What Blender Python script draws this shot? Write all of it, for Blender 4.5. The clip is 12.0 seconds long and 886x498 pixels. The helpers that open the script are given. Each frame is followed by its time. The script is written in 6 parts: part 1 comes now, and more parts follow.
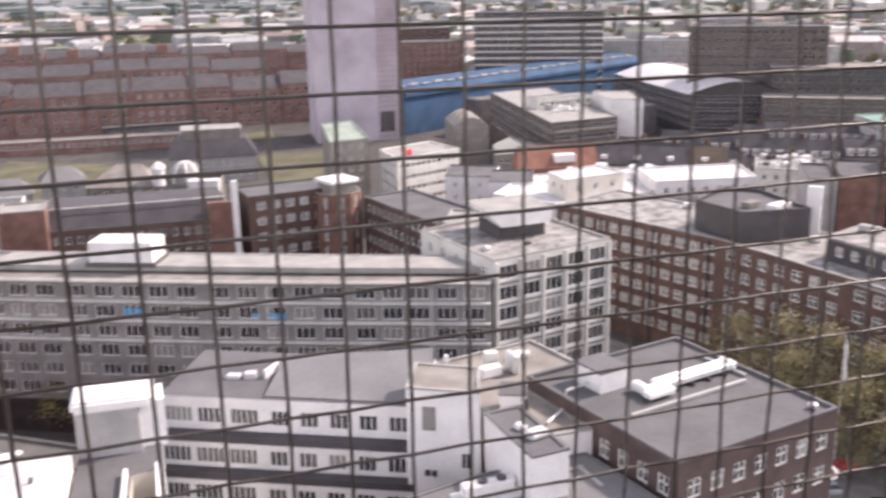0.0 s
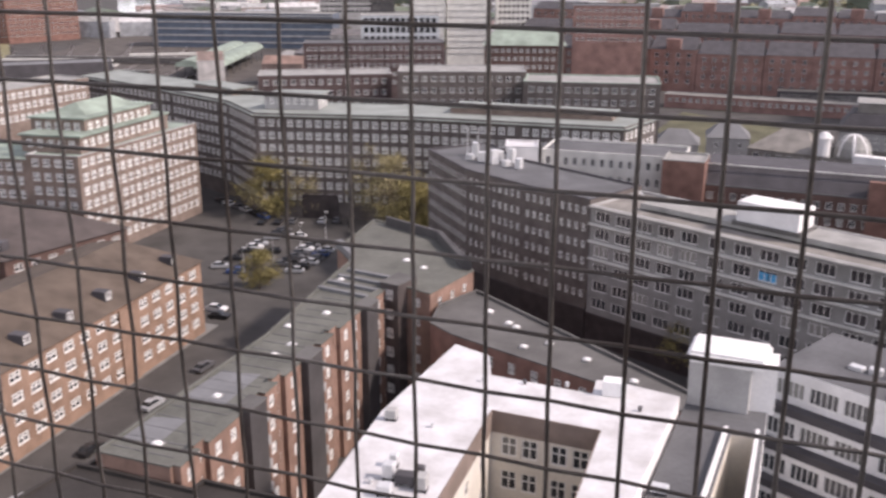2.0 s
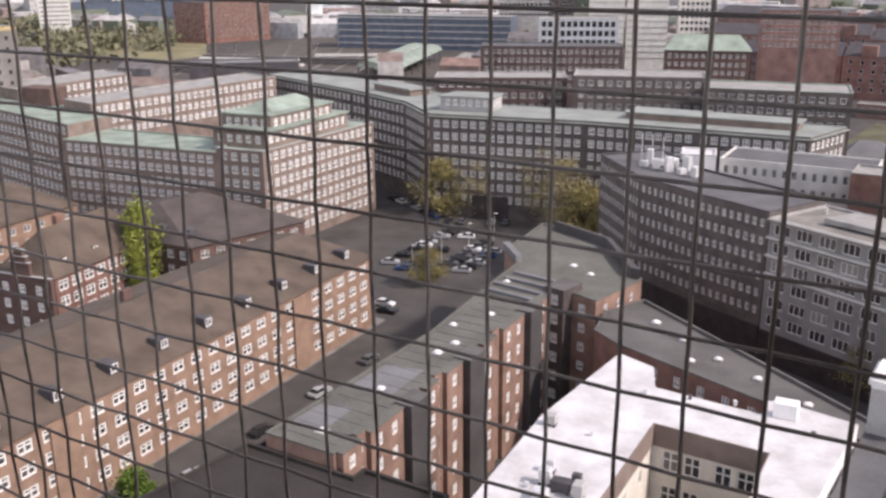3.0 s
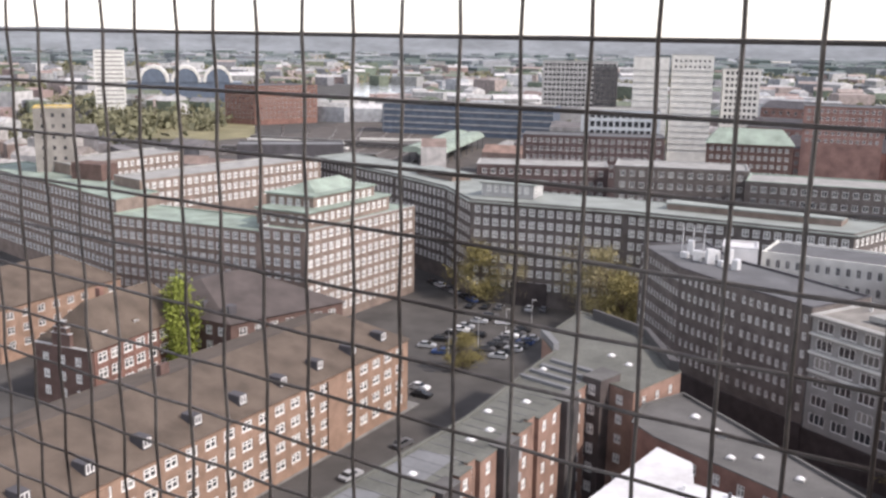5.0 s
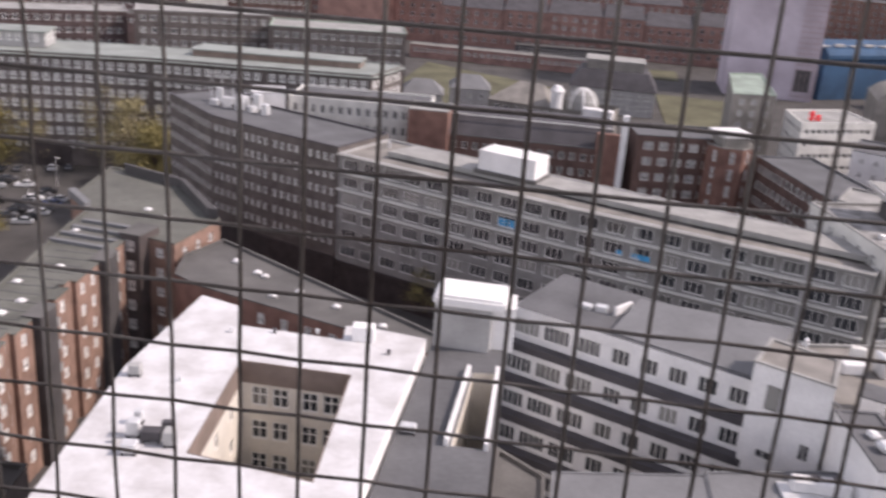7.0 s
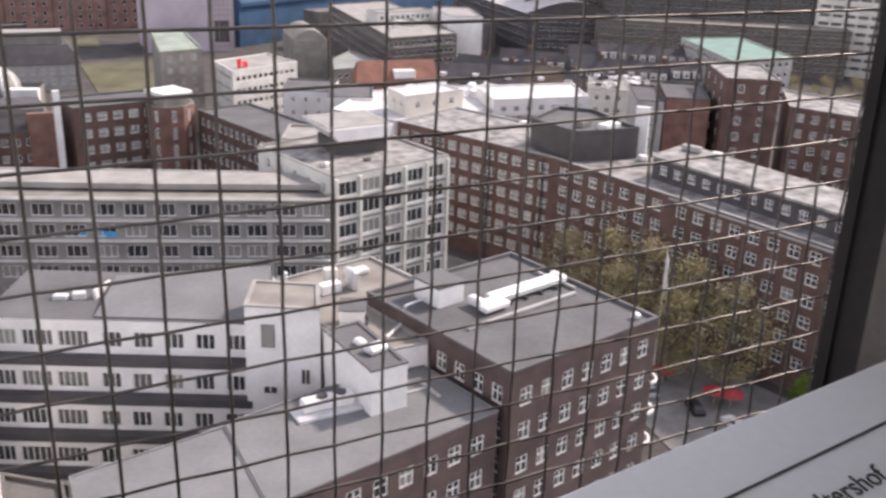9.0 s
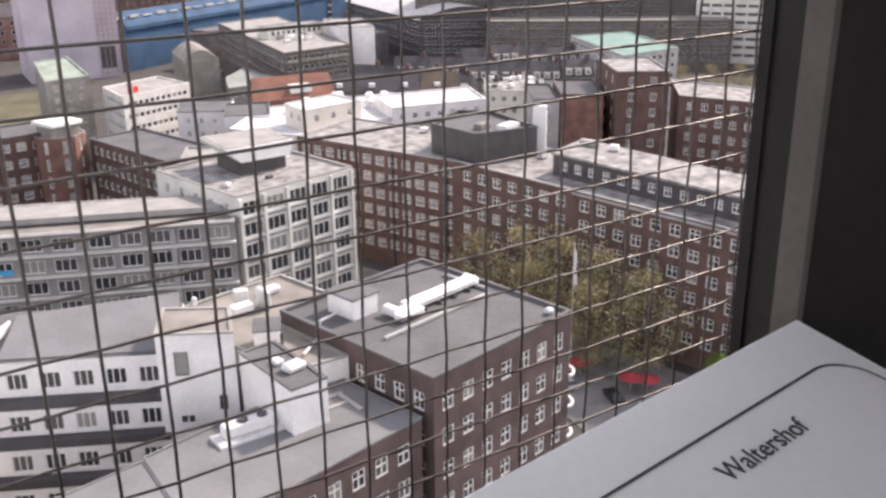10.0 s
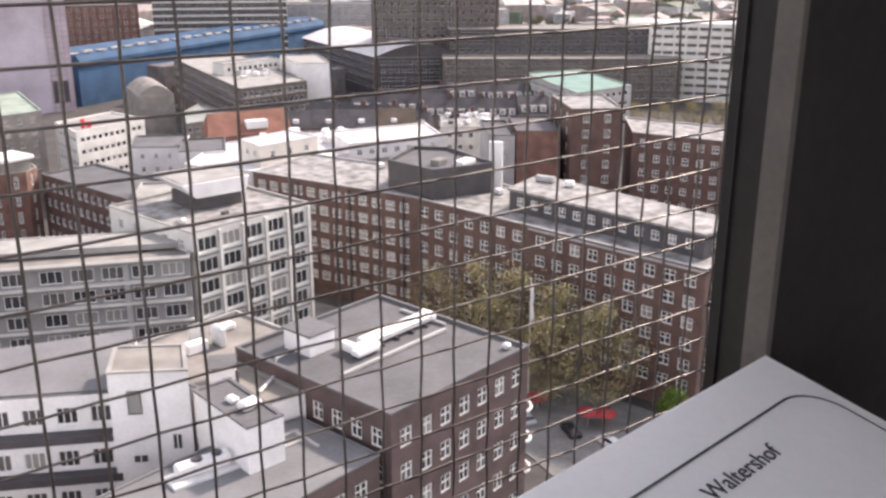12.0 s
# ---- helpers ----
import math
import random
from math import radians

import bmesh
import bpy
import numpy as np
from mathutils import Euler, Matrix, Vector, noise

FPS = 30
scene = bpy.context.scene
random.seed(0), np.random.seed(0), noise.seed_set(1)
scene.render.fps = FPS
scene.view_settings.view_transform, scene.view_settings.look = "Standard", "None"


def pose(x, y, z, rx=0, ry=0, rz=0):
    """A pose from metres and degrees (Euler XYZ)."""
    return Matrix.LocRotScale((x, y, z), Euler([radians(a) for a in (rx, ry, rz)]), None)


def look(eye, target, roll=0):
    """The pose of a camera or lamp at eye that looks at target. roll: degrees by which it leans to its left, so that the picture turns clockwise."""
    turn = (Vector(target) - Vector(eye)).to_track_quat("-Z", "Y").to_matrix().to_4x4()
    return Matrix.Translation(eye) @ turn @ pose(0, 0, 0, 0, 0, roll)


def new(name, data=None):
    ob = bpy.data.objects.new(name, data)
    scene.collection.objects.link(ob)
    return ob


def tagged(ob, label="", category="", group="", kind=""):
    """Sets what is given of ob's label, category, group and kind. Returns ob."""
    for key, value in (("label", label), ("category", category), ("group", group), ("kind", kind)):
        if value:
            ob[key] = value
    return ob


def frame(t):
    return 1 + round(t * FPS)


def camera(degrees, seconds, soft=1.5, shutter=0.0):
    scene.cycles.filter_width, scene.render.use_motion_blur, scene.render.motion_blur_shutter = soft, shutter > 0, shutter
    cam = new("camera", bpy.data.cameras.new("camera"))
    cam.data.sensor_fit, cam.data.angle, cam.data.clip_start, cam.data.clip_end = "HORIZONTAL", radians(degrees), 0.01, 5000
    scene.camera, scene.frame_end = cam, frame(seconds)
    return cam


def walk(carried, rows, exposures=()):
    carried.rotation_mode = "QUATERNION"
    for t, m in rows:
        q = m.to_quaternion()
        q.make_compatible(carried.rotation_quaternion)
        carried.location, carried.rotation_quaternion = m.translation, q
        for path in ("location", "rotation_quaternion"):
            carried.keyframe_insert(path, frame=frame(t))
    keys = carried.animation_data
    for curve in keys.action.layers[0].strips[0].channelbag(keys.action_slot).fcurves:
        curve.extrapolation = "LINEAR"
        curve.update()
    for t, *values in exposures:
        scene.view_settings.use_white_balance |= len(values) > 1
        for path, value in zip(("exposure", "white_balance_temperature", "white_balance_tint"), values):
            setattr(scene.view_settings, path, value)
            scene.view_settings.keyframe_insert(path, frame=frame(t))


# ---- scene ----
# Camera: held by hand behind a wire mesh in a tower window, 70 m above the street
cam = camera(49.3, 12.0, soft=2.7, shutter=0.3)
PATH = [
    (0.0, -0.0328, -0.0629, 69.9862, -17.80, -15.72, 1.10),
    (0.5, -0.0473, -0.0282, 70.0122, -7.57, -17.80, 0.39),
    (1.0, -0.0275, -0.0020, 70.0088, 1.59, -17.72, 0.58),
    (1.5, -0.0482, 0.0157, 70.0054, 12.33, -17.32, -0.63),
    (2.0, -0.0436, 0.0286, 70.0008, 20.89, -17.51, -0.02),
    (2.5, -0.0401, 0.0384, 69.9973, 26.36, -17.52, -0.42),
    (3.0, -0.0302, 0.0405, 69.9912, 31.16, -17.30, 0.33),
    (5.0, -0.0549, 0.0266, 69.9989, 33.81, -12.31, -0.86),
    (5.5, -0.0593, 0.0203, 69.9940, 32.52, -13.09, -0.69),
    (6.0, -0.0475, 0.0022, 69.9979, 26.24, -15.41, -1.67),
    (6.5, -0.0594, 0.0021, 69.9912, 17.86, -18.12, -3.51),
    (7.0, -0.0347, -0.0100, 69.9855, 6.65, -20.07, -4.18),
    (7.5, -0.0385, -0.0462, 69.9875, -3.08, -21.03, -3.76),
    (9.5, -0.0278, -0.1158, 70.0123, -31.13, -20.36, -0.66),
    (10.0, -0.0489, -0.1193, 70.0033, -33.42, -20.04, 0.63),
    (10.5, -0.1290, -0.1536, 70.0431, -36.39, -18.56, 0.62),
    (11.0, -0.1284, -0.1506, 70.0403, -36.83, -18.32, 1.22),
    (11.5, -0.1333, -0.1543, 70.0360, -36.26, -17.84, 0.42),
    (12.0, -0.1290, -0.1556, 70.0400, -35.90, -17.95, -0.03),
]
walk(cam, [(t, pose(x, y, z, 90 + p, r, w)) for t, x, y, z, w, p, r in PATH],
     [(0.0, 1.24, 7050, 25), (0.5, 1.08, 6950, 25), (2.5, 0.7, 6800, 23), (5.0, 0.84, 6600, 18), (7.0, 0.68, 6800, 24), (7.5, 0.6, 6850, 24), (9.5, 1.2, 7050, 22), (12.0, 1.36, 7100, 22)])

# ---- world and sun ----
SUN_AZ = 84.0      # degrees clockwise from +y
SUN_EL = 42.0
world = bpy.data.worlds.new("sky")
scene.world = world
world.use_nodes = True
_n = world.node_tree.nodes
_n.clear()
_sky = _n.new("ShaderNodeTexSky")
_sky.sky_type = "NISHITA"
_sky.sun_disc = False
_sky.sun_elevation = radians(SUN_EL)
_sky.sun_rotation = radians(SUN_AZ)
_sky.air_density, _sky.dust_density, _sky.ozone_density = 1.0, 0.5, 1.0
_bg = _n.new("ShaderNodeBackground")
_bg.inputs[1].default_value = 0.15
_wo = _n.new("ShaderNodeOutputWorld")
_hs = _n.new("ShaderNodeHueSaturation")
_hs.inputs["Saturation"].default_value = 0.4
_hs.inputs["Value"].default_value = 1.05
world.node_tree.links.new(_sky.outputs[0], _hs.inputs["Color"])
world.node_tree.links.new(_hs.outputs[0], _bg.inputs[0])
world.node_tree.links.new(_bg.outputs[0], _wo.inputs[0])
_sd = bpy.data.lights.new("sun", "SUN")
_sd.energy, _sd.angle, _sd.color = 2.5, radians(4.0), (1.0, 0.95, 0.87)
_so = new("sun", _sd)
_sv = Vector((math.sin(radians(SUN_AZ)) * math.cos(radians(SUN_EL)), math.cos(radians(SUN_AZ)) * math.cos(radians(SUN_EL)), math.sin(radians(SUN_EL))))
_so.matrix_world = look(_sv * 300, (0, 0, 0))


# ---- materials ----
def mat(name, color, rough=0.85, var=0.25, scale=0.6, fine=9.0, metal=0.0, bump=0.0, tint=None, spec=0.3, rand=0.0):
    """Noise at two scales round a base colour; tint is a second colour that stains it."""
    m = bpy.data.materials.new(name)
    m.use_nodes = True
    nt = m.node_tree
    b = nt.nodes["Principled BSDF"]
    b.inputs["Roughness"].default_value = rough
    b.inputs["Metallic"].default_value = metal
    b.inputs["Specular IOR Level"].default_value = spec
    tc = nt.nodes.new("ShaderNodeTexCoord")
    n1 = nt.nodes.new("ShaderNodeTexNoise")
    n1.inputs["Scale"].default_value = scale
    n1.inputs["Detail"].default_value = 5
    n2 = nt.nodes.new("ShaderNodeTexNoise")
    n2.inputs["Scale"].default_value = fine
    n2.inputs["Detail"].default_value = 3
    nt.links.new(tc.outputs["Object"], n1.inputs["Vector"])
    nt.links.new(tc.outputs["Object"], n2.inputs["Vector"])
    dark = tint if tint else tuple(c * (1 - var) for c in color)
    light = tuple(min(0.92, c * (1 + var * 0.7)) for c in color)
    r1 = nt.nodes.new("ShaderNodeValToRGB")
    r1.color_ramp.elements[0].position, r1.color_ramp.elements[1].position = 0.3, 0.68
    r1.color_ramp.elements[0].color = (*dark, 1)
    r1.color_ramp.elements[1].color = (*light, 1)
    nt.links.new(n1.outputs["Fac"], r1.inputs["Fac"])
    mr = nt.nodes.new("ShaderNodeMapRange")
    mr.inputs["From Min"].default_value, mr.inputs["From Max"].default_value = 0.25, 0.75
    mr.inputs["To Min"].default_value, mr.inputs["To Max"].default_value = 1 - var * 0.6, 1 + var * 0.5
    nt.links.new(n2.outputs["Fac"], mr.inputs["Value"])
    mul = nt.nodes.new("ShaderNodeVectorMath")
    mul.operation = "SCALE"
    nt.links.new(r1.outputs["Color"], mul.inputs[0])
    nt.links.new(mr.outputs["Result"], mul.inputs["Scale"])
    last = mul.outputs[0]
    if rand:
        oi = nt.nodes.new("ShaderNodeObjectInfo")
        m2 = nt.nodes.new("ShaderNodeMapRange")
        m2.inputs["To Min"].default_value, m2.inputs["To Max"].default_value = 1 - rand, 1 + rand
        nt.links.new(oi.outputs["Random"], m2.inputs["Value"])
        mu = nt.nodes.new("ShaderNodeVectorMath")
        mu.operation = "SCALE"
        nt.links.new(last, mu.inputs[0])
        nt.links.new(m2.outputs["Result"], mu.inputs["Scale"])
        last = mu.outputs[0]
    nt.links.new(last, b.inputs["Base Color"])
    if bump:
        bp = nt.nodes.new("ShaderNodeBump")
        bp.inputs["Strength"].default_value = bump
        nt.links.new(n2.outputs["Fac"], bp.inputs["Height"])
        nt.links.new(bp.outputs["Normal"], b.inputs["Normal"])
    return m


def island_mat(name, colors, rough=0.8):
    """A colour picked for each loose piece of a joined mesh, with stains."""
    m = bpy.data.materials.new(name)
    m.use_nodes = True
    nt = m.node_tree
    b = nt.nodes["Principled BSDF"]
    b.inputs["Roughness"].default_value = rough
    g = nt.nodes.new("ShaderNodeNewGeometry")
    r = nt.nodes.new("ShaderNodeValToRGB")
    r.color_ramp.interpolation = "CONSTANT"
    els = r.color_ramp.elements
    els.remove(els[1])
    els[0].position, els[0].color = 0.0, (*colors[0], 1)
    for i, c in enumerate(colors[1:], 1):
        els.new(i / len(colors)).color = (*c, 1)
    nt.links.new(g.outputs["Random Per Island"], r.inputs["Fac"])
    n = nt.nodes.new("ShaderNodeTexNoise")
    n.inputs["Scale"].default_value = 0.25
    n.inputs["Detail"].default_value = 6
    tc = nt.nodes.new("ShaderNodeTexCoord")
    nt.links.new(tc.outputs["Object"], n.inputs["Vector"])
    mr = nt.nodes.new("ShaderNodeMapRange")
    mr.inputs["From Min"].default_value, mr.inputs["From Max"].default_value = 0.3, 0.7
    mr.inputs["To Min"].default_value, mr.inputs["To Max"].default_value = 0.7, 1.25
    nt.links.new(n.outputs["Fac"], mr.inputs["Value"])
    mu = nt.nodes.new("ShaderNodeVectorMath")
    mu.operation = "SCALE"
    nt.links.new(r.outputs["Color"], mu.inputs[0])
    nt.links.new(mr.outputs["Result"], mu.inputs["Scale"])
    nt.links.new(mu.outputs[0], b.inputs["Base Color"])
    return m


def glass_mat():
    """Window glass seen from far: dark rooms behind a gloss, blinds behind some panes."""
    m = bpy.data.materials.new("window_glass")
    m.use_nodes = True
    nt = m.node_tree
    b = nt.nodes["Principled BSDF"]
    b.inputs["Roughness"].default_value = 0.08
    b.inputs["Specular IOR Level"].default_value = 0.6
    oi = nt.nodes.new("ShaderNodeObjectInfo")
    r = nt.nodes.new("ShaderNodeValToRGB")
    r.color_ramp.interpolation = "CONSTANT"
    els = r.color_ramp.elements
    els.remove(els[1])
    els[0].position, els[0].color = 0.0, (0.035, 0.038, 0.043, 1)
    for p, c in ((0.3, (0.06, 0.06, 0.065)), (0.6, (0.11, 0.108, 0.105)), (0.78, (0.045, 0.048, 0.055)), (0.9, (0.26, 0.255, 0.24))):
        els.new(p).color = (*c, 1)
    nt.links.new(oi.outputs["Random"], r.inputs["Fac"])
    nt.links.new(r.outputs["Color"], b.inputs["Base Color"])
    return m


GLASS = glass_mat()
WHITE = mat("white_window_paint", (0.74, 0.73, 0.7), 0.6, 0.12, 1.5)
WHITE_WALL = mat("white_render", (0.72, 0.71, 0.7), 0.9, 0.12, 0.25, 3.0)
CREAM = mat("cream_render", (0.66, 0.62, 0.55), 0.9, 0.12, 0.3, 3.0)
WHITE_ROOF = mat("white_roof_membrane", (0.58, 0.575, 0.58), 0.7, 0.12, 0.35, 2.2, tint=(0.45, 0.435, 0.43))
GREY_ROOF = mat("grey_roof_felt", (0.118, 0.118, 0.122), 0.9, 0.2, 0.18, 2.0)
DARK_ROOF = mat("dark_roof_felt", (0.115, 0.11, 0.105), 0.9, 0.25, 0.2, 3.0)
GREEN_ROOF = mat("green_grey_roof_felt", (0.125, 0.125, 0.11), 0.9, 0.25, 0.15, 2.0)
GRAVEL = mat("pale_roof_gravel", (0.23, 0.215, 0.195), 0.95, 0.25, 0.3, 8.0)
STONE_ROOF = mat("pale_concrete_roof", (0.29, 0.285, 0.27), 0.9, 0.2, 0.3, 4.0)
COPPER = mat("green_copper_roof", (0.26, 0.315, 0.265), 0.75, 0.25, 0.2, 3.0, tint=(0.18, 0.215, 0.18))
PATCHED_ROOF = mat("patched_weathered_roof_felt", (0.3, 0.295, 0.285), 0.9, 0.3, 0.45, 3.5, tint=(0.12, 0.115, 0.11))
TILE_ROOF = mat("brown_roof_tile", (0.108, 0.083, 0.065), 0.85, 0.28, 0.25, 6.0)
RED_TILE = mat("red_roof_tile", (0.2, 0.095, 0.07), 0.85, 0.28, 0.3, 6.0)
SLATE = mat("dark_slate_roof", (0.075, 0.07, 0.075), 0.7, 0.25, 0.3, 6.0)
# Near-black brown for the roofs of the low annexes.
ANNEXE_ROOF = mat("black_brown_annexe_roof", (0.04, 0.035, 0.032), 0.85, 0.3, 0.2, 3.0)
BRICK_TAN = mat("tan_brick", (0.28, 0.187, 0.138), 0.9, 0.25, 0.4, 9.0)
BRICK_RED = mat("red_brick", (0.2, 0.112, 0.09), 0.9, 0.3, 0.4, 9.0)
BRICK_ORANGE = mat("orange_red_brick", (0.25, 0.16, 0.125), 0.9, 0.28, 0.4, 9.0)
BRICK_DARK = mat("dark_clinker_brick", (0.085, 0.07, 0.066), 0.8, 0.3, 0.4, 9.0)
BRICK_BROWN = mat("brown_clinker_brick", (0.125, 0.08, 0.068), 0.85, 0.3, 0.35, 9.0)
BRICK_VIOLET = mat("violet_brown_brick", (0.098, 0.07, 0.067), 0.85, 0.3, 0.35, 9.0)
BRICK_GREYV = mat("grey_violet_brick", (0.21, 0.163, 0.138), 0.85, 0.25, 0.35, 9.0)
BRICK_TAUPE = mat("taupe_clinker_brick", (0.125, 0.108, 0.1), 0.85, 0.28, 0.35, 9.0)
# Far brick is paler: distance haze put into its colour.
BRICK_HAZED = mat("hazed_red_brick", (0.26, 0.158, 0.136), 0.9, 0.3, 0.2, 2.0)
STONE_GREY = mat("pale_grey_stone", (0.36, 0.355, 0.345), 0.85, 0.18, 0.3, 6.0)
SHELL_STONE = mat("grey_shell_limestone", (0.25, 0.245, 0.235), 0.85, 0.2, 0.3, 6.0)
STONE_WHITE = mat("off_white_stone", (0.6, 0.59, 0.55), 0.85, 0.15, 0.3, 6.0)
BAND = mat("balcony_band_concrete", (0.22, 0.22, 0.22), 0.85, 0.2, 0.3, 6.0)
ASPHALT = mat("asphalt", (0.076, 0.071, 0.067), 0.9, 0.3, 0.12, 3.0)
MID_ROOF = mat("mid_grey_roof_sheet", (0.17, 0.172, 0.176), 0.85, 0.15, 0.2, 2.0)
PAVING = mat("grey_paving", (0.2, 0.195, 0.185), 0.9, 0.25, 0.3, 3.0)
BLUE_WRAP = mat("blue_scaffold_net", (0.036, 0.085, 0.155), 0.8, 0.25, 0.12, 2.0)
BLUE_TARP = mat("blue_tarpaulin", (0.06, 0.33, 0.6), 0.7, 0.15, 0.6, 4.0)
LILAC = mat("lilac_scaffold_sheet", (0.5, 0.45, 0.5), 0.9, 0.12, 0.08, 1.5, tint=(0.38, 0.33, 0.37))
METAL = mat("galvanised_duct", (0.62, 0.62, 0.62), 0.45, 0.12, 1.2, 6.0, metal=0.35)
DARK_BOX = mat("dark_metal_cladding", (0.075, 0.07, 0.07), 0.7, 0.2, 0.3, 3.0)
WIRE = mat("weathered_steel_wire", (0.16, 0.148, 0.14), 0.38, 0.35, 6.0, 160.0, metal=0.6, tint=(0.07, 0.056, 0.05))
FRAME_DARK = mat("black_painted_steel", (0.02, 0.019, 0.019), 0.5, 0.3, 8.0, 90.0, bump=0.1)
FRAME_GREY = mat("grey_painted_steel", (0.12, 0.108, 0.1), 0.5, 0.2, 8.0, 90.0)
# Near-black for the gateway and for shade put into the street fronts.
GATE_AND_SHADE = mat("dark_gate_and_front_shade", (0.055, 0.046, 0.046), 0.45, 0.3, 0.5, 5.0)
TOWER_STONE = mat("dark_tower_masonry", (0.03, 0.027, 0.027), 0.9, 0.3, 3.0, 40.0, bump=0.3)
PLATE = mat("brushed_aluminium_panel", (0.9, 0.915, 0.91), 0.5, 0.04, 3.0, 120.0, spec=0.5)
INK = mat("dark_engraved_ink", (0.07, 0.075, 0.08), 0.6, 0.15, 20.0, 90.0)


# ---- mesh helpers ----
def mesh_of(bm, name, mats):
    me = bpy.data.meshes.new(name)
    bm.to_mesh(me)
    bm.free()
    for m in (mats if isinstance(mats, (list, tuple)) else [mats]):
        me.materials.append(m)
    return me


def part(name, bm, mats, parent=None, label=""):
    """Links a bmesh, given in world coordinates, as one mesh object under parent."""
    ob = new(name, mesh_of(bm, name, mats))
    if parent is not None:
        ob.parent = parent
        ob.matrix_parent_inverse = Matrix.Translation(-Vector(root_of(parent).location)) if parent.type == "EMPTY" else parent.matrix_parent_inverse.copy() @ Matrix.Identity(4)
        if parent.type != "EMPTY":
            ob.matrix_parent_inverse = Matrix.Identity(4)
    return tagged(ob, label)


def root_of(ob):
    while ob.parent is not None:
        ob = ob.parent
    return ob


def thing(name, label, category, at=(0, 0, 0), group="", kind=""):
    e = new(name)
    e.location = at
    e.empty_display_size = 0.5
    return tagged(e, label, category, group, kind)


def put(name, me, m, parent, label=""):
    """A part that shares the mesh me, at the world pose m, under the empty parent."""
    ob = new(name, me)
    ob.parent = parent
    ob.matrix_parent_inverse = Matrix.Translation(-Vector(parent.location))
    ob.matrix_basis = m
    return tagged(ob, label)


def box(bm, x0, x1, y0, y1, z0, z1, m=None, mi=0):
    vs = [bm.verts.new((x, y, z)) for z in (z0, z1) for x, y in ((x0, y0), (x1, y0), (x1, y1), (x0, y1))]
    if m is not None:
        for v in vs:
            v.co = m @ v.co
    for q in ((3, 2, 1, 0), (4, 5, 6, 7), (0, 1, 5, 4), (1, 2, 6, 5), (2, 3, 7, 6), (3, 0, 4, 7)):
        bm.faces.new([vs[i] for i in q]).material_index = mi
    return vs


def prism(bm, poly, z0, z1, mi=0, cap=True, bottom=False):
    lo = [bm.verts.new((x, y, z0)) for x, y in poly]
    hi = [bm.verts.new((x, y, z1)) for x, y in poly]
    n = len(poly)
    for i in range(n):
        j = (i + 1) % n
        bm.faces.new((lo[i], lo[j], hi[j], hi[i])).material_index = mi
    if cap:
        bm.faces.new(hi).material_index = mi
    if bottom:
        bm.faces.new(lo[::-1]).material_index = mi


def inset(poly, d):
    """The convex or nearly convex polygon moved inwards by d."""
    n, out = len(poly), []
    for i in range(n):
        p, a, b = Vector(poly[i]), Vector(poly[i - 1]), Vector(poly[(i + 1) % n])
        e1, e2 = (p - a).normalized(), (b - p).normalized()
        n1, n2 = Vector((-e1.y, e1.x)), Vector((-e2.y, e2.x))
        s = n1 + n2
        out.append(tuple(p + s * (d / max(0.3, 0.5 * s.length_squared))))
    return out


WINDOWS = {}


def window_mesh(w, h, style):
    """A window about its lower middle: x along the wall, y outwards, in one piece. Slot 0 frame, slot 1 glass."""
    key = (round(w, 2), round(h, 2), style)
    if key in WINDOWS:
        return WINDOWS[key]
    t = {"dark": 0.06, "plain": 0.12, "slim": 0.1, "five": 0.11, "triple": 0.11, "muntin": 0.26, "band": 0.16}.get(style, 0.15)
    hw = w / 2
    xs, zs = [-hw, -hw + t], [0, t * 1.3]
    mull = {"cross": [0.0], "casement": [0.0], "muntin": [0.0], "slim": [0.0], "triple": [-w / 6, w / 6], "quad": [-w / 4, 0.0, w / 4], "five": [-0.3 * w, -0.1 * w, 0.1 * w, 0.3 * w]}.get(style, [])
    for c in mull:
        xs += [c - t * 0.45, c + t * 0.45]
    xs += [hw - t, hw]
    if style in ("cross", "quad", "muntin"):
        zs += [h * 0.56, h * 0.56 + t * 0.8]
    zs += [h - t, h]
    bm = bmesh.new()
    f = {(i, j): bm.verts.new((x, 0.04, z)) for i, x in enumerate(xs) for j, z in enumerate(zs)}
    for i in range(len(xs) - 1):
        for j in range(len(zs) - 1):
            q = [f[i, j], f[i, j + 1], f[i + 1, j + 1], f[i + 1, j]]
            if i % 2 and j % 2:
                d = [bm.verts.new((v.co.x, -0.03, v.co.z)) for v in q]
                for k in range(4):
                    bm.faces.new((q[k], q[(k + 1) % 4], d[(k + 1) % 4], d[k]))
                bm.faces.new(d).material_index = 1
            else:
                bm.faces.new(q)
    WINDOWS[key] = mesh_of(bm, "window", [WHITE if style != "dark" else FRAME_GREY, GLASS])
    return WINDOWS[key]


def facade(bm, a, b, z0, z1, spec, found, mi=0, depth=0.18):
    """The wall from a to b with its openings and reveals; the windows' poses go to found."""
    a, b = Vector(a), Vector(b)
    ln = (b - a).length
    u = (b - a) / ln
    nrm = Vector((u.y, -u.x))
    cols, rows = [], []
    if spec:
        m = spec.get("margin", 1.0)
        k = max(1, int((ln - 2 * m) // spec["bay"]))
        step = (ln - 2 * m) / k
        pair = spec.get("pair", 0)
        for i in range(k):
            c = m + (i + 0.5) * step
            for s in ((-0.5, 0.5) if pair else (0,)):
                cc = c + s * pair
                cols.append((cc - spec["w"] / 2, cc + spec["w"] / 2))
        for r in range(spec["n"]):
            zb = z1 - spec.get("top", 0.6) - (r + 1) * spec["sh"] + spec.get("sill", 0.9)
            if zb > z0 + 0.2:
                rows.append((zb, zb + spec["h"]))
        rows.sort()
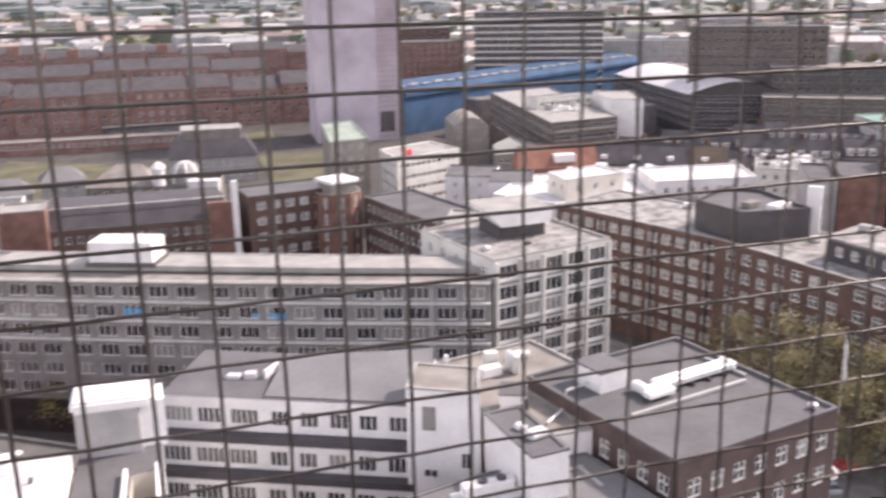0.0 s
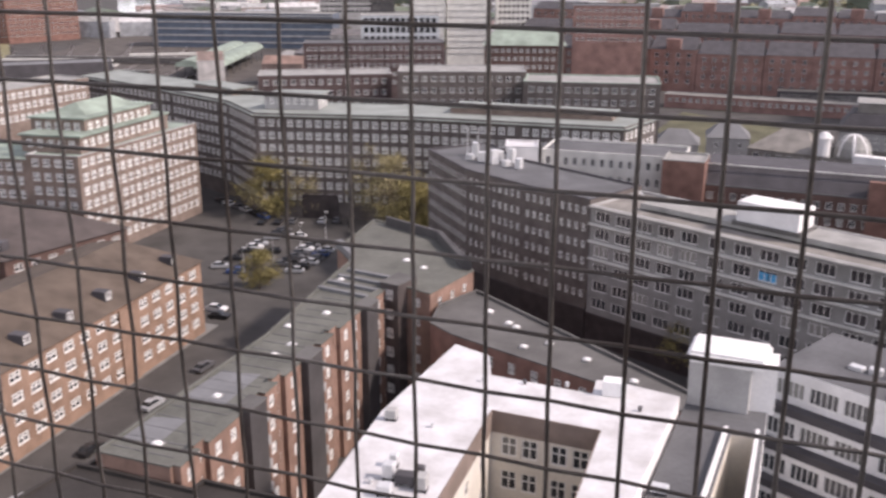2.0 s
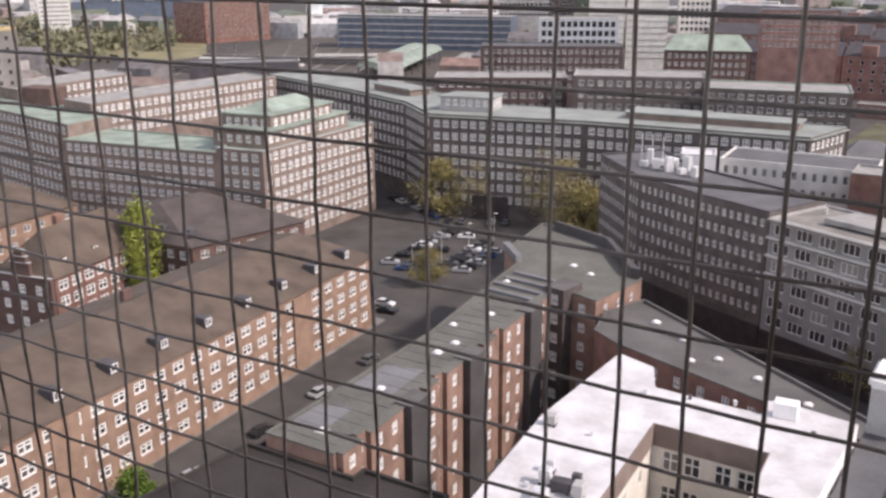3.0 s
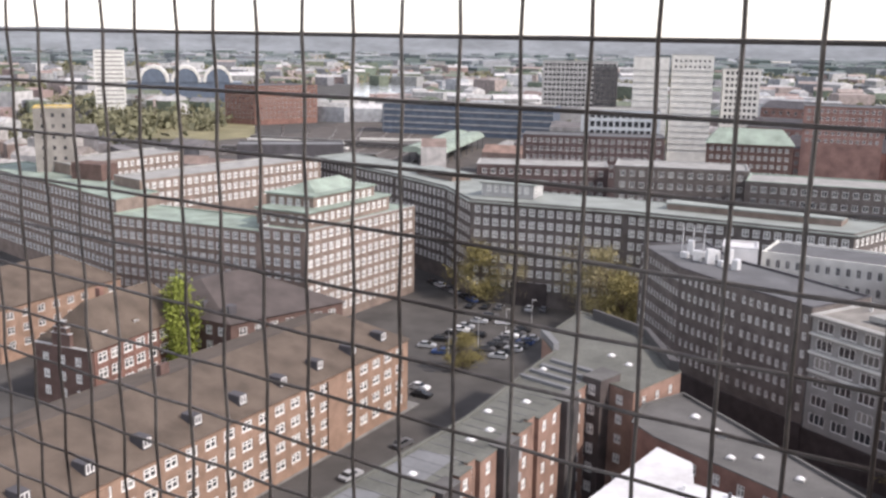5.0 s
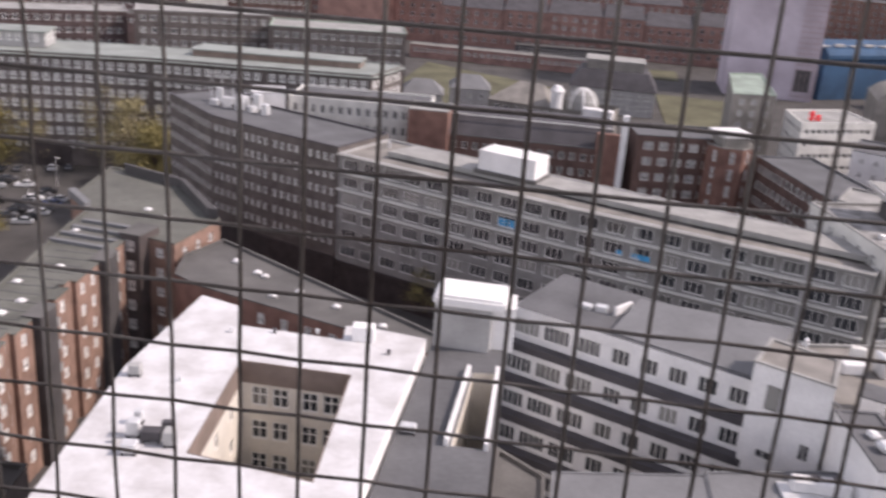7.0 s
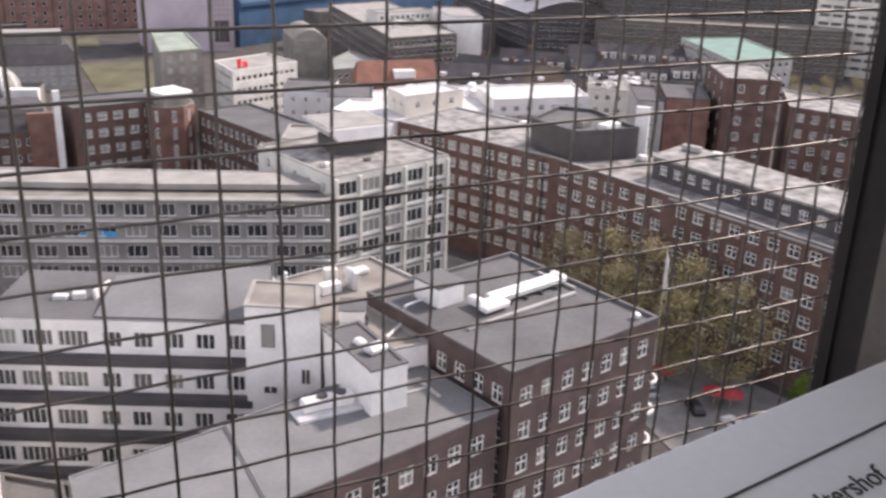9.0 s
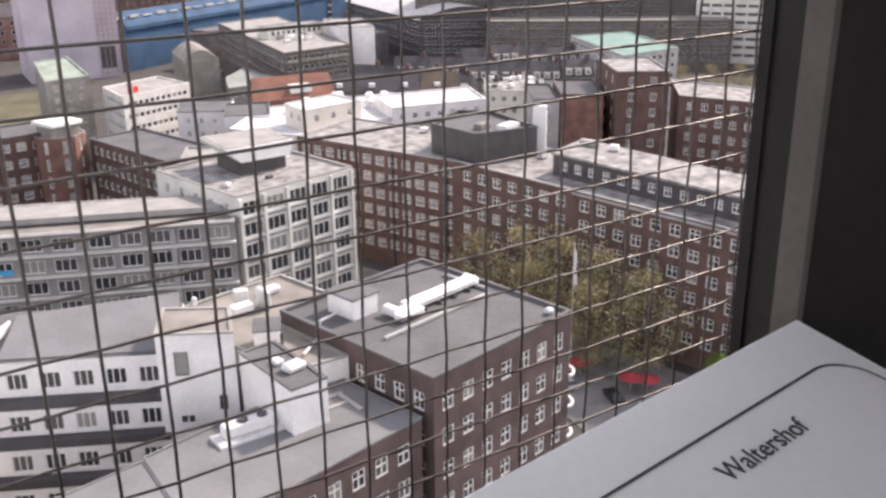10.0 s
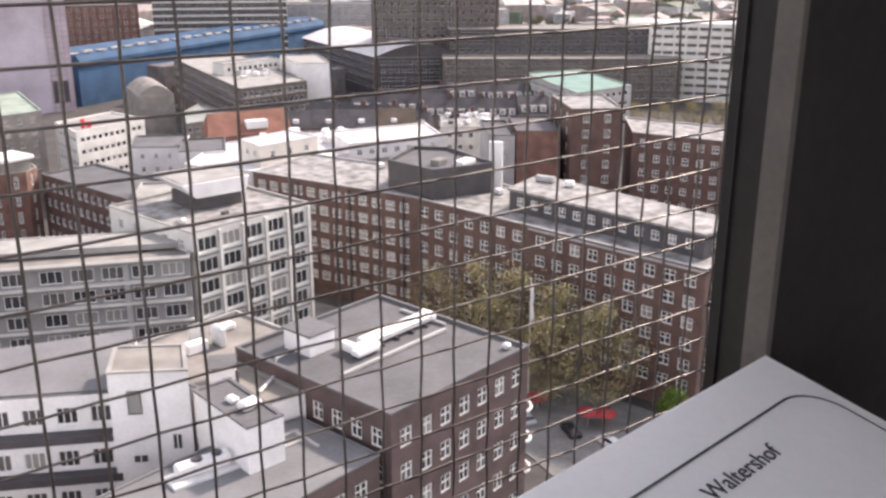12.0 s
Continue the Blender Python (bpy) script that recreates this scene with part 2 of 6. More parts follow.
    xs = sorted({0.0, ln, *[c for q in cols for c in q]})
    zs = sorted({z0, z1, *[c for q in rows for c in q]})
    cs, rs = {q[0] for q in cols}, {q[0] for q in rows}

    def pt(x, z, d=0.0):
        p = a + u * x - nrm * d
        return bm.verts.new((p.x, p.y, z))
    # full-width strips between the rows, cut strips in them
    for za, zb in zip(zs, zs[1:]):
        if za not in rs:
            bm.faces.new((pt(0, za), pt(ln, za), pt(ln, zb), pt(0, zb))).material_index = mi
            continue
        for xa, xb in zip(xs, xs[1:]):
            if xa in cs:
                for q in (((xa, za, 0), (xb, za, 0), (xb, za, depth), (xa, za, depth)), ((xa, zb, depth), (xb, zb, depth), (xb, zb, 0), (xa, zb, 0)),
                          ((xa, za, 0), (xa, za, depth), (xa, zb, depth), (xa, zb, 0)), ((xb, za, depth), (xb, za, 0), (xb, zb, 0), (xb, zb, depth))):
                    bm.faces.new([pt(*c) for c in q]).material_index = mi
                p = a + u * ((xa + xb) / 2) - nrm * (depth - 0.05)
                rot = Matrix(((u.x, nrm.x, 0, p.x), (u.y, nrm.y, 0, p.y), (0, 0, 1, za), (0, 0, 0, 1)))
                found.append((rot, spec["w"], zb - za, spec.get("style", "cross")))
            else:
                bm.faces.new((pt(xa, za), pt(xb, za), pt(xb, zb), pt(xa, zb))).material_index = mi


def building(name, label, poly, z0, z1, wall, roof, specs=None, parapet=0.35, rim=None, group="", slab=0.35, category="building"):
    """A block on the footprint poly (counter-clockwise). specs: windows by edge. Returns its empty."""
    specs = specs or {}
    cx, cy = sum(p[0] for p in poly) / len(poly), sum(p[1] for p in poly) / len(poly)
    root = thing(name, label, category, (cx, cy, z0), group)
    bm, found = bmesh.new(), []
    n = len(poly)
    for i in range(n):
        facade(bm, poly[i], poly[(i + 1) % n], z0, z1, specs.get(i), found)
    bmesh.ops.remove_doubles(bm, verts=bm.verts, dist=0.002)
    part("wall", bm, wall, root)
    # roof sheet a little below the parapet's top
    bm = bmesh.new()
    inn = inset(poly, slab)
    bm.faces.new([bm.verts.new((x, y, z1 - parapet)) for x, y in inn])
    part("roof", bm, roof, root)
    bm = bmesh.new()
    out = inset(poly, -0.06)
    for i in range(n):
        j = (i + 1) % n
        o0, o1, i0, i1 = out[i], out[j], inn[i], inn[j]
        t = z1 + 0.06
        v = [bm.verts.new(c) for c in ((*o0, z1 - 0.14), (*o1, z1 - 0.14), (*o1, t), (*o0, t), (*i1, t), (*i0, t), (*i1, z1 - parapet - 0.1), (*i0, z1 - parapet - 0.1))]
        bm.faces.new((v[0], v[1], v[2], v[3]))
        bm.faces.new((v[3], v[2], v[4], v[5]))
        bm.faces.new((v[5], v[4], v[6], v[7]))
    bmesh.ops.remove_doubles(bm, verts=bm.verts, dist=0.002)
    part("parapet", bm, rim or roof, root)
    set_windows(root, found)
    return root


def set_windows(root, found):
    most = 300 if math.hypot(root.location.x, root.location.y) < 345 else 0
    for k, (m, w, h, style) in enumerate(found):
        if k < most:
            put("window", window_mesh(w, h, style), m, root)
    if len(found) > most:
        bm = bmesh.new()
        for m, w, h, style in found[most:]:
            k0 = len(bm.verts)
            bm.from_mesh(window_mesh(w, h, style))
            bm.verts.ensure_lookup_table()
            for v in bm.verts[k0:]:
                v.co = m @ v.co
        tagged(part("window_rest", bm, [WHITE, GLASS], root), kind="stuff")


def rect(p, q, depth):
    """Counter-clockwise footprint with front edge p to q (edge 0) and the depth to the left of it."""
    p, q = Vector(p), Vector(q)
    u = (q - p).normalized()
    nl = Vector((-u.y, u.x)) * depth
    return [tuple(p), tuple(q), tuple(q + nl), tuple(p + nl)]


def hip_roof(root, poly, z0, z1, over, mat_, run=None):
    """A hip roof over a four-cornered footprint whose edges 1 and 3 are the long ones."""
    o = inset(poly, -over)
    a, b, c, d = [Vector((*p, z0)) for p in o]
    m0, m1 = (a + b) / 2, (c + d) / 2
    ln = (m1 - m0)
    run = run if run is not None else (b - a).length / 2
    r0, r1 = m0 + ln.normalized() * run, m1 - ln.normalized() * run
    r0.z = r1.z = z1
    bm = bmesh.new()
    va, vb, vc, vd, v0, v1 = [bm.verts.new(p) for p in (a, b, c, d, r0, r1)]
    for q in ((va, vb, v0), (vb, vc, v1, v0), (vc, vd, v1), (vd, va, v0, v1), (vd, vc, vb, va)):
        bm.faces.new(q)
    return part("tiled_roof", bm, mat_, root)


def ring_building(name, label, poly, hole, z0, z1, wall, inner, roof, specs=None, hspecs=None, zf=0.0, band=None):
    """A block with a light well: the hole (clockwise, same corner count as four outer sides) is cut right through the roof."""
    specs, hspecs = specs or {}, hspecs or {}
    cx, cy = sum(p[0] for p in poly) / len(poly), sum(p[1] for p in poly) / len(poly)
    root = thing(name, label, "building", (cx, cy, z0))
    bm, found = bmesh.new(), []
    for i in range(len(poly)):
        facade(bm, poly[i], poly[(i + 1) % len(poly)], z0, z1, specs.get(i), found)
    part("wall", bm, wall, root)
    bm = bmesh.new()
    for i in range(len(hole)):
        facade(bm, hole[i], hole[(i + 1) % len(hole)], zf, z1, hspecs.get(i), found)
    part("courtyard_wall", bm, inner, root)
    bm = bmesh.new()
    es = []
    for loop in (poly, hole):
        vs = [bm.verts.new((x, y, z1)) for x, y in loop]
        es += [bm.edges.new((vs[i], vs[(i + 1) % len(vs)])) for i in range(len(vs))]
    bmesh.ops.triangle_fill(bm, edges=es, use_beauty=True)
    for fc in bm.faces:
        if fc.normal.z < 0:
            fc.normal_flip()
    part("roof", bm, roof, root)
    bm = bmesh.new()
    bm.faces.new([bm.verts.new((x, y, zf)) for x, y in hole[::-1]])
    part("courtyard_floor", bm, PAVING, root)
    if band:
        bm = bmesh.new()
        for i in range(len(hole)):
            a, b = Vector(hole[i]), Vector(hole[(i + 1) % len(hole)])
            u = (b - a).normalized()
            nr = Vector((u.y, -u.x)) * 0.12
            vs = [bm.verts.new(c) for c in ((*(a + nr), z1 - 2.2), (*(b + nr), z1 - 2.2), (*(b + nr), z1 + 0.03), (*(a + nr), z1 + 0.03), (*b, z1 + 0.03), (*a, z1 + 0.03))]
            bm.faces.new(vs[:4])
            bm.faces.new((vs[3], vs[2], vs[4], vs[5]))
        part("tile_band", bm, band, root, "brown tiled band round the courtyard")
    set_windows(root, found)
    return root


def ledge(root, a, b, z, out, h, mat_, name="ledge", ins=0.0):
    """A slab that runs along the wall from a to b and stands out from it."""
    a, b = Vector(a), Vector(b)
    u = (b - a).normalized()
    n = Vector((u.y, -u.x))
    a, b = a + u * ins, b - u * ins
    bm = bmesh.new()
    prism(bm, [tuple(a + n * out), tuple(b + n * out), tuple(b - n * 0.02), tuple(a - n * 0.02)], z, z + h, bottom=True)
    return part(name, bm, mat_, root)


def block(root, name, cx, cy, z, sx, sy, sz, mat_, rot=0.0, bev=0.06, label=""):
    bm = bmesh.new()
    box(bm, -sx / 2, sx / 2, -sy / 2, sy / 2, 0, sz, pose(cx, cy, z, 0, 0, rot))
    if bev:
        bmesh.ops.bevel(bm, geom=bm.edges[:], offset=bev, segments=1, affect="EDGES")
    return part(name, bm, mat_, root, label)


# ---- tower room ----
P0 = 0.04          # pitch of the wire mesh
MY = 0.5           # plane of the mesh
EYE = 70.0


def wire(name, pts, r, parent):
    bm = bmesh.new()
    rings = []
    for i, p in enumerate(pts):
        d = (Vector(pts[min(i + 1, len(pts) - 1)]) - Vector(pts[max(i - 1, 0)])).normalized()
        s = d.cross(Vector((0, 1, 0))).normalized()
        t = d.cross(s)
        rings.append([bm.verts.new(Vector(p) + (s * math.cos(k * math.tau / 6) + t * math.sin(k * math.tau / 6)) * r) for k in range(6)])
    for a, b in zip(rings, rings[1:]):
        for k in range(6):
            f = bm.faces.new((a[k], a[(k + 1) % 6], b[(k + 1) % 6], b[k]))
            f.smooth = True
    return part(name, bm, WIRE, parent)


mesh_panel = thing("wire_mesh_panel", "rusty square-woven steel wire mesh across the window opening", "wire mesh", (0, MY, EYE - 1.0))
rng = random.Random(5)
XR = range(-46, 19)
ZR = range(-27, 25)
bow_v = {i: (rng.uniform(-0.05, 0.05), rng.uniform(0, 6)) for i in XR}
bow_h = {k: (rng.uniform(-0.05, 0.05), rng.uniform(0, 6)) for k in ZR}
for i in XR:
    a, f = bow_v[i]
    wire("wire", [((i + a * math.sin(0.16 * z + f)) * P0, MY + (0.0011 if (i + z) % 2 else -0.0011), EYE + z * P0) for z in ZR], 0.0013, mesh_panel)
for k in ZR:
    a, f = bow_h[k]
    wire("wire", [(i * P0, MY + (-0.0011 if (i + k) % 2 else 0.0011), EYE + (k + a * math.sin(0.13 * i + f)) * P0) for i in range(-46, 19)], 0.0013, mesh_panel)

XE = 18.14 * P0    # edge of the opening
YI = MY - 0.075    # inner face of the wall
XL = -46.2 * P0
ZB, ZT = EYE - 27.3 * P0, EYE + 24.3 * P0
# Pale colour of unseen surfaces, added to bounce light onto the panel.
BOUNCE_PALE = mat("pale_bounce_fill", (0.66, 0.65, 0.62), 0.9, 0.12, 1.2, 14.0)
bm = bmesh.new()
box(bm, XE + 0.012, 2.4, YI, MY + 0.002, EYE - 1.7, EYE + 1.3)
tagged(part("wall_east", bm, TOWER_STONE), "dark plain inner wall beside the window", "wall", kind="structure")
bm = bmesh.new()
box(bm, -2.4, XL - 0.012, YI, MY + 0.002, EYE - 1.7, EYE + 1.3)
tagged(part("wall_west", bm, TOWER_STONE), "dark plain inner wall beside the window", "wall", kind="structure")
bm = bmesh.new()
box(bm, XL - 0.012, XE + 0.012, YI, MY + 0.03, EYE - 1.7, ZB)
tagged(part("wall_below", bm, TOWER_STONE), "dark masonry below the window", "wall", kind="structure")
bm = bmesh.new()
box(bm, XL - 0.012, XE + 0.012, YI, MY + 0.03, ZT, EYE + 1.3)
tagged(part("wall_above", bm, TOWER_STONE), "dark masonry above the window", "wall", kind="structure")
bm = bmesh.new()
box(bm, -2.4, 2.4, -2.2, MY + 0.03, EYE - 1.85, EYE - 1.7)
tagged(part("floor", bm, PAVING), "grey stone floor of the tower room", "floor", kind="structure")
bm = bmesh.new()
box(bm, -2.4, 2.4, -2.2, MY + 0.03, EYE + 1.3, EYE + 1.45)
tagged(part("ceiling", bm, BOUNCE_PALE), "unseen pale ceiling added to bounce light", "ceiling", kind="structure")
# Unseen rear wall; its opening is added to let sky light in.
bm = bmesh.new()
box(bm, -2.4, 2.4, -2.35, -2.2, EYE - 1.7, EYE - 0.75)
box(bm, -2.4, 2.4, -2.35, -2.2, EYE + 1.1, EYE + 1.3)
box(bm, 1.0, 2.4, -2.35, -2.2, EYE - 0.75, EYE + 1.1)
box(bm, -2.4, -2.1, -2.35, -2.2, EYE - 0.75, EYE + 1.1)
tagged(part("wall_south", bm, BOUNCE_PALE), "unseen pale rear wall with an opening added for sky light", "wall", kind="structure")

# Unseen side walls: east one blocks the sun, west one admits sky light.
for nm, xa, xb in (("wall_side_east", 2.4, 2.55), ("wall_side_west", -2.55, -2.4)):
    bm = bmesh.new()
    if xa > 0:
        box(bm, xa, xb, -2.35, MY + 0.03, EYE - 1.85, EYE + 1.45)
    else:
        box(bm, xa, xb, -2.35, MY + 0.03, EYE - 1.85, EYE - 0.75)
        box(bm, xa, xb, -2.35, MY + 0.03, EYE + 1.1, EYE + 1.45)
        box(bm, xa, xb, -2.35, -2.1, EYE - 0.75, EYE + 1.1)
        box(bm, xa, xb, MY - 0.12, MY + 0.03, EYE - 0.75, EYE + 1.1)
    tagged(part(nm, bm, BOUNCE_PALE), "unseen pale side wall added to keep the sun out" if xa > 0 else "unseen pale side wall with an opening added for sky light", "wall", kind="structure")

frame_thing = thing("window_frame", "black steel window frame with a worn grey edge strip", "window frame", (XE, MY, ZB), kind="structure")
bm = bmesh.new()
box(bm, XE, XE + 0.012, MY - 0.012, MY + 0.002, ZB, ZT)
box(bm, XE + 0.004, XE + 0.012, YI, MY - 0.012, ZB, ZT)
part("side_rail", bm, FRAME_DARK, frame_thing)
bm = bmesh.new()
box(bm, XE - 0.003, XE + 0.0065, YI - 0.004, YI + 0.026, ZB, ZT)
part("edge_strip", bm, FRAME_GREY, frame_thing, "worn grey metal strip")

# Orientation panel: a plate that slopes towards the viewer
U = Vector((0.9903, 0.139, 0))
Wd = (Vector((0.139, -0.9903, 0)) * math.cos(radians(12.2)) + Vector((0, 0, -1)) * math.sin(radians(12.2))).normalized()
NP_ = U.cross(-Wd).normalized()
CORNER = Vector((17.46 * P0, MY - 2.4 * P0, EYE - 9.53 * P0))
PM = Matrix(((U.x, -Wd.x, NP_.x, CORNER.x), (U.y, -Wd.y, NP_.y, CORNER.y), (U.z, -Wd.z, NP_.z, CORNER.z), (0, 0, 0, 1)))
panel = thing("orientation_panel", "brushed aluminium viewing panel with engraved outline below the window", "sign", tuple(CORNER))
bm = bmesh.new()
box(bm, -1.5, 0, -0.42, 0, -0.012, 0, PM)
bmesh.ops.bevel(bm, geom=bm.edges[:], offset=0.0015, segments=1, affect="EDGES")
part("plate", bm, PLATE, panel)

def on_plate(pts, w, name, z=0.0006):
    """A thin inlaid line through points given in the plate's own metres."""
    bm = bmesh.new()
    n = len(pts)
    ring = []
    for i, p in enumerate(pts):
        p = Vector(p)
        d = (Vector(pts[min(i + 1, n - 1)]) - Vector(pts[max(i - 1, 0)])).normalized()
        s = Vector((-d.y, d.x)) * w / 2
        ring.append([bm.verts.new(PM @ Vector((*(p + s), z))), bm.verts.new(PM @ Vector((*(p - s), z)))])
    for a, b in zip(ring, ring[1:]):
        bm.faces.new((a[0], a[1], b[1], b[0]))
    return part(name, bm, INK, panel, "dark engraved line")


IN_X, IN_Y, RAD = -0.018, -0.056, 0.045
arc = [(IN_X - RAD + RAD * math.sin(a), IN_Y - RAD + RAD * math.cos(a)) for a in [math.pi / 2 * k / 8 for k in range(9)]]
on_plate([(-1.42, IN_Y)] + arc + [(IN_X, -0.4)], 0.0028, "outline")
cu = bpy.data.curves.new("lettering", "FONT")
cu.body = "Waltershof"
cu.size = 0.0245
cu.extrude = 0.0004
lt = new("lettering", cu)
lt.data.materials.append(INK)
lt.parent = panel
lt.matrix_parent_inverse = Matrix.Translation(-CORNER)
lt.matrix_basis = PM @ Matrix.Translation((-0.257, -0.099, 0.0006))
tagged(lt, "dark engraved place name")


# ---- ground ----
bm = bmesh.new()
g = 3800.0
bm.faces.new([bm.verts.new(c) for c in ((-g, -g, 0), (g, -g, 0), (g, g, 0), (-g, g, 0))])
tagged(part("ground", bm, ASPHALT), "dark asphalt and paving of the city ground", "ground", kind="structure")


def pavement(poly, h=0.14, m=None):
    bm = bmesh.new()
    prism(bm, poly, 0.0, h)
    tagged(part("pavement", bm, m or PAVING), "grey paved footway with a kerb", "pavement", kind="structure")


pavement([(-101, 40), (-97, 40), (-102, 146), (-106, 146)])
pavement([(-134, 226), (-125, 226), (-100, 236), (-60, 205), (-56, 208), (-98, 241), (-136, 238)])
pavement([(76, 60), (106, 84), (94, 140), (80, 176), (74, 174), (88, 138)], 0.14)


def spec(bay, w, h, n, sh, top=0.6, sill=0.9, style="cross", margin=1.0, pair=0):
    return dict(bay=bay, w=w, h=h, n=n, sh=sh, top=top, sill=sill, style=style, margin=margin, pair=pair)


# ---- stepped office block with copper roofs ----
SA = spec(2.5, 1.75, 1.95, 7, 3.25, top=0.5, style="muntin", margin=0.8)
ob = building("office_block", "stepped brick office block with green copper roof", [(-165, 167), (-152, 169), (-152.6, 215), (-172, 216), (-172, 188), (-168, 188)], 0, 24.7, BRICK_GREYV, COPPER, {0: SA, 1: SA}, rim=STONE_GREY)
for poly, za, zb in (([(-169, 170.5), (-154, 172.5), (-155.5, 207), (-171, 208)], 24.4, 28.2), ([(-171, 176), (-157, 178), (-157.5, 203), (-170.5, 204)], 28.0, 31.2)):
    bm, fd = bmesh.new(), []
    for i in range(4):
        facade(bm, poly[i], poly[(i + 1) % 4], za, zb, spec(2.5, 1.5, 1.9, 1, 3.3, top=0.3, style="muntin", margin=0.8) if i < 2 else None, fd)
    part("attic_wall", bm, BRICK_GREYV, ob)
    bm = bmesh.new()
    prism(bm, inset(poly, -0.5), zb, zb + 0.4, bottom=True)
    part("attic_roof", bm, COPPER, ob, "green copper attic roof")
    set_windows(ob, fd)
hip_roof(ob, [(-170, 180), (-159, 181), (-160, 201), (-170, 202)], 31.6, 34.0, 0.0, COPPER, 4)
building("office_wing", "long brick office wing with a green copper roof", [(-212, 160), (-165, 167), (-168, 183), (-213, 177)], 0, 23.5, BRICK_GREYV, COPPER, {0: SA}, rim=COPPER)
building("office_wing", "long brick office wing with a copper roof edge", [(-300, 178), (-212, 162), (-214, 178), (-300, 194)], 0, 27, BRICK_GREYV, COPPER, {0: spec(2.5, 1.75, 1.95, 7, 3.25, top=0.5, style="muntin")}, rim=COPPER)
building("office_wing", "rear brick office wing with pale windows", [(-222, 178), (-217, 250), (-232, 252), (-236, 180)][::1], 0, 29.5, BRICK_GREYV, STONE_ROOF, {0: spec(2.5, 1.6, 1.9, 3, 3.3, style="muntin")})
building("office_wing", "far brick office wing with flat roof", [(-262, 184), (-264, 230), (-280, 232), (-278, 186)], 0, 30, BRICK_GREYV, STONE_ROOF, {0: spec(2.6, 1.6, 1.9, 3, 3.3, style="muntin")})
ob = thing("roof_plant_room", "brown brick plant room on the copper roof", "roof structure", (-250, 184, 27))
block(ob, "body", -250, 184, 26.6, 12, 7, 5, BRICK_BROWN, 10)

# ---- dark office building across the square ----
SB = spec(2.4, 1.6, 1.95, 7, 3.3, top=1.2, style="muntin", margin=0.6)
DP = [(-230, 262), (-182, 245), (-154, 233), (-136, 217.8), (-95.5, 227.2), (-67.5, 229.6), (-41.5, 231.8), (-36.8, 250), (-70, 249), (-128, 240), (-148, 250), (-178, 262), (-228, 280)]
PALE_COPPER = mat("weathered_pale_copper_sheet", (0.25, 0.27, 0.25), 0.75, 0.2, 0.15, 2.0)
ob = building("dark_office", "dark clinker office building with pale copper roof edges", DP, 0, 28, BRICK_TAUPE, PALE_COPPER, {i: SB for i in (0, 1, 2, 3, 4, 5, 6)}, rim=PALE_COPPER, parapet=0.1)
for i in range(7):
    ledge(ob, DP[i], DP[i + 1], 27.2, 0.9, 0.3, PALE_COPPER, "cornice")
for pa, za, zb in (([(-136.5, 224), (-122, 227), (-124, 236), (-137, 233)], 28, 31.6), ([(-88, 236), (-46, 239), (-46, 246), (-88, 245)], 27.9, 29.4), ([(-176, 249), (-158, 242), (-155, 248), (-174, 256)], 27.9, 29.6)):
    bm, fd = bmesh.new(), []
    for i in range(4):
        facade(bm, pa[i], pa[(i + 1) % 4], za, zb, spec(1.9, 1.2, 1.9, 1, 3.0, top=0.2, style="muntin") if i < 2 and zb > 30 else None, fd)
    part("attic_wall", bm, STONE_GREY if zb > 30 else BRICK_GREYV, ob)
    bm = bmesh.new()
    prism(bm, inset(pa, -0.5), zb, zb + 0.35, bottom=True)
    part("attic_roof", bm, PALE_COPPER, ob)
    set_windows(ob, fd)
bm = bmesh.new()
box(bm, -5, 5, -0.3, 0.02, 0, 6.5, pose(-119.5, 221.4, 0, 0, 0, 13))
part("gateway", bm, GATE_AND_SHADE, ob, "tall dark gateway")

# ---- long apartment block with dormers ----
CP = [(-126.5, 30), (-96.3, 30), (-102.5, 142.5), (-129, 144)]
ob = building("apartment_block", "long tan brick apartment block with tiled hip roof", CP, 0, 14, BRICK_TAN, TILE_ROOF,
              {1: spec(3.75, 2.3, 1.75, 4, 3.15, top=0.35, style="muntin"), 2: spec(4.2, 2.2, 1.7, 4, 3.15, top=0.35, style="muntin")})
hip_roof(ob, CP, 14.1, 18.4, 0.5, TILE_ROOF, 7)
for k in range(12):
    y = 32.4 + k * 9.5
    x = -96.3 - (y - 30) * 0.0551 - 3.2
    block(ob, "dormer", x, y, 14.6, 2.6, 1.7, 1.9, SLATE, 3, 0.08, "small dark dormer with a white window")
    put("dormer_window", window_mesh(1.35, 1.3, "casement"), Matrix.Translation((x + 1.33, y, 15.1)) @ pose(0, 0, 0, 0, 0, -90 + 3), ob)
for k in range(2):
    block(ob, "chimney", -115 - k * 1.5, 56 + k * 40, 17.0, 1.0, 1.8, 2.4, BRICK_BROWN, 3)
for k in (0.35, 0.8):
    yy = 30 + 112 * k
    xx = -96.3 - (yy - 30) * 0.0551
    bm = bmesh.new()
    box(bm, 0, 0.35, -2.2, 2.2, 0, 13.4, pose(xx, yy, 0, 0, 0, 3.1))
    part("stair_bay", bm, BRICK_TAN, ob)

# ---- houses beside it ----
def house(poly, z0e, zr, wall, roof, specs, label, run=None):
    ob = building("house", label, poly, 0, z0e, wall, roof, specs)
    hip_roof(ob, poly, z0e + 0.1, zr, 0.5, roof, run)
    return ob


SH = spec(3.6, 1.9, 1.7, 3, 3.3, top=0.4)
BROWN_SLATE = mat("brown_slate_roof", (0.085, 0.07, 0.065), 0.8, 0.25, 0.25, 6.0)
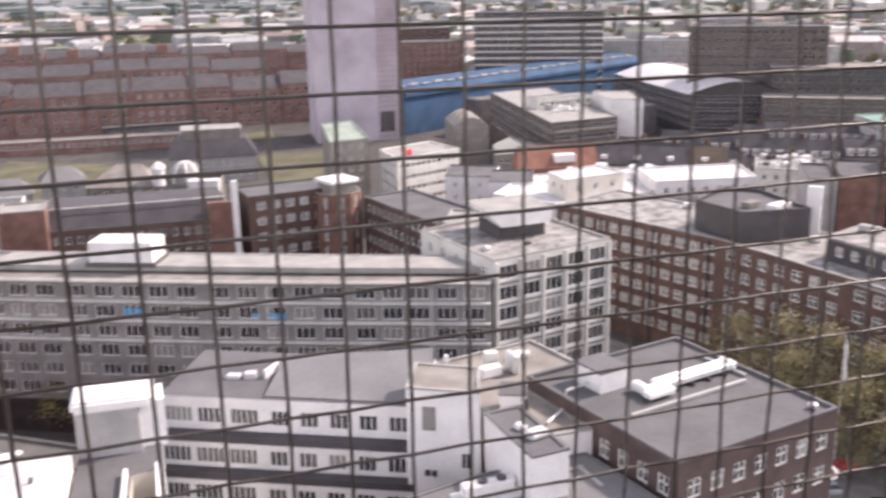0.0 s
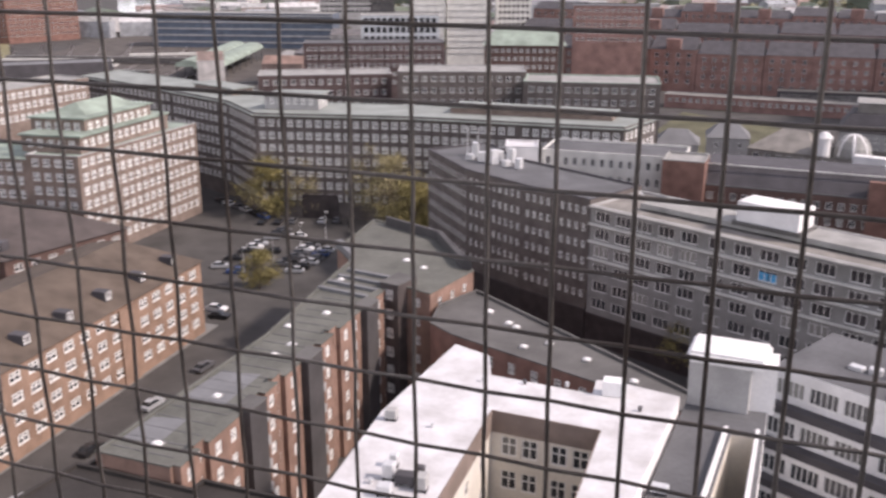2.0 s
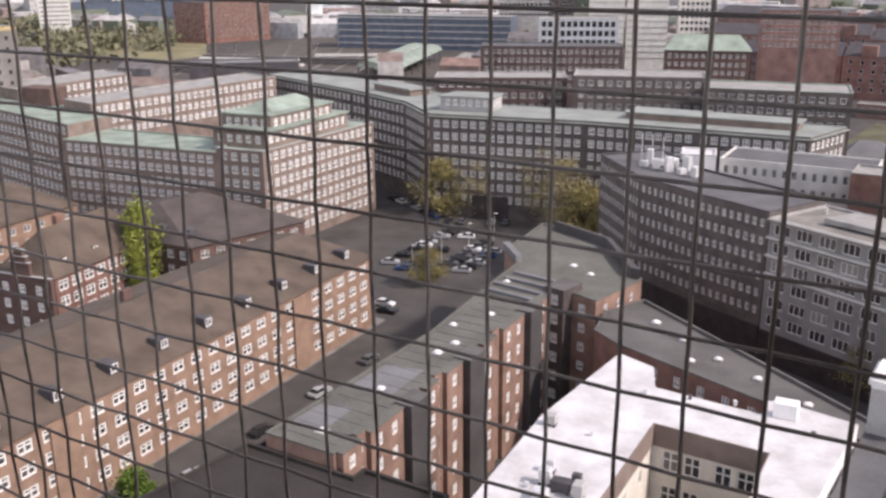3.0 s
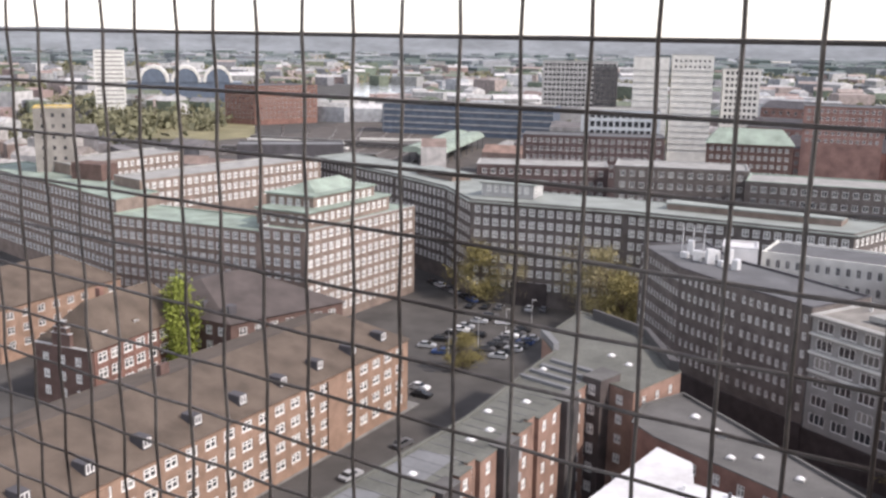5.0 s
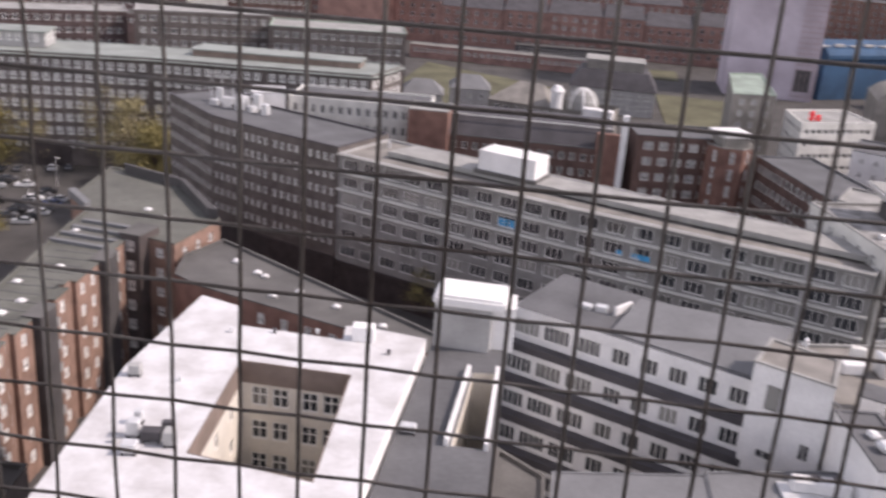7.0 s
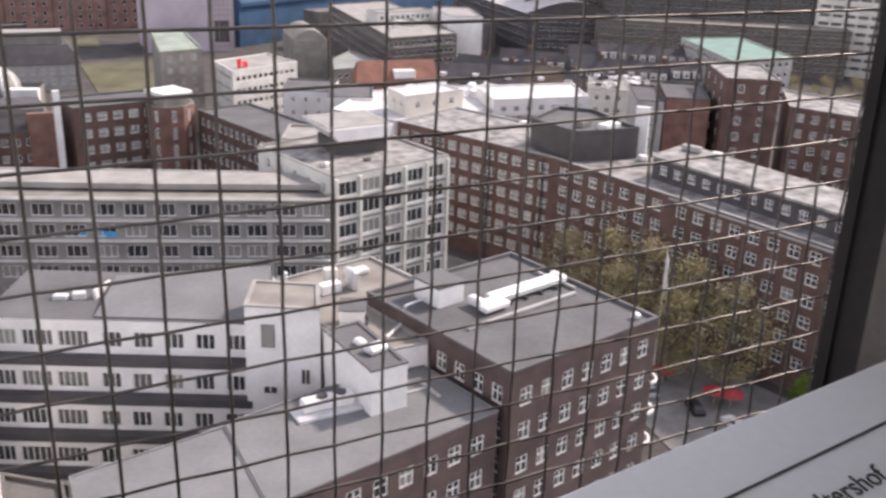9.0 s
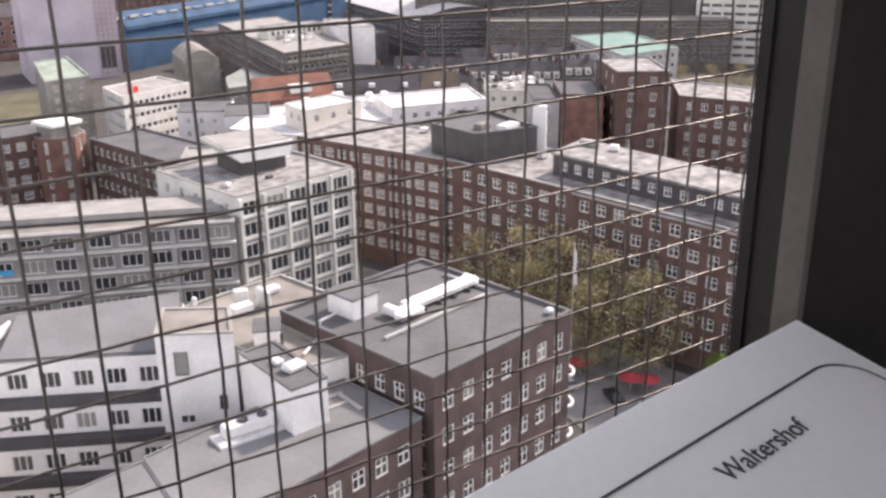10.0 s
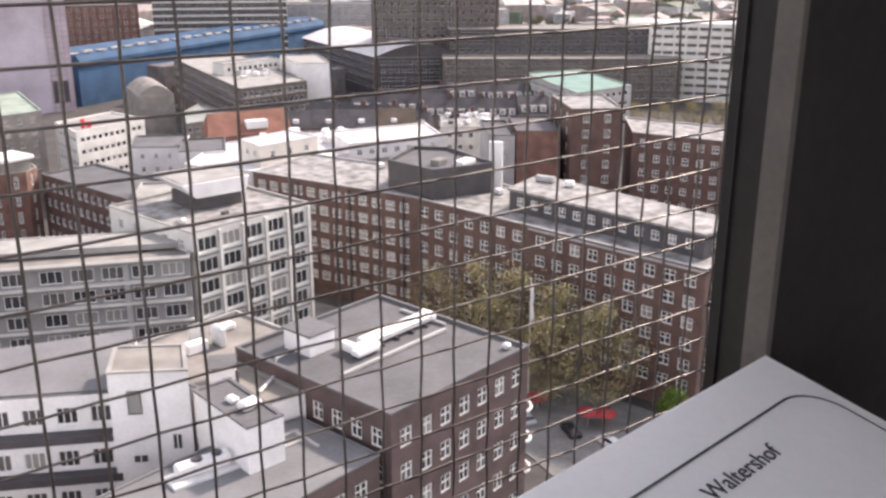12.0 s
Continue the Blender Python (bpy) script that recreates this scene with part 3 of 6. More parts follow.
h1 = house([(-162.6, 104.6), (-149, 107), (-153.6, 135), (-167.2, 132.6)], 12, 19.6, BRICK_RED, TILE_ROOF, {1: spec(3.3, 2.5, 2.1, 3, 3.2, top=0.5, style="muntin", margin=0.5)}, "red brick gabled house with brown tiled roof and white windows", 5.5)
gm = pose(-155.8, 105.55, 0, 0, 0, 10)
# Gable end in browner brick than the walls: its shade put into the colour.
for k, (w, z) in enumerate(((13.8, 12.2), (4.4, 14.8), (3.2, 16.0), (2.0, 17.2))):
    bm = bmesh.new()
    box(bm, -w / 2, w / 2, -0.75 - 0.01 * k, 0.1, 0 if k == 0 else z - 2.6, z, gm)
    part("gable_step", bm, BRICK_BROWN, h1, "brick step of the gable, coloured dark for its shaded end")
    bm = bmesh.new()
    box(bm, -w / 2 - 0.12, w / 2 + 0.12, -0.9, 0.15, z, z + 0.14, gm)
    part("coping", bm, STONE_GREY, h1)
for k in range(3):
    for r in range(3):
        q = gm @ Vector((-4 + 4 * k, -0.78, 2.2 + 3.3 * r))
        put("window", window_mesh(1.4, 1.8, "muntin"), pose(q.x, q.y, q.z, 0, 0, 190), h1)
h2 = house([(-172, 131), (-140, 133), (-133, 160), (-176, 158)], 12.5, 18.5, BRICK_BROWN, BROWN_SLATE, {0: spec(3.2, 1.7, 1.9, 3, 3.3, style="muntin"), 1: SH}, "brick row house with dark slate roof", 8)
house([(-215, 100), (-188, 112), (-191, 146), (-220, 150)], 12, 17.5, BRICK_TAN, TILE_ROOF, {1: SH, 0: SH}, "tan brick house with brown tiled roof", 10)
for hx, hy in ((-152.4, 111), (-153.8, 119.5), (-155.2, 128)):
    block(h1, "dormer", hx, hy, 13.0, 2.4, 1.7, 1.7, TILE_ROOF, 10)
    put("dormer_window", window_mesh(1.3, 1.2, "casement"), pose(hx + 1.22, hy + 0.2, 13.4, 0, 0, -80), h1)
block(h1, "chimney", -158.5, 116, 17.2, 1.2, 1.2, 3.8, BRICK_RED, 8)
for k in range(4):
    block(h2, "dormer", -164 + k * 7, 134.5 + k * 0.4, 13.6, 1.8, 2.4, 1.9, SLATE, 3, 0.08, "dormer with white window")
    put("dormer_window", window_mesh(1.2, 1.2, "casement"), pose(-164 + k * 7, 133.26 + k * 0.4, 14.0, 0, 0, 180 + 3), h2)
house([(-128, 48), (-114, 44), (-112, 66), (-127, 68)], 15, 21, BRICK_RED, TILE_ROOF, {1: SH}, "brick gabled house behind the long block", 3)

# ---- flat-roofed brick block with stair bays ----
EP = [(-65.4, 70.4), (-56.2, 70.4), (-58.6, 129), (-50.4, 126.6), (-47.9, 139.2), (-58.5, 154), (-75.5, 161), (-74, 142.5), (-68.6, 136.4), (-68.2, 130.5), (-65.2, 104)]
ob = building("stair_bay_block", "flat-roofed red brick block with projecting stair bays", EP, 0, 20, BRICK_ORANGE, GREEN_ROOF,
              {1: spec(2.8, 1.0, 1.4, 6, 3.1), 2: spec(2.6, 1.3, 1.5, 6, 3.1, style="muntin"), 3: spec(3, 1.1, 1.4, 6, 3.1)}, rim=GREEN_ROOF, parapet=0.2)
def wall_x(y):
    return -56.2 - (y - 70.4) * 0.041


for ya, yb, out, kind in ((70.9, 74.4, 0.9, "brick"), (74.4, 76.2, 0.25, "recess"), (76.2, 83.0, 0.9, "brick"), (83.2, 87.0, 1.9, "dark"), (88.4, 91.4, 0.9, "brick"), (91.4, 93.4, 0.25, "recess"), (93.4, 97.6, 0.9, "brick"), (97.8, 102.0, 1.9, "dark"),
                          (103.6, 107.4, 0.9, "brick"), (107.4, 109.6, 0.25, "recess"), (109.6, 116.6, 0.9, "brick"), (116.8, 121.0, 1.9, "dark"), (121.6, 128.0, 0.9, "brick")):
    pl = [(wall_x(ya) - 0.3, ya), (wall_x(ya) + out, ya), (wall_x(yb) + out, yb), (wall_x(yb) - 0.3, yb)]
    zt = {"brick": 19.9, "recess": 20.3, "dark": 20.15}[kind]
    bm, fd = bmesh.new(), []
    for i in range(4):
        sp = spec(2.2, 1.25, 1.6, 6, 3.1, top=0.25, margin=0.25, style="muntin") if kind == "brick" and i == 1 else spec(1.6, 0.7, 1.5, 6, 3.1, top=0.4, margin=0.2) if kind == "recess" and i == 1 else None
        facade(bm, pl[i], pl[(i + 1) % 4], 0, zt, sp, fd)
    part({"brick": "brick_bay", "recess": "stair_recess", "dark": "stair_tower"}[kind], bm, DARK_BOX if kind == "dark" else BRICK_ORANGE, ob, "black sheet-clad stair tower" if kind == "dark" else "")
    bm = bmesh.new()
    prism(bm, inset(pl, -0.1), zt, zt + 0.14, bottom=True)
    part("bay_roof", bm, DARK_ROOF if kind == "dark" else GREEN_ROOF, ob)
    set_windows(ob, fd)
for ya, yb in ((87.1, 88.3), (102.1, 103.5)):
    for k in range(6):
        bm = bmesh.new()
        prism(bm, [(wall_x(ya) - 0.1, ya), (wall_x(ya) + 1.5, ya), (wall_x(yb) + 1.5, yb), (wall_x(yb) - 0.1, yb)], 1.2 + 3.1 * k, 2.3 + 3.1 * k, bottom=True)
        part("balcony", bm, STONE_GREY, ob, "pale grey balcony parapet")
# dark stair tower in the inner corner
pl = [(-58.4, 126.2), (-55.2, 125.6), (-54.2, 130.4), (-57.6, 131.2)]
bm, fd = bmesh.new(), []
for i in range(4):
    facade(bm, pl[i], pl[(i + 1) % 4], 0, 20.9, spec(2.4, 1.3, 1.7, 6, 3.1, top=0.4, margin=0.3, style="muntin") if i == 0 else None, fd)
part("corner_tower", bm, BRICK_DARK, ob, "dark brick corner stair tower")
set_windows(ob, fd)
bm = bmesh.new()
prism(bm, inset(pl, -0.1), 20.9, 21.05, bottom=True)
part("bay_roof", bm, DARK_ROOF, ob)
for poly, z in (([(-64.6, 84.5), (-59.0, 84.5), (-59.4, 93.0), (-64.4, 92.0)], 19.84), ([(-64.8, 74.0), (-60.5, 74.0), (-60.8, 80.0), (-64.8, 79.0)], 19.83)):
    bm = bmesh.new()
    prism(bm, poly, 19.7, z)
    part("roof_patch", bm, MID_ROOF, ob, "paler patch of newer roofing felt")
for k in range(4):
    bm = bmesh.new()
    box(bm, -4.4, 4.4, -0.35, 0.35, 0, 0.5, pose(-63.0 + 0.2 * k, 122.5 + 3.0 * k, 19.78, 0, 0, -8))
    part("roof_ridge", bm, MID_ROOF, ob, "pale felt-covered ridge across the roof")
bm = bmesh.new()
prism(bm, [(-74.6, 143), (-68.9, 137), (-68.4, 138), (-73.9, 144)], 19.8, 21.1, bottom=True)
part("raised_kerb", bm, MID_ROOF, ob, "raised felt kerb at the roof's step")
bm = bmesh.new()
prism(bm, [(-72, 158.5), (-59.5, 153), (-50, 139.6), (-48.3, 139.4), (-58.9, 153.6), (-72, 159.2)], 19.85, 21.5, bottom=True)
part("end_parapet", bm, DARK_BOX, ob, "dark end parapet of the roof")
building("low_annexe", "low annexe with a dark felt roof", [(-70, 50), (-41, 50), (-43.2, 72), (-53.5, 72), (-53.6, 70.1), (-67.8, 70.1)], 0, 18.3, BRICK_DARK, ANNEXE_ROOF, {})

building("low_annexe", "low annexe with a dark felt roof beside the street", [(-74, 64), (-70.2, 64), (-68.4, 78), (-72.6, 78)], 0, 13.5, BRICK_DARK, ANNEXE_ROOF, {})

# ---- courtyard building with white roof ----
ring_building("courtyard_building", "cream rendered building with a white membrane roof and courtyard",
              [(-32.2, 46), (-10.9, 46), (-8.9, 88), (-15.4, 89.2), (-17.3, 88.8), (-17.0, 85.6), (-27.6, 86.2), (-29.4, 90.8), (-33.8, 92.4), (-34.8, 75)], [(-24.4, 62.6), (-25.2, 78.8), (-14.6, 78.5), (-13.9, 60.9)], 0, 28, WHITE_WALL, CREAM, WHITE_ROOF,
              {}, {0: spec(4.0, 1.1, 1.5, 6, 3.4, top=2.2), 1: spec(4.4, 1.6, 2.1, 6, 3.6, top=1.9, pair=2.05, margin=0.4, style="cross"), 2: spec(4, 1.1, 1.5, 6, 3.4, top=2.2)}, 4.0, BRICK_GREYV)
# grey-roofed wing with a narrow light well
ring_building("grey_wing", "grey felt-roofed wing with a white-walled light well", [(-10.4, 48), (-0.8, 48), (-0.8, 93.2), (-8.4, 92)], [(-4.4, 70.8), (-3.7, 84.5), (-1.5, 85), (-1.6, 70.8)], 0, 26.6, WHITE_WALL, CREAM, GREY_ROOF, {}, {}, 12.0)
ob = thing("light_well_rim", "white parapet round the light well", "parapet", (-3, 78, 26.6))
for a, b in (((-4.7, 70.6), (-4.0, 84.8)), ((-1.3, 70.6), (-1.2, 85.2))):
    bm = bmesh.new()
    prism(bm, rect(a, b, 0.35)[::1], 26.6, 27.3, bottom=True)
    part("rim_wall", bm, WHITE_WALL, ob)
ob = thing("roof_lift_house", "white lift house with a pale cap on the roof", "roof structure", (-5, 92, 26.5))
bm = bmesh.new()
prism(bm, [(-8.4, 89.6), (-2.6, 89.2), (-2.2, 93.6), (-8.2, 94)], 26.4, 31.2)
part("body", bm, STONE_GREY, ob, "pale grey sheet-metal front")
bm = bmesh.new()
prism(bm, inset([(-8.6, 89.3), (-1.4, 89.0), (-1.0, 94), (-8.4, 94.3)], -0.1), 31.2, 32.4, bottom=True)
bmesh.ops.bevel(bm, geom=bm.edges[:], offset=0.3, segments=2, affect="EDGES")
part("cap", bm, WHITE_WALL, ob)
bm = bmesh.new()
prism(bm, [(-2.6, 90.2), (-0.2, 90.5), (-0.2, 94.5), (-2.4, 94.2)], 26.4, 31.2)
part("side_block", bm, WHITE_WALL, ob)

# brick wing with grey felt roof behind it
building("low_brick_wing", "red brick wing with a grey felt roof", [(-48, 120.5), (-43.4, 117.4), (-10, 105.2), (-8, 109.5), (-46.2, 136), (-49.4, 127.9)], 0, 18, BRICK_RED, DARK_ROOF, {1: spec(3.4, 1.1, 1.6, 4, 3.3)}, rim=DARK_ROOF)

# ---- curved dark brick office ----
SHH = spec(1.6, 0.88, 1.4, 6, 3.15, top=0.7, style="casement", margin=0.4)
ob = building("dark_brick_office", "curved dark brick office building with small windows", [(-78, 195), (-63, 178.6), (-49, 170.6), (-34.7, 164), (-28, 178), (-57, 193), (-68, 207)], 0, 27, BRICK_TAUPE, GREY_ROOF,
         {0: SHH, 1: SHH, 2: SHH}, rim=SLATE)
# Dark slab: dim shop storeys with the street's shade put into the colour.
for a, b in (((-78, 195), (-63, 178.6)), ((-63, 178.6), (-49, 170.6)), ((-49, 170.6), (-34.7, 164))):
    ledge(ob, a, b, 0, 0.3, 6.2, GATE_AND_SHADE, "shopfront_plinth")
ob = thing("roof_aerials", "cluster of pale aerials and cabinets on the roof", "aerial", (-62, 192, 27))
for k in range(9):
    block(ob, "cabinet", -66 + (k % 5) * 3.0, 189 + (k // 5) * 3.5 - (k % 5) * 1.1, 26.7, 1.6, 1.2, 1.2 + 0.9 * (k % 3), METAL, 20 * k, 0.05)
for k in range(3):
    bm = bmesh.new()
    bmesh.ops.create_cone(bm, cap_ends=True, segments=8, radius1=0.15, radius2=0.1, depth=6, matrix=Matrix.Translation((-68 + k * 2.6, 193 - k, 30)))
    part("mast", bm, METAL, ob)

# ---- long pale stone office ----
pts_i = [(-34.5, 164), (-14, 154.6), (7, 145.4), (28, 136.9), (48, 129)]
SI = spec(3.7, 3.1, 1.95, 6, 3.25, top=0.55, sill=1.0, style="triple", margin=0.4)
ob = building("stone_office", "long pale grey stone office building with balcony bands", pts_i + [(53, 142), (-28, 177.5)], 0, 26, SHELL_STONE, GRAVEL, {i: SI for i in range(4)}, rim=STONE_GREY)
for i in range(4):
    for r in range(3):
        ledge(ob, pts_i[i], pts_i[i + 1], 26 - 0.55 - 3.25 * (r + 1) + 0.35, 0.75 - 0.15 * r, 0.32, STONE_WHITE, "balcony_band")
# Same dark slab here, standing for shaded shop storeys above the street.
for i in range(2):
    ledge(ob, pts_i[i], pts_i[i + 1], 0, 0.3, 5.8, GATE_AND_SHADE, "shopfront_plinth")
for k in (0.3, 0.62, 0.9):
    x = -34.5 + 82.5 * k
    y = 164 - 35 * k
    block(ob, "pilaster", x - 0.1, y - 0.25, 0, 0.8, 0.7, 25.4, STONE_GREY, -23)
for i in range(4):
    ledge(ob, pts_i[i], pts_i[i + 1], 25.72, 0.95, 0.3, STONE_ROOF, "eaves_slab")
# blue tarpaulins on two bays
for k, zz in ((0.365, 19.2), (0.4, 19.2), (0.605, 18.6), (0.64, 18.6)):
    bm = bmesh.new()
    x, y = -34.5 + 82.5 * k, 164 - 35 * k
    box(bm, -1.45, 1.45, 0.0, 0.1, 0, 2.2, pose(x - 0.35, y - 0.55, zz, 0, 0, -23.5))
    tagged(part("tarpaulin", bm, BLUE_TARP), "blue tarpaulin over a window bay", "tarpaulin", "tarpaulins on the facade")
bm = bmesh.new()
prism(bm, [(-26, 165), (0, 153.8), (22, 144), (48, 133.5), (50, 139.5), (24, 150.5), (2, 160), (-22, 171)], 26, 26.9, bottom=True)
part("setback_storey", bm, STONE_ROOF, ob)
ob = thing("roof_plant_box", "white plant box on the flat roof", "roof structure", (-4, 160, 28))
block(ob, "body", -3.5, 158.5, 27.2, 10.5, 5.5, 3.4, WHITE_WALL, -23)
block(ob, "plinth", -3.5, 158.5, 26.6, 11.5, 6.4, 0.7, DARK_ROOF, -23)

# ---- white grid block ----
GP = [(49, 130), (71, 135.3), (66, 158), (44, 152)]
SJ = spec(4.2, 3.45, 2.2, 8, 3.35, top=0.9, sill=0.9, style="triple", margin=0.5)
ob = building("grid_block", "white stone office block with a grid of windows", GP, 0, 29, STONE_WHITE, PATCHED_ROOF, {0: SJ, 3: spec(3.6, 1.2, 1.8, 8, 3.35, top=0.9)}, rim=STONE_ROOF)
u = (Vector(GP[1]) - Vector(GP[0])).normalized()
for k in range(6):
    p = Vector(GP[0]) + u * (0.35 + k * 4.385)
    block(ob, "pilaster", p.x + 0.05, p.y - 0.22, 0, 0.55, 0.6, 28.5, STONE_WHITE, 13.5, 0.04)
for r in range(8):
    ledge(ob, GP[0], GP[1], 28.1 - 3.35 * (r + 1) + 0.55, 0.28, 0.3, STONE_WHITE, "sill_band")
    ledge(ob, GP[0], GP[1], 28.1 - 3.35 * (r + 1) + 0.1, 0.12, 0.4, BAND, "spandrel")
ob = thing("roof_pavilion", "white-fasciaed roof pavilion over a recessed storey", "roof structure", (58, 143, 29))
bm = bmesh.new()
prism(bm, [(54.2, 142), (62.6, 142.4), (62.2, 150), (53.6, 149.6)], 28.7, 30.9)
part("body", bm, DARK_BOX, ob)
bm = bmesh.new()
lo = [bm.verts.new((*p, 30.9)) for p in ((54.4, 140.8), (63.0, 141.4), (62.6, 151.4), (54.0, 151))]
hi = [bm.verts.new((*p, 33.4)) for p in ((51.8, 140.4), (63.6, 141.2), (63.2, 152), (51.4, 151.4))]
bm.faces.new(lo[::-1])
bm.faces.new(hi)
for i in range(4):
    bm.faces.new((lo[i], lo[(i + 1) % 4], hi[(i + 1) % 4], hi[i]))
bmesh.ops.bevel(bm, geom=bm.edges[:], offset=0.06, segments=1, affect="EDGES")
part("canopy", bm, WHITE_WALL, ob, "white canopy fascia that slopes inwards")
bm = bmesh.new()
prism(bm, inset([(51.8, 140.4), (63.6, 141.2), (63.2, 152), (51.4, 151.4)], 0.3), 33.4, 33.55)
part("canopy_roof", bm, STONE_ROOF, ob)
block(ob, "roof_cowl", 50.2, 136.5, 28.7, 0.9, 0.9, 0.8, METAL, 15, 0.15)
block(ob, "roof_cowl", 57.5, 137.6, 28.7, 1.2, 0.8, 0.5, DARK_BOX, 15, 0.1)

# ---- brown clinker office ----
SN = spec(3.3, 1.95, 1.95, 6, 3.4, top=0.9, margin=0.7)
SN2 = spec(3.0, 2.1, 1.9, 6, 3.4, top=0.9, margin=0.7, style="quad")
NPOL = [(82, 180), (97.3, 143.5), (102.5, 117), (108.7, 84.8), (124, 87), (116, 150), (100, 188)]
ob = building("clinker_office", "brown clinker office block with white windows", NPOL, 0, 24, BRICK_BROWN, PATCHED_ROOF, {0: SN2, 1: SN, 2: SN, 3: SN}, rim=STONE_GREY)
pa = [(106.5, 127), (112.5, 88.5), (122, 90), (117, 131)]
bm, fd = bmesh.new(), []
for i in range(4):
    facade(bm, pa[i], pa[(i + 1) % 4], 23.6, 27.4, spec(2.9, 1.5, 1.6, 1, 3.2, top=0.3) if i < 2 else None, fd)
part("attic_wall", bm, SLATE, ob)
bm = bmesh.new()
prism(bm, inset(pa, -0.4), 27.4, 27.8, bottom=True)
part("attic_roof", bm, PATCHED_ROOF, ob)
set_windows(ob, fd)
ledge(ob, NPOL[2], NPOL[3], 23.3, 0.35, 0.3, STONE_GREY, "cornice")
for k in range(3):
    p = Vector(NPOL[0]).lerp(Vector(NPOL[1]), 0.3 + 0.32 * k)
    block(ob, "downpipe", p.x - 0.2, p.y - 0.1, 0, 0.3, 0.3, 23.4, SLATE, 0, 0)
ob = thing("roof_plant_room", "dark clad plant room on the office roof", "roof structure", (102, 146, 24))
bm = bmesh.new()
prism(bm, [(97.4, 152.5), (99.4, 140.4), (112.3, 138.8), (113.6, 155), (108.5, 160)], 23.7, 29.4, cap=False)
prism(bm, inset([(97.4, 152.5), (99.4, 140.4), (112.3, 138.8), (113.6, 155), (108.5, 160)], 0.35)[::-1], 28.8, 29.4, cap=False)
part("body", bm, DARK_BOX, ob)
bm = bmesh.new()
bm.faces.new([bm.verts.new((x, y, 28.8)) for x, y in inset([(97.4, 152.5), (99.4, 140.4), (112.3, 138.8), (113.6, 155), (108.5, 160)], 0.3)])
part("roof", bm, GREY_ROOF, ob)
bm = bmesh.new()
for a, b in (((97.4, 152.5), (99.4, 140.4)), ((99.4, 140.4), (112.3, 138.8)), ((112.3, 138.8), (113.6, 155)), ((113.6, 155), (108.5, 160)), ((108.5, 160), (97.4, 152.5))):
    prism(bm, rect(a, b, 0.4), 29.4, 29.5, bottom=True)
part("coping", bm, GREY_ROOF, ob)
block(ob, "hatch", 104.4, 145.5, 28.8, 3, 2, 1.1, GRAVEL, 20)
block(ob, "skylight", 108.6, 143.0, 28.8, 4.6, 2.2, 0.9, WHITE_WALL, 20)
ob = thing("party_wall", "tall white rendered firewall", "wall", (112, 138, 24))
block(ob, "body", 114.2, 140.5, 23.6, 2.6, 1.0, 9.3, WHITE_WALL, -45)

# ---- dark brick corner block ----
MP = [(43, 67.6), (63.7, 72.2), (59, 95), (37.8, 90.3)]
SM = spec(2.75, 1.6, 2.0, 6, 3.8, top=1.1, sill=0.75, margin=0.6)
ob = building("corner_block", "dark brick corner block with grey felt roof", MP, 0, 28, BRICK_VIOLET, GREY_ROOF, {0: SM, 1: SM, 3: spec(2.75, 1.5, 2.0, 6, 3.8, top=1.1, sill=0.75, margin=0.6)}, rim=GREY_ROOF)
for r in range(3):
    bm = bmesh.new()
    vs = []
    for k in range(9):
        a = -math.pi / 2 + math.pi * k / 8
        for d in (1.0, 0.86):
            for z in (0, 0.25):
                vs.append(bm.verts.new((63.4 + 1.9 * d * math.cos(a) * 0.9, 73.6 + 1.9 * d * math.sin(a), 20.2 - r * 3.8 + z)))
    for k in range(8):
        i, j = k * 4, k * 4 + 4
        for q in ((0, 1, 5, 4), (2, 6, 7, 3), (1, 3, 7, 5), (0, 4, 6, 2)):
            bm.faces.new([vs[i + c] for c in q])
    part("balcony_rim", bm, WHITE_WALL, ob, "white curved balcony rim")
ob = thing("roof_ventilation", "white ventilation ducts and plant on the grey roof", "ventilation", (52, 83, 27.7))
block(ob, "duct", 53.2, 83.0, 28.0, 12.0, 0.85, 0.8, METAL, 13, 0.15)
block(ob, "duct", 54.0, 84.15, 28.0, 10.5, 0.85, 0.8, WHITE_WALL, 13, 0.15)
block(ob, "duct_elbow", 47.3, 82.4, 27.95, 1.2, 2.4, 0.95, WHITE_WALL, 13, 0.25)
block(ob, "duct_elbow", 59.3, 85.0, 27.95, 1.1, 2.2, 0.95, WHITE_WALL, 13, 0.25)
block(ob, "duct", 48.6, 80.9, 28.0, 3.6, 1.3, 0.7, WHITE_WALL, 13, 0.15)
for k in range(5):
    block(ob, "duct_stand", 48.6 + 2.3 * k, 82.3 + 0.54 * k, 27.62, 0.2, 2.6, 0.42, SLATE, 13, 0)
block(ob, "plant_house", 44.6, 86.2, 27.6, 3.6, 4.2, 2.3, WHITE_WALL, 13, 0.08)
block(ob, "plant_roof", 44.6, 86.2, 29.9, 4.0, 4.6, 0.25, GREY_ROOF, 13, 0.05)
block(ob, "kerb_rail", 51.5, 79.6, 27.7, 16, 0.4, 0.35, STONE_GREY, 13, 0.05)
block(ob, "kerb_rail", 59.2, 85.8, 27.7, 0.4, 7, 0.35, STONE_GREY, 13, 0.05)
block(ob, "vent_cowl", 47.5, 89.5, 27.7, 1.6, 1.6, 1.0, WHITE_WALL, 13, 0.2)
block(ob, "vent_cowl", 61.6, 73.4, 27.7, 0.9, 0.9, 0.7, METAL, 13, 0.2)
bm = bmesh.new()
box(bm, 0, 6.2, -0.1, 0.1, 28.2, 28.4, pose(39.6, 84.5, 0, 0, 0, 20))
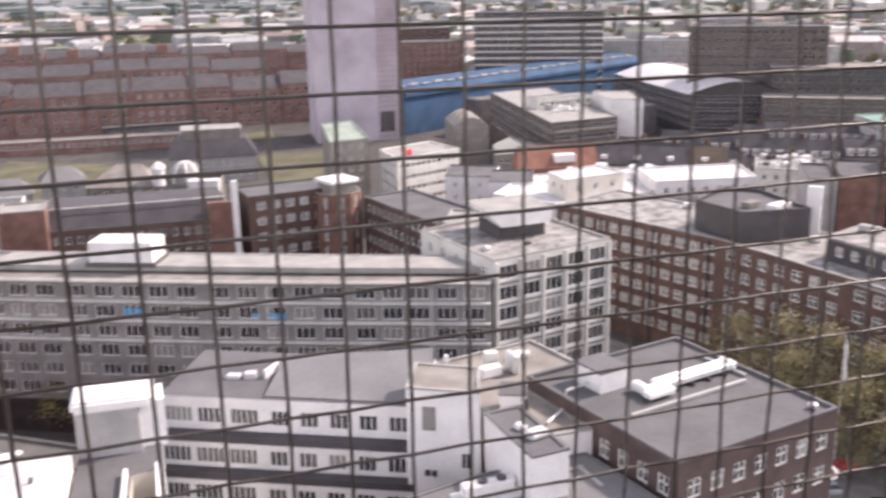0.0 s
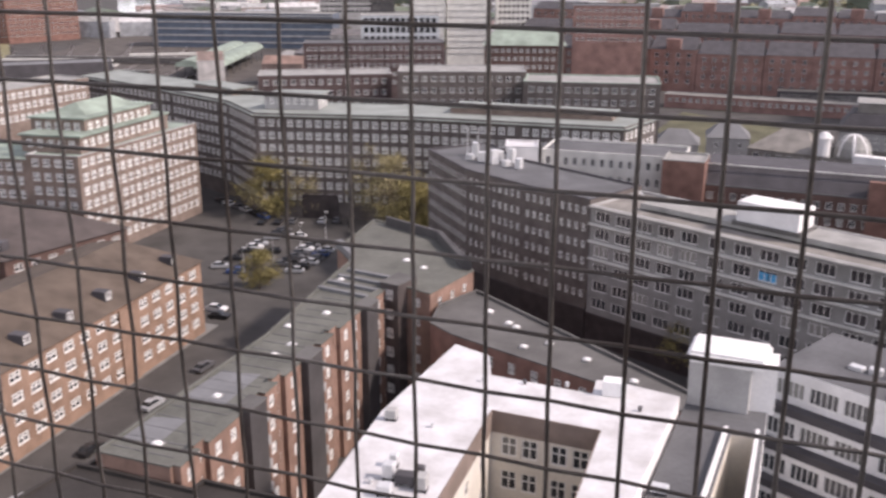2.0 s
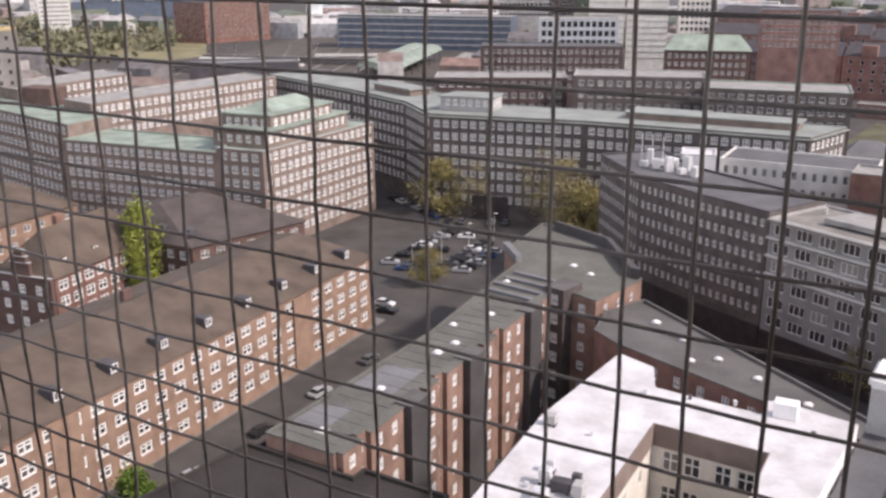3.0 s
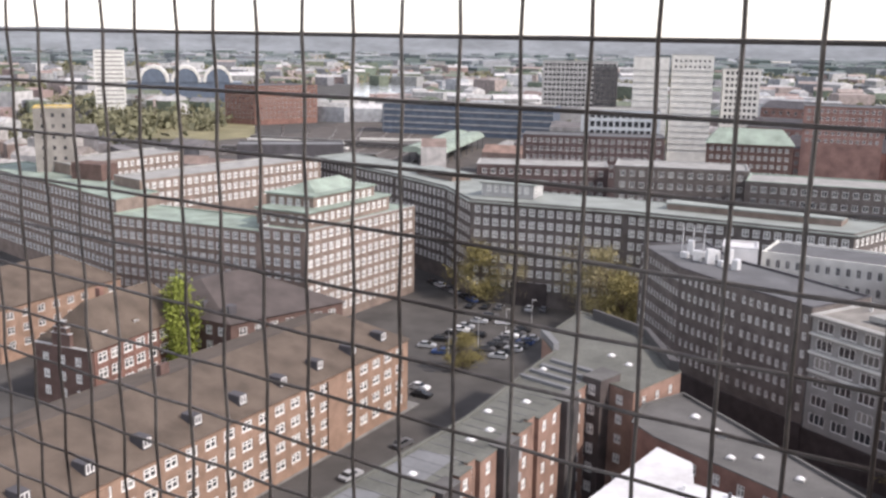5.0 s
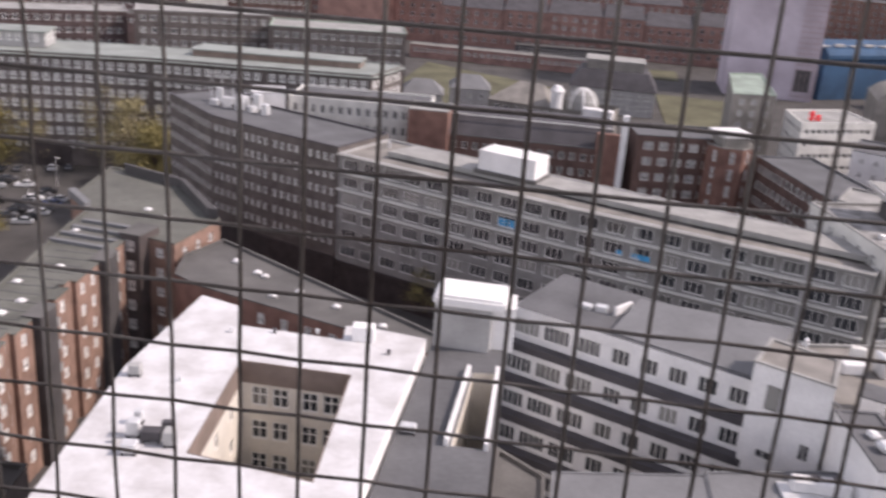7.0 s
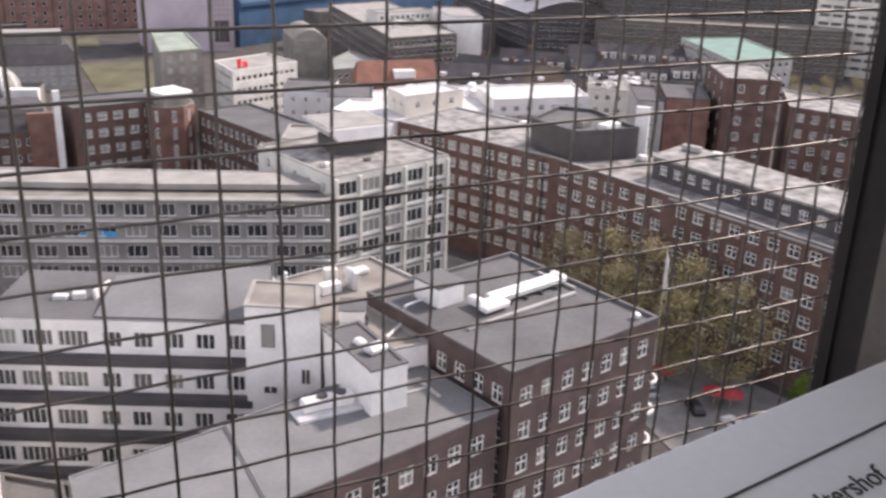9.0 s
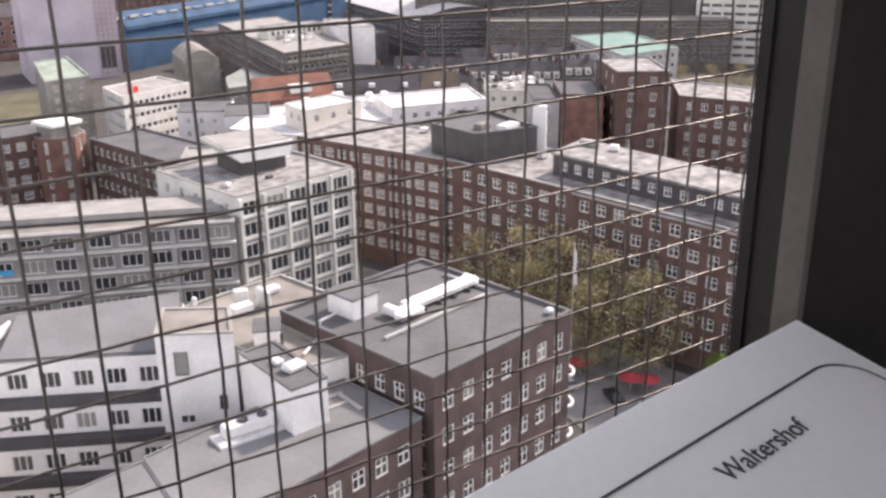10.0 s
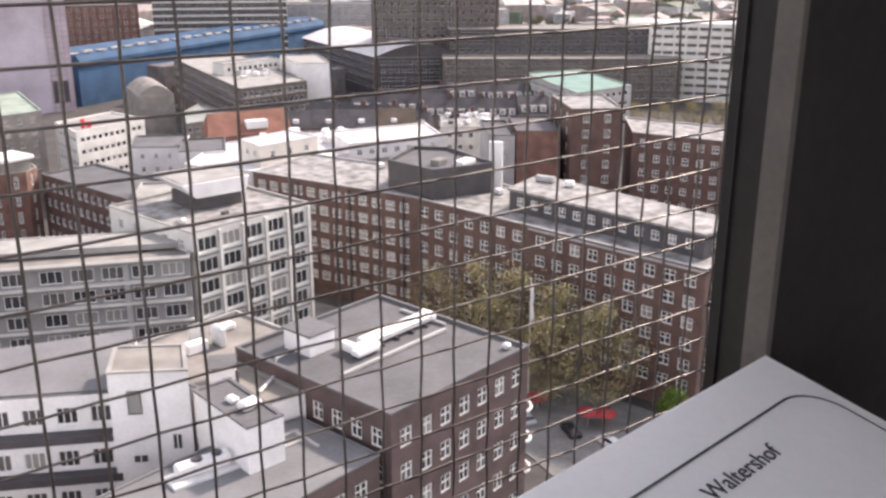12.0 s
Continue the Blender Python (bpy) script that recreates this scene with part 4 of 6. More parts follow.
box(bm, 0, 0.2, -0.1, 0.1, 27.6, 28.4, pose(39.6, 84.5, 0, 0, 0, 20))
part("pipe", bm, METAL, ob)

# lower wing in front
building("lower_wing", "lower dark brick wing with a grey felt roof", [(18, 62.4), (41.9, 68.0), (39.4, 79), (29, 78.6), (18, 76)], 0, 24, BRICK_VIOLET, MID_ROOF, {0: spec(2.75, 1.6, 2.0, 5, 3.8, top=0.9, sill=0.75)}, rim=MID_ROOF, parapet=0.1, slab=0.2)
building("flat_roof_hall", "flat grey felt-roofed hall with pale edge", [(4.2, 52), (30, 52), (17.9, 62.4), (17.9, 75.6), (4.4, 73.0)], 0, 23.9, STONE_GREY, MID_ROOF, {}, parapet=0.06, rim=MID_ROOF, slab=0.15)
ob = thing("air_conditioner", "pair of small white cooling units on the low link roof", "cooling unit", (0.8, 71, 18.7))
for k in range(2):
    block(ob, "casing", 0.9 + 0.05 * k, 72.4 - 2.1 * k, 18.65, 1.7, 0.8, 0.9, WHITE_WALL, 3, 0.08)
    block(ob, "fan_grille", 0.9 + 0.05 * k, 71.98 - 2.1 * k, 18.8, 0.6, 0.06, 0.6, DARK_BOX, 3, 0.02)
building("low_link", "low link building with a dark roof", [(-0.7, 50), (4.1, 50), (4.2, 80), (-0.7, 84)], 0, 19, STONE_GREY, DARK_ROOF, {})
ob = thing("chiller_unit", "white rooftop chiller with two black fans", "chiller", (27.6, 74.6, 23.8))
block(ob, "casing", 27.4, 74.8, 24.2, 5.0, 1.35, 1.15, WHITE_WALL, 0, 0.15)
block(ob, "stand", 27.6, 74.6, 23.7, 7.2, 2.6, 0.5, METAL, 3, 0.05)
for k in (0, 1):
    bm = bmesh.new()
    bmesh.ops.create_cone(bm, cap_ends=True, segments=16, radius1=0.5, radius2=0.46, depth=0.3, matrix=Matrix.Translation((26.9 + k * 1.9, 74.8, 25.45)))
    part("fan", bm, SLATE, ob, "black round fan")
for bx, by, bsx, bsy in ((33, 74.2, 9, 0.4), (35.5, 76.4, 5, 0.4), (37.8, 74.6, 0.4, 4)):
    ob = thing("roof_kerb", "low pale kerb on the roof felt", "kerb", (bx, by, 23.7))
    block(ob, "body", bx, by, 23.66, bsx, bsy, 0.45, STONE_GREY, 6, 0.04)

# ---- white stepped building ----
K0, K1 = Vector((-0.7, 99.6)), Vector((24.2, 87.2))
ku = (K1 - K0).normalized()
kn = Vector((ku.y, -ku.x))
kob = thing("terrace_building", "white rendered building in steps with dark ledges and casement windows", "building", (12, 94, 0))
for i in range(6):
    a, b = K0 + kn * 1.15 * i + ku * (0.9 * 0), K1 + kn * 1.15 * i
    zt, zb = 27 - 3.75 * i + (0.8 if i == 0 else 0), 27 - 3.75 * (i + 1)
    bm, fd = bmesh.new(), []
    pl = [tuple(a), tuple(b), tuple(b - kn * 3), tuple(a - kn * 3)] if i else [tuple(a), tuple(b), tuple(b - kn * 13), tuple(a - kn * 13)]
    mid = tuple((a + b) / 2 + ku * (-2.5))
    facade(bm, pl[0], mid, zb, zt, spec(3.5, 3.15, 1.9, 1, 3.3, top=0.35 + (0.5 if i == 0 else 0), sill=1.1, style="five", margin=0.2), fd)
    facade(bm, mid, pl[1], zb, zt, spec(2.75, 2.0, 1.85, 1, 3.3, top=0.35 + (0.5 if i == 0 else 0), sill=1.1, style="triple", margin=0.3), fd)
    for k in (1, 2, 3):
        facade(bm, pl[k], pl[(k + 1) % 4], zb, zt, None, fd)
    part("storey_wall", bm, WHITE_WALL, kob)
    bm = bmesh.new()
    if i == 0:
        bm.faces.new([bm.verts.new((x, y, zt)) for x, y in pl])
        part("roof", bm, GREY_ROOF, kob)
    else:
        a2, b2 = a + kn * 0.15, b + kn * 0.15
        prism(bm, [tuple(a2), tuple(b2), tuple(b2 - kn * 1.32), tuple(a2 - kn * 1.32)], zt, zt + 0.85)
        part("dark_ledge", bm, SLATE, kob, "dark felt-covered ledge")
    set_windows(kob, fd)
# raised grey roof on its further half
bm = bmesh.new()
a, b = K0 + ku * 11.5, K1 - ku * 0.3
pl = [tuple(a - kn * 0.6), tuple(b - kn * 0.6), tuple(b - kn * 12.5), tuple(a - kn * 8.5)]
lo = [bm.verts.new((*p, 27.75)) for p in pl]
hi = [bm.verts.new((*p, z)) for p, z in zip(pl, (28.0, 28.0, 29.3, 29.3))]
for i in range(4):
    bm.faces.new((lo[i], lo[(i + 1) % 4], hi[(i + 1) % 4], hi[i]))
bm.faces.new(hi)
part("raised_roof", bm, MID_ROOF, kob)
ob = thing("roof_skylight", "slanted white roof light frame", "roof light", (9, 102, 27))
block(ob, "frame", 7.4, 101.4, 27.75, 1.5, 1.0, 0.5, METAL, -26, 0.06)
block(ob, "frame", 9.2, 100.9, 27.75, 1.3, 1.0, 0.7, METAL, -10, 0.06)
block(ob, "frame", 11.6, 101.0, 27.75, 0.3, 3.0, 1.1, WHITE_WALL, -40, 0.04)

# stair tower and its annexes
ob = building("stair_tower", "plain white rendered stair tower with a tan flat roof", [(22.7, 85.3), (29.2, 81.6), (31.3, 87.6), (25.4, 91.2)], 0, 31, WHITE_WALL, GRAVEL, {}, parapet=0.12, rim=STONE_ROOF)
tu = (Vector((29.2, 81.6)) - Vector((22.7, 85.3))).normalized()
for dx, zz, w, h, st in ((2.3, 26.6, 1.3, 2.5, "dark"), (2.4, 21.3, 1.5, 1.0, "slim"), (6.0, 22.6, 1.0, 1.8, "slim"), (2.4, 16.4, 1.5, 1.0, "slim")):
    p = Vector((22.7, 85.3)) + tu * dx + Vector((tu.y, -tu.x)) * 0.07
    put("window", window_mesh(w, h, st), Matrix(((tu.x, tu.y, 0, p.x), (tu.y, -tu.x, 0, p.y), (0, 0, 1, zz), (0, 0, 0, 1))), ob)
building("roof_annexe", "white rendered annexe with a grey flat roof", [(30.6, 71.9), (34.4, 72.3), (33.7, 82.4), (29.7, 81.9)], 0, 28.6, WHITE_WALL, GREY_ROOF, {}, parapet=0.1, rim=GREY_ROOF)
building("tan_terrace_block", "white walled block with a tan roof terrace", [(33.7, 79.2), (40.2, 79.2), (38, 90.4), (47, 92.4), (44, 104), (26, 100), (25.5, 91.4), (31.5, 87.7)], 0, 26.4, WHITE_WALL, GRAVEL, {}, parapet=0.25, rim=STONE_ROOF)
ob = thing("roof_skylight", "pale dome roof light on the annexe", "roof light", (32.5, 75.5, 28.6))
block(ob, "dome", 32.6, 75.6, 28.5, 2.2, 1.5, 0.8, METAL, 15, 0.25)
block(ob, "dome", 31.8, 77.6, 28.5, 1.0, 1.2, 0.6, WHITE_WALL, 10, 0.2)
ob = thing("roof_hatch", "tilted white metal hatch on the terrace", "hatch", (33, 96, 26.3))
block(ob, "cabinet", 35.4, 95.6, 26.2, 2.6, 1.3, 1.2, WHITE_WALL, 10, 0.1)
block(ob, "hood", 38.2, 95.8, 26.2, 0.8, 2.2, 2.4, METAL, 10, 0.2)
block(ob, "cabinet", 36.2, 97.4, 26.2, 1.6, 0.9, 2.2, STONE_WHITE, -12, 0.1)
block(ob, "cabinet", 40.5, 99.5, 26.2, 2.6, 1.2, 0.8, WHITE_WALL, 10, 0.2)
block(ob, "cowl", 28.5, 90.2, 30.9, 0.5, 0.5, 0.9, METAL, 10, 0.1)

ob = thing("terrace_house", "small white roof house with a dark doorway on the terrace", "roof structure", (34.6, 86.6, 26.3))
block(ob, "body", 34.6, 86.4, 26.2, 2.6, 3.2, 2.3, WHITE_WALL, -25, 0.05)
block(ob, "doorway", 35.1, 84.9, 26.25, 1.1, 0.3, 1.8, DARK_BOX, -25, 0.02)
block(ob, "roof", 34.6, 86.4, 28.5, 2.9, 3.5, 0.15, GREY_ROOF, -25, 0.03)
ob = thing("roof_pipe", "white insulated pipe across the roof terrace", "pipe", (38, 83, 26.3))
for (ax, ay), (bx, by) in (((36.6, 82.0), (39.2, 84.2)), ((39.2, 84.2), (40.2, 87.6)), ((40.2, 87.6), (42.4, 91.4))):
    ln = math.hypot(bx - ax, by - ay)
    block(ob, "pipe_run", (ax + bx) / 2, (ay + by) / 2, 26.3, ln + 0.2, 0.28, 0.28, WHITE_WALL, math.degrees(math.atan2(by - ay, bx - ax)), 0.06)

# ---- quarter behind the long stone office ----
SO = spec(3.0, 1.9, 1.7, 5, 3.4, style="quad", top=0.6)
ob = building("brick_office", "dark brick office with wide white windows", rect((21, 203), (42, 206), 12), 0, 26, BRICK_BROWN, GREY_ROOF, {0: SO})
ob = building("brick_office", "brick office with a slanted dark attic", rect((-20, 204), (17, 203), 14), 0, 22, BRICK_BROWN, GREY_ROOF, {0: spec(2.2, 1.2, 1.6, 5, 3.3, style="slim")})
bm = bmesh.new()
a, b = (-19, 206), (16, 205)
vs = [bm.verts.new(c) for c in ((-19, 204.5, 22.1), (16, 203.5, 22.1), (16, 206.5, 26), (-19, 207.5, 26), (16, 217, 26), (-19, 218, 26))]
bm.faces.new(vs[:4])
bm.faces.new((vs[3], vs[2], vs[4], vs[5]))
part("attic_roof", bm, SLATE, ob, "steep dark slate attic")
ledge(ob, (-19, 206.6), (16, 205.8), 25.9, 0.2, 0.25, STONE_WHITE, "eaves_strip")
block(ob, "gable_wall", 15.0, 203.6, 0, 5.0, 1.6, 25.4, BRICK_RED, -2, 0.05, "red brick end wall")
ob = thing("white_flue", "tall white flue on a brick gable", "flue", (17, 196, 0))
bm = bmesh.new()
prism(bm, [(17.0, 196), (18.2, 196), (18.2, 197.2), (17.0, 197.2)], 0, 31.0)
part("shaft", bm, WHITE_WALL, ob)
bm = bmesh.new()
pl = [(40.5 + 5.2 * math.cos(k * math.pi / 4 + 0.39), 205 + 5.2 * math.sin(k * math.pi / 4 + 0.39)) for k in range(8)]
ob = building("stair_turret", "octagonal brick stair turret with tall windows", pl, 0, 25.5, BRICK_RED, STONE_ROOF, {i: spec(2.6, 0.9, 2.4, 6, 3.6, style="casement", margin=0.4) for i in (4, 5, 6, 7)}, rim=GRAVEL)
block(ob, "lantern", 40.5, 205, 25.2, 6, 6, 2.2, GRAVEL, 20, 0.2)
block(ob, "cap", 40.5, 205, 27.4, 7.2, 7.2, 0.8, WHITE_WALL, 20, 0.15)
building("brick_office", "brick office wing with rows of white windows", [(46, 203), (54, 171), (66, 176), (58, 206)], 0, 24, BRICK_BROWN, GREY_ROOF, {0: spec(2.3, 1.5, 1.7, 5, 3.4, style="casement")}, rim=GREY_ROOF)
building("pale_link", "pale rendered link building with grey roof", [(53, 168), (66, 160), (70, 172), (58, 178)], 0, 25.5, STONE_WHITE, STONE_ROOF, {0: spec(4, 1.5, 1.7, 5, 3.4)})
building("cream_office", "cream office with a long row of tall windows", rect((-55, 206), (-24, 207), 14), 0, 26.5, STONE_WHITE, GREY_ROOF, {0: spec(1.9, 1.0, 1.9, 5, 3.6, style="slim", margin=0.4)}, rim=STONE_WHITE)
building("brick_lift_house", "plain red brick lift house", rect((-27.6, 200), (-19, 200), 9), 0, 27.5, BRICK_RED, STONE_ROOF, {})
building("white_roof_house", "white roof structure beside the aerials", rect((-62, 201), (-55, 203), 8), 0, 27.5, WHITE_WALL, WHITE_ROOF, {})
building("copper_roof_hall", "hall with a pale green copper roof", [(53.4, 278), (66, 281), (69.5, 322), (58.5, 317)], 0, 24, GRAVEL, COPPER, {0: spec(3, 1.4, 1.6, 5, 3.3)}, rim=COPPER)
building("white_office", "white office with dark ribbon windows", [(68.1, 257), (89.5, 266.3), (85.7, 283), (67.6, 274.8)], 0, 21.5, STONE_WHITE, STONE_ROOF, {0: spec(1.9, 1.4, 1.3, 5, 3.3, style="plain"), 3: spec(2.2, 1.4, 1.3, 5, 3.3, style="plain")}, rim=STONE_WHITE)
# Red logo letters, built as two plain unlit blocks.
ob = thing("roof_beacon", "red logo letters as plain blocks on the office roof", "sign", (73, 262, 21.5))
RED_ENAMEL = mat("red_enamel", (0.75, 0.04, 0.05), 0.4, 0.1)
block(ob, "lamp_box", 71.6, 262.5, 21.3, 1.3, 0.6, 2.6, RED_ENAMEL, 20, 0.2)
block(ob, "lamp_box", 73.4, 263.0, 21.3, 1.6, 0.6, 1.7, RED_ENAMEL, 20, 0.2)
building("white_house", "white gabled house with grey roof", [(74, 232), (84, 226), (92, 240), (80, 246)], 0, 21, WHITE_WALL, GREY_ROOF, {0: spec(3, 1.0, 1.4, 4, 3.3)})
building("white_house", "white rendered house with a grey flat roof", [(80, 216), (90, 212), (96, 226), (86, 230)], 0, 22, WHITE_WALL, GREY_ROOF, {0: spec(3, 1.0, 1.4, 4, 3.3)})
building("white_roofed_block", "low block with a bright white roof", [(77, 205), (86, 190), (134, 196), (128, 220), (92, 222)], 0, 21.5, WHITE_WALL, WHITE_ROOF, {1: spec(3.4, 1.2, 1.5, 4, 3.3)}, rim=WHITE_ROOF)
building("cream_penthouse", "cream penthouse with a white roof", [(90, 193), (106, 196), (104, 206), (90, 203)], 21, 26, CREAM, WHITE_ROOF, {0: spec(3.6, 1.3, 1.6, 1, 3.4), 3: spec(3.6, 1.3, 1.6, 1, 3.4)}, rim=WHITE_ROOF)
building("white_roof_block", "white roofed storey with small structures", [(112, 192), (136, 188), (142, 204), (116, 208)], 20, 24, WHITE_WALL, WHITE_ROOF, {0: spec(3, 1.4, 1.4, 1, 3.3)}, rim=WHITE_ROOF)
building("red_roof_house", "house with a red tiled roof", [(100, 246), (123, 243), (127, 255), (103, 258)], 0, 18, BRICK_RED, RED_TILE, {0: spec(3, 1.4, 1.5, 4, 3.3)})
hip_roof(bpy.data.objects["red_roof_house"], [(100, 246), (123, 243), (127, 255), (103, 258)][1:] + [(100, 246)], 18, 23.5, 0.4, RED_TILE, 1)
block(bpy.data.objects["red_roof_house"], "dormer", 114, 246.4, 19.2, 6.0, 3.0, 2.2, WHITE_WALL, -8, 0.1, "long white dormer")
for k in range(3):
    put("dormer_window", window_mesh(1.3, 1.4, "casement"), pose(112 + 2 * k, 245.15 - 0.28 * k, 19.5, 0, 0, 172), bpy.data.objects["red_roof_house"])
rng = random.Random(11)
for k in range(5):
    x, y = 118 + k * 8.2, 262 - k * 5.2
    pl = rect((x, y), (x + 9.5, y - 6.0), 11)
    ob = building("gabled_house", "narrow house with a steep dark tiled roof", pl, 0, 15 + rng.uniform(-1, 1), STONE_WHITE if k % 3 else BRICK_RED, SLATE, {0: spec(2.8, 1.1, 1.5, 4, 3.2)})
    hip_roof(ob, [pl[3], pl[0], pl[1], pl[2]], 15.4, 20.5 + rng.uniform(-0.8, 0.8), 0.3, SLATE if k % 4 else TILE_ROOF, 0.5)
    block(ob, "dormer", pl[0][0] + 5.5, pl[0][1] - 0.2, 16.4, 1.8, 2.4, 1.8, WHITE_WALL, -32, 0.1)
for k in range(14):
    ob = thing("roof_vent", "small white plant box among the roofs", "ventilation", (118 + k * 3.1, 200 + (k * 7) % 17, 21.5))
    block(ob, "body", 94 + k * 2.4, 209 + (k * 5) % 9, 21.1, 2.0 + (k % 3) * 0.7, 1.6, 1.2 + (k % 4) * 0.6, WHITE_WALL if k % 3 else METAL, k * 23, 0.15)
ob = building("modern_office", "dark modern office with a pale roof terrace", [(136.2, 305), (164, 309.6), (180, 408), (149.4, 400)], 0, 21, BRICK_TAUPE, STONE_ROOF, {0: spec(2.2, 1.5, 1.8, 4, 3.5, style="plain"), 3: spec(2.2, 1.5, 1.8, 4, 3.5, style="plain")}, rim=GRAVEL)
ledge(ob, (149.4, 400), (136.2, 305), 17.1, 0.5, 0.5, GRAVEL, "floor_band")
ledge(ob, (136.2, 305), (164, 309.6), 17.1, 0.5, 0.5, GRAVEL, "floor_band")
for k in range(9):
    block(ob, "roof_unit", 149 + (k * 5) % 13, 330 + (k * 7) % 12, 20.7, 2.6, 2.0, 1.0 + 0.5 * (k % 3), (METAL, WHITE_WALL, STONE_GREY)[k % 3], 12 * k, 0.1)
building("white_office", "white upper storey on the modern office", rect((146, 340), (171, 344), 8), 20.5, 25, STONE_WHITE, STONE_ROOF, {0: spec(2.2, 1.4, 1.6, 1, 3.4, style="plain")})
building("white_office", "plain white wing beside the modern office", [(166.5, 322), (178, 316.5), (187, 344), (174, 350)], 0, 25.5, WHITE_WALL, STONE_ROOF, {})
PG = [(106, 319), (117.5, 317), (122, 341), (110, 343)]
ob = building("pale_gable_hall", "pale windowless hall with a rounded gable", PG, 0, 19.4, GRAVEL, STONE_ROOF, {})
bm = bmesh.new()
for k in range(9):
    f = k / 8
    for a, b in ((PG[0], PG[1]), (PG[3], PG[2])):
        p = Vector(a).lerp(Vector(b), f)
        bm.verts.new((p.x, p.y, 19.46 + 3.2 * math.sin(math.pi * f)))
bm.verts.ensure_lookup_table()
for k in range(8):
    bm.faces.new((bm.verts[2 * k], bm.verts[2 * k + 2], bm.verts[2 * k + 3], bm.verts[2 * k + 1]))
bm.faces.new([bm.verts[2 * k] for k in range(9)])
bm.faces.new([bm.verts[2 * k + 1] for k in range(8, -1, -1)])
part("vault", bm, GRAVEL, ob, "pale rounded gable roof")
building("low_hall", "low hall with a dull green-grey roof", [(112, 296), (134.5, 299), (131, 330), (119, 316)], 0, 13, GRAVEL, PALE_COPPER, {0: spec(2.4, 1.3, 1.5, 3, 3.4, style="plain")}, rim=STONE_ROOF)
VH = [(229.2, 366), (263.6, 348), (278.5, 444), (244, 462)]
ob = building("vaulted_hall", "dark hall with a shallow white vaulted roof", VH, 0, 19, SLATE, STONE_ROOF, {0: spec(3, 1.8, 1.8, 4, 3.6, style="plain"), 3: spec(3, 1.8, 1.8, 4, 3.6, style="plain")})
bm = bmesh.new()
a, b, w = Vector((227.7, 366.4)), Vector((265.2, 346.6)), Vector((15, 96))
for k in range(13):
    p = a.lerp(b, k / 12)
    for q in (p, p + w):
        bm.verts.new((q.x, q.y, 19.3 + 5.6 * math.sin(math.pi * k / 12)))
bm.verts.ensure_lookup_table()
for k in range(12):
    bm.faces.new((bm.verts[2 * k], bm.verts[2 * k + 2], bm.verts[2 * k + 3], bm.verts[2 * k + 1]))
part("vault", bm, WHITE_ROOF, ob, "white vaulted sheet roof")
bm = bmesh.new()
bm.faces.new([bm.verts.new((*(a.lerp(b, k / 12) + Vector((0.3, 1.2))), 19.25 + 5.5 * math.sin(math.pi * k / 12))) for k in range(13)])
part("gable_glazing", bm, DARK_BOX, ob, "dark glazed arched gable")
SD = spec(3.2, 2.2, 1.7, 6, 3.5, style="dark")
building("dark_office_row", "long dark office with ribbon windows", rect((246, 340), (330, 280), 16), 0, 20, BRICK_TAUPE, GRAVEL, {0: SD})
building("dark_office_row", "dark grey office with stepped roofs", rect((258, 352), (345, 292), 22), 0, 31, DARK_BOX, GRAVEL, {0: SD}, rim=STONE_GREY)
building("dark_tower", "dark office tower with rows of grey windows", rect((237, 383), (284, 349), 20), 0, 47, BRICK_TAUPE, GREY_ROOF, {0: spec(3.2, 1.8, 1.8, 11, 3.6, style="dark")})
building("white_band_office", "white office with long ribbon windows", rect((330, 300), (372, 240), 22), 0, 34, STONE_WHITE, WHITE_ROOF, {0: spec(5, 4.4, 1.5, 9, 3.5, style="dark")}, rim=WHITE_ROOF)
building("copper_flat_block", "block with a pale green copper flat roof", [(220, 229), (247, 231), (262, 272), (238, 276)], 0, 21.5, STONE_GREY, mat("turquoise_copper_roof", (0.14, 0.245, 0.21), 0.7, 0.2, 0.2, 3.0), {0: spec(3, 1.6, 1.6, 4, 3.4, style="plain"), 3: spec(3, 1.6, 1.6, 4, 3.4, style="plain")}, rim=COPPER)
SBT = spec(3.4, 1.4, 1.9, 7, 3.6, style="casement")
building("brick_tower_block", "tall red brick block with white windows", [(153, 161), (163, 154.5), (174, 172), (163, 179)], 0, 32.5, BRICK_BROWN, PATCHED_ROOF, {0: SBT, 3: spec(5, 1.2, 1.8, 7, 3.6, style="casement")})
ob = building("brick_wing", "long red brick wing with a grey mansard roof", [(165, 153), (184, 112), (198, 120), (178, 168)], 0, 27, BRICK_BROWN, PATCHED_ROOF, {0: spec(3.2, 1.5, 1.8, 7, 3.5)}, rim=STONE_GREY)
building("brick_gable", "windowless red brick gable house", [(144, 169.6), (152, 164), (163, 180), (155, 186)], 0, 27, BRICK_RED, SLATE, {})
building("grey_house", "grey rendered house beside the brick gable", [(138.6, 173), (143.7, 169.8), (154, 186), (149, 190)], 0, 26, STONE_GREY, SLATE, {0: spec(3, 1.4, 1.5, 5, 3.3)})

# ---- wrapped buildings ----
SCAFFOLD = mat("pinkish_scaffold_boards", (0.42, 0.33, 0.33), 0.9, 0.2, 0.3, 3.0)
ob = thing("wrapped_tower", "tower under lilac scaffold sheeting", "building", (96, 424, 0))
bm = bmesh.new()
prism(bm, [(76, 421), (112.4, 418), (114.4, 448), (78, 451)], 0, 78)
part("sheeting", bm, LILAC, ob)
for k in range(16):
    ledge(ob, (76, 421), (103, 418.8), 4 + k * 4.6, 0.08, 0.12, LILAC, "sheet_seam")
for k in range(34):
    ledge(ob, (103.2, 418.76), (112.4, 418), 2 + k * 2.2, 0.35, 0.22, SCAFFOLD, "scaffold_lift")
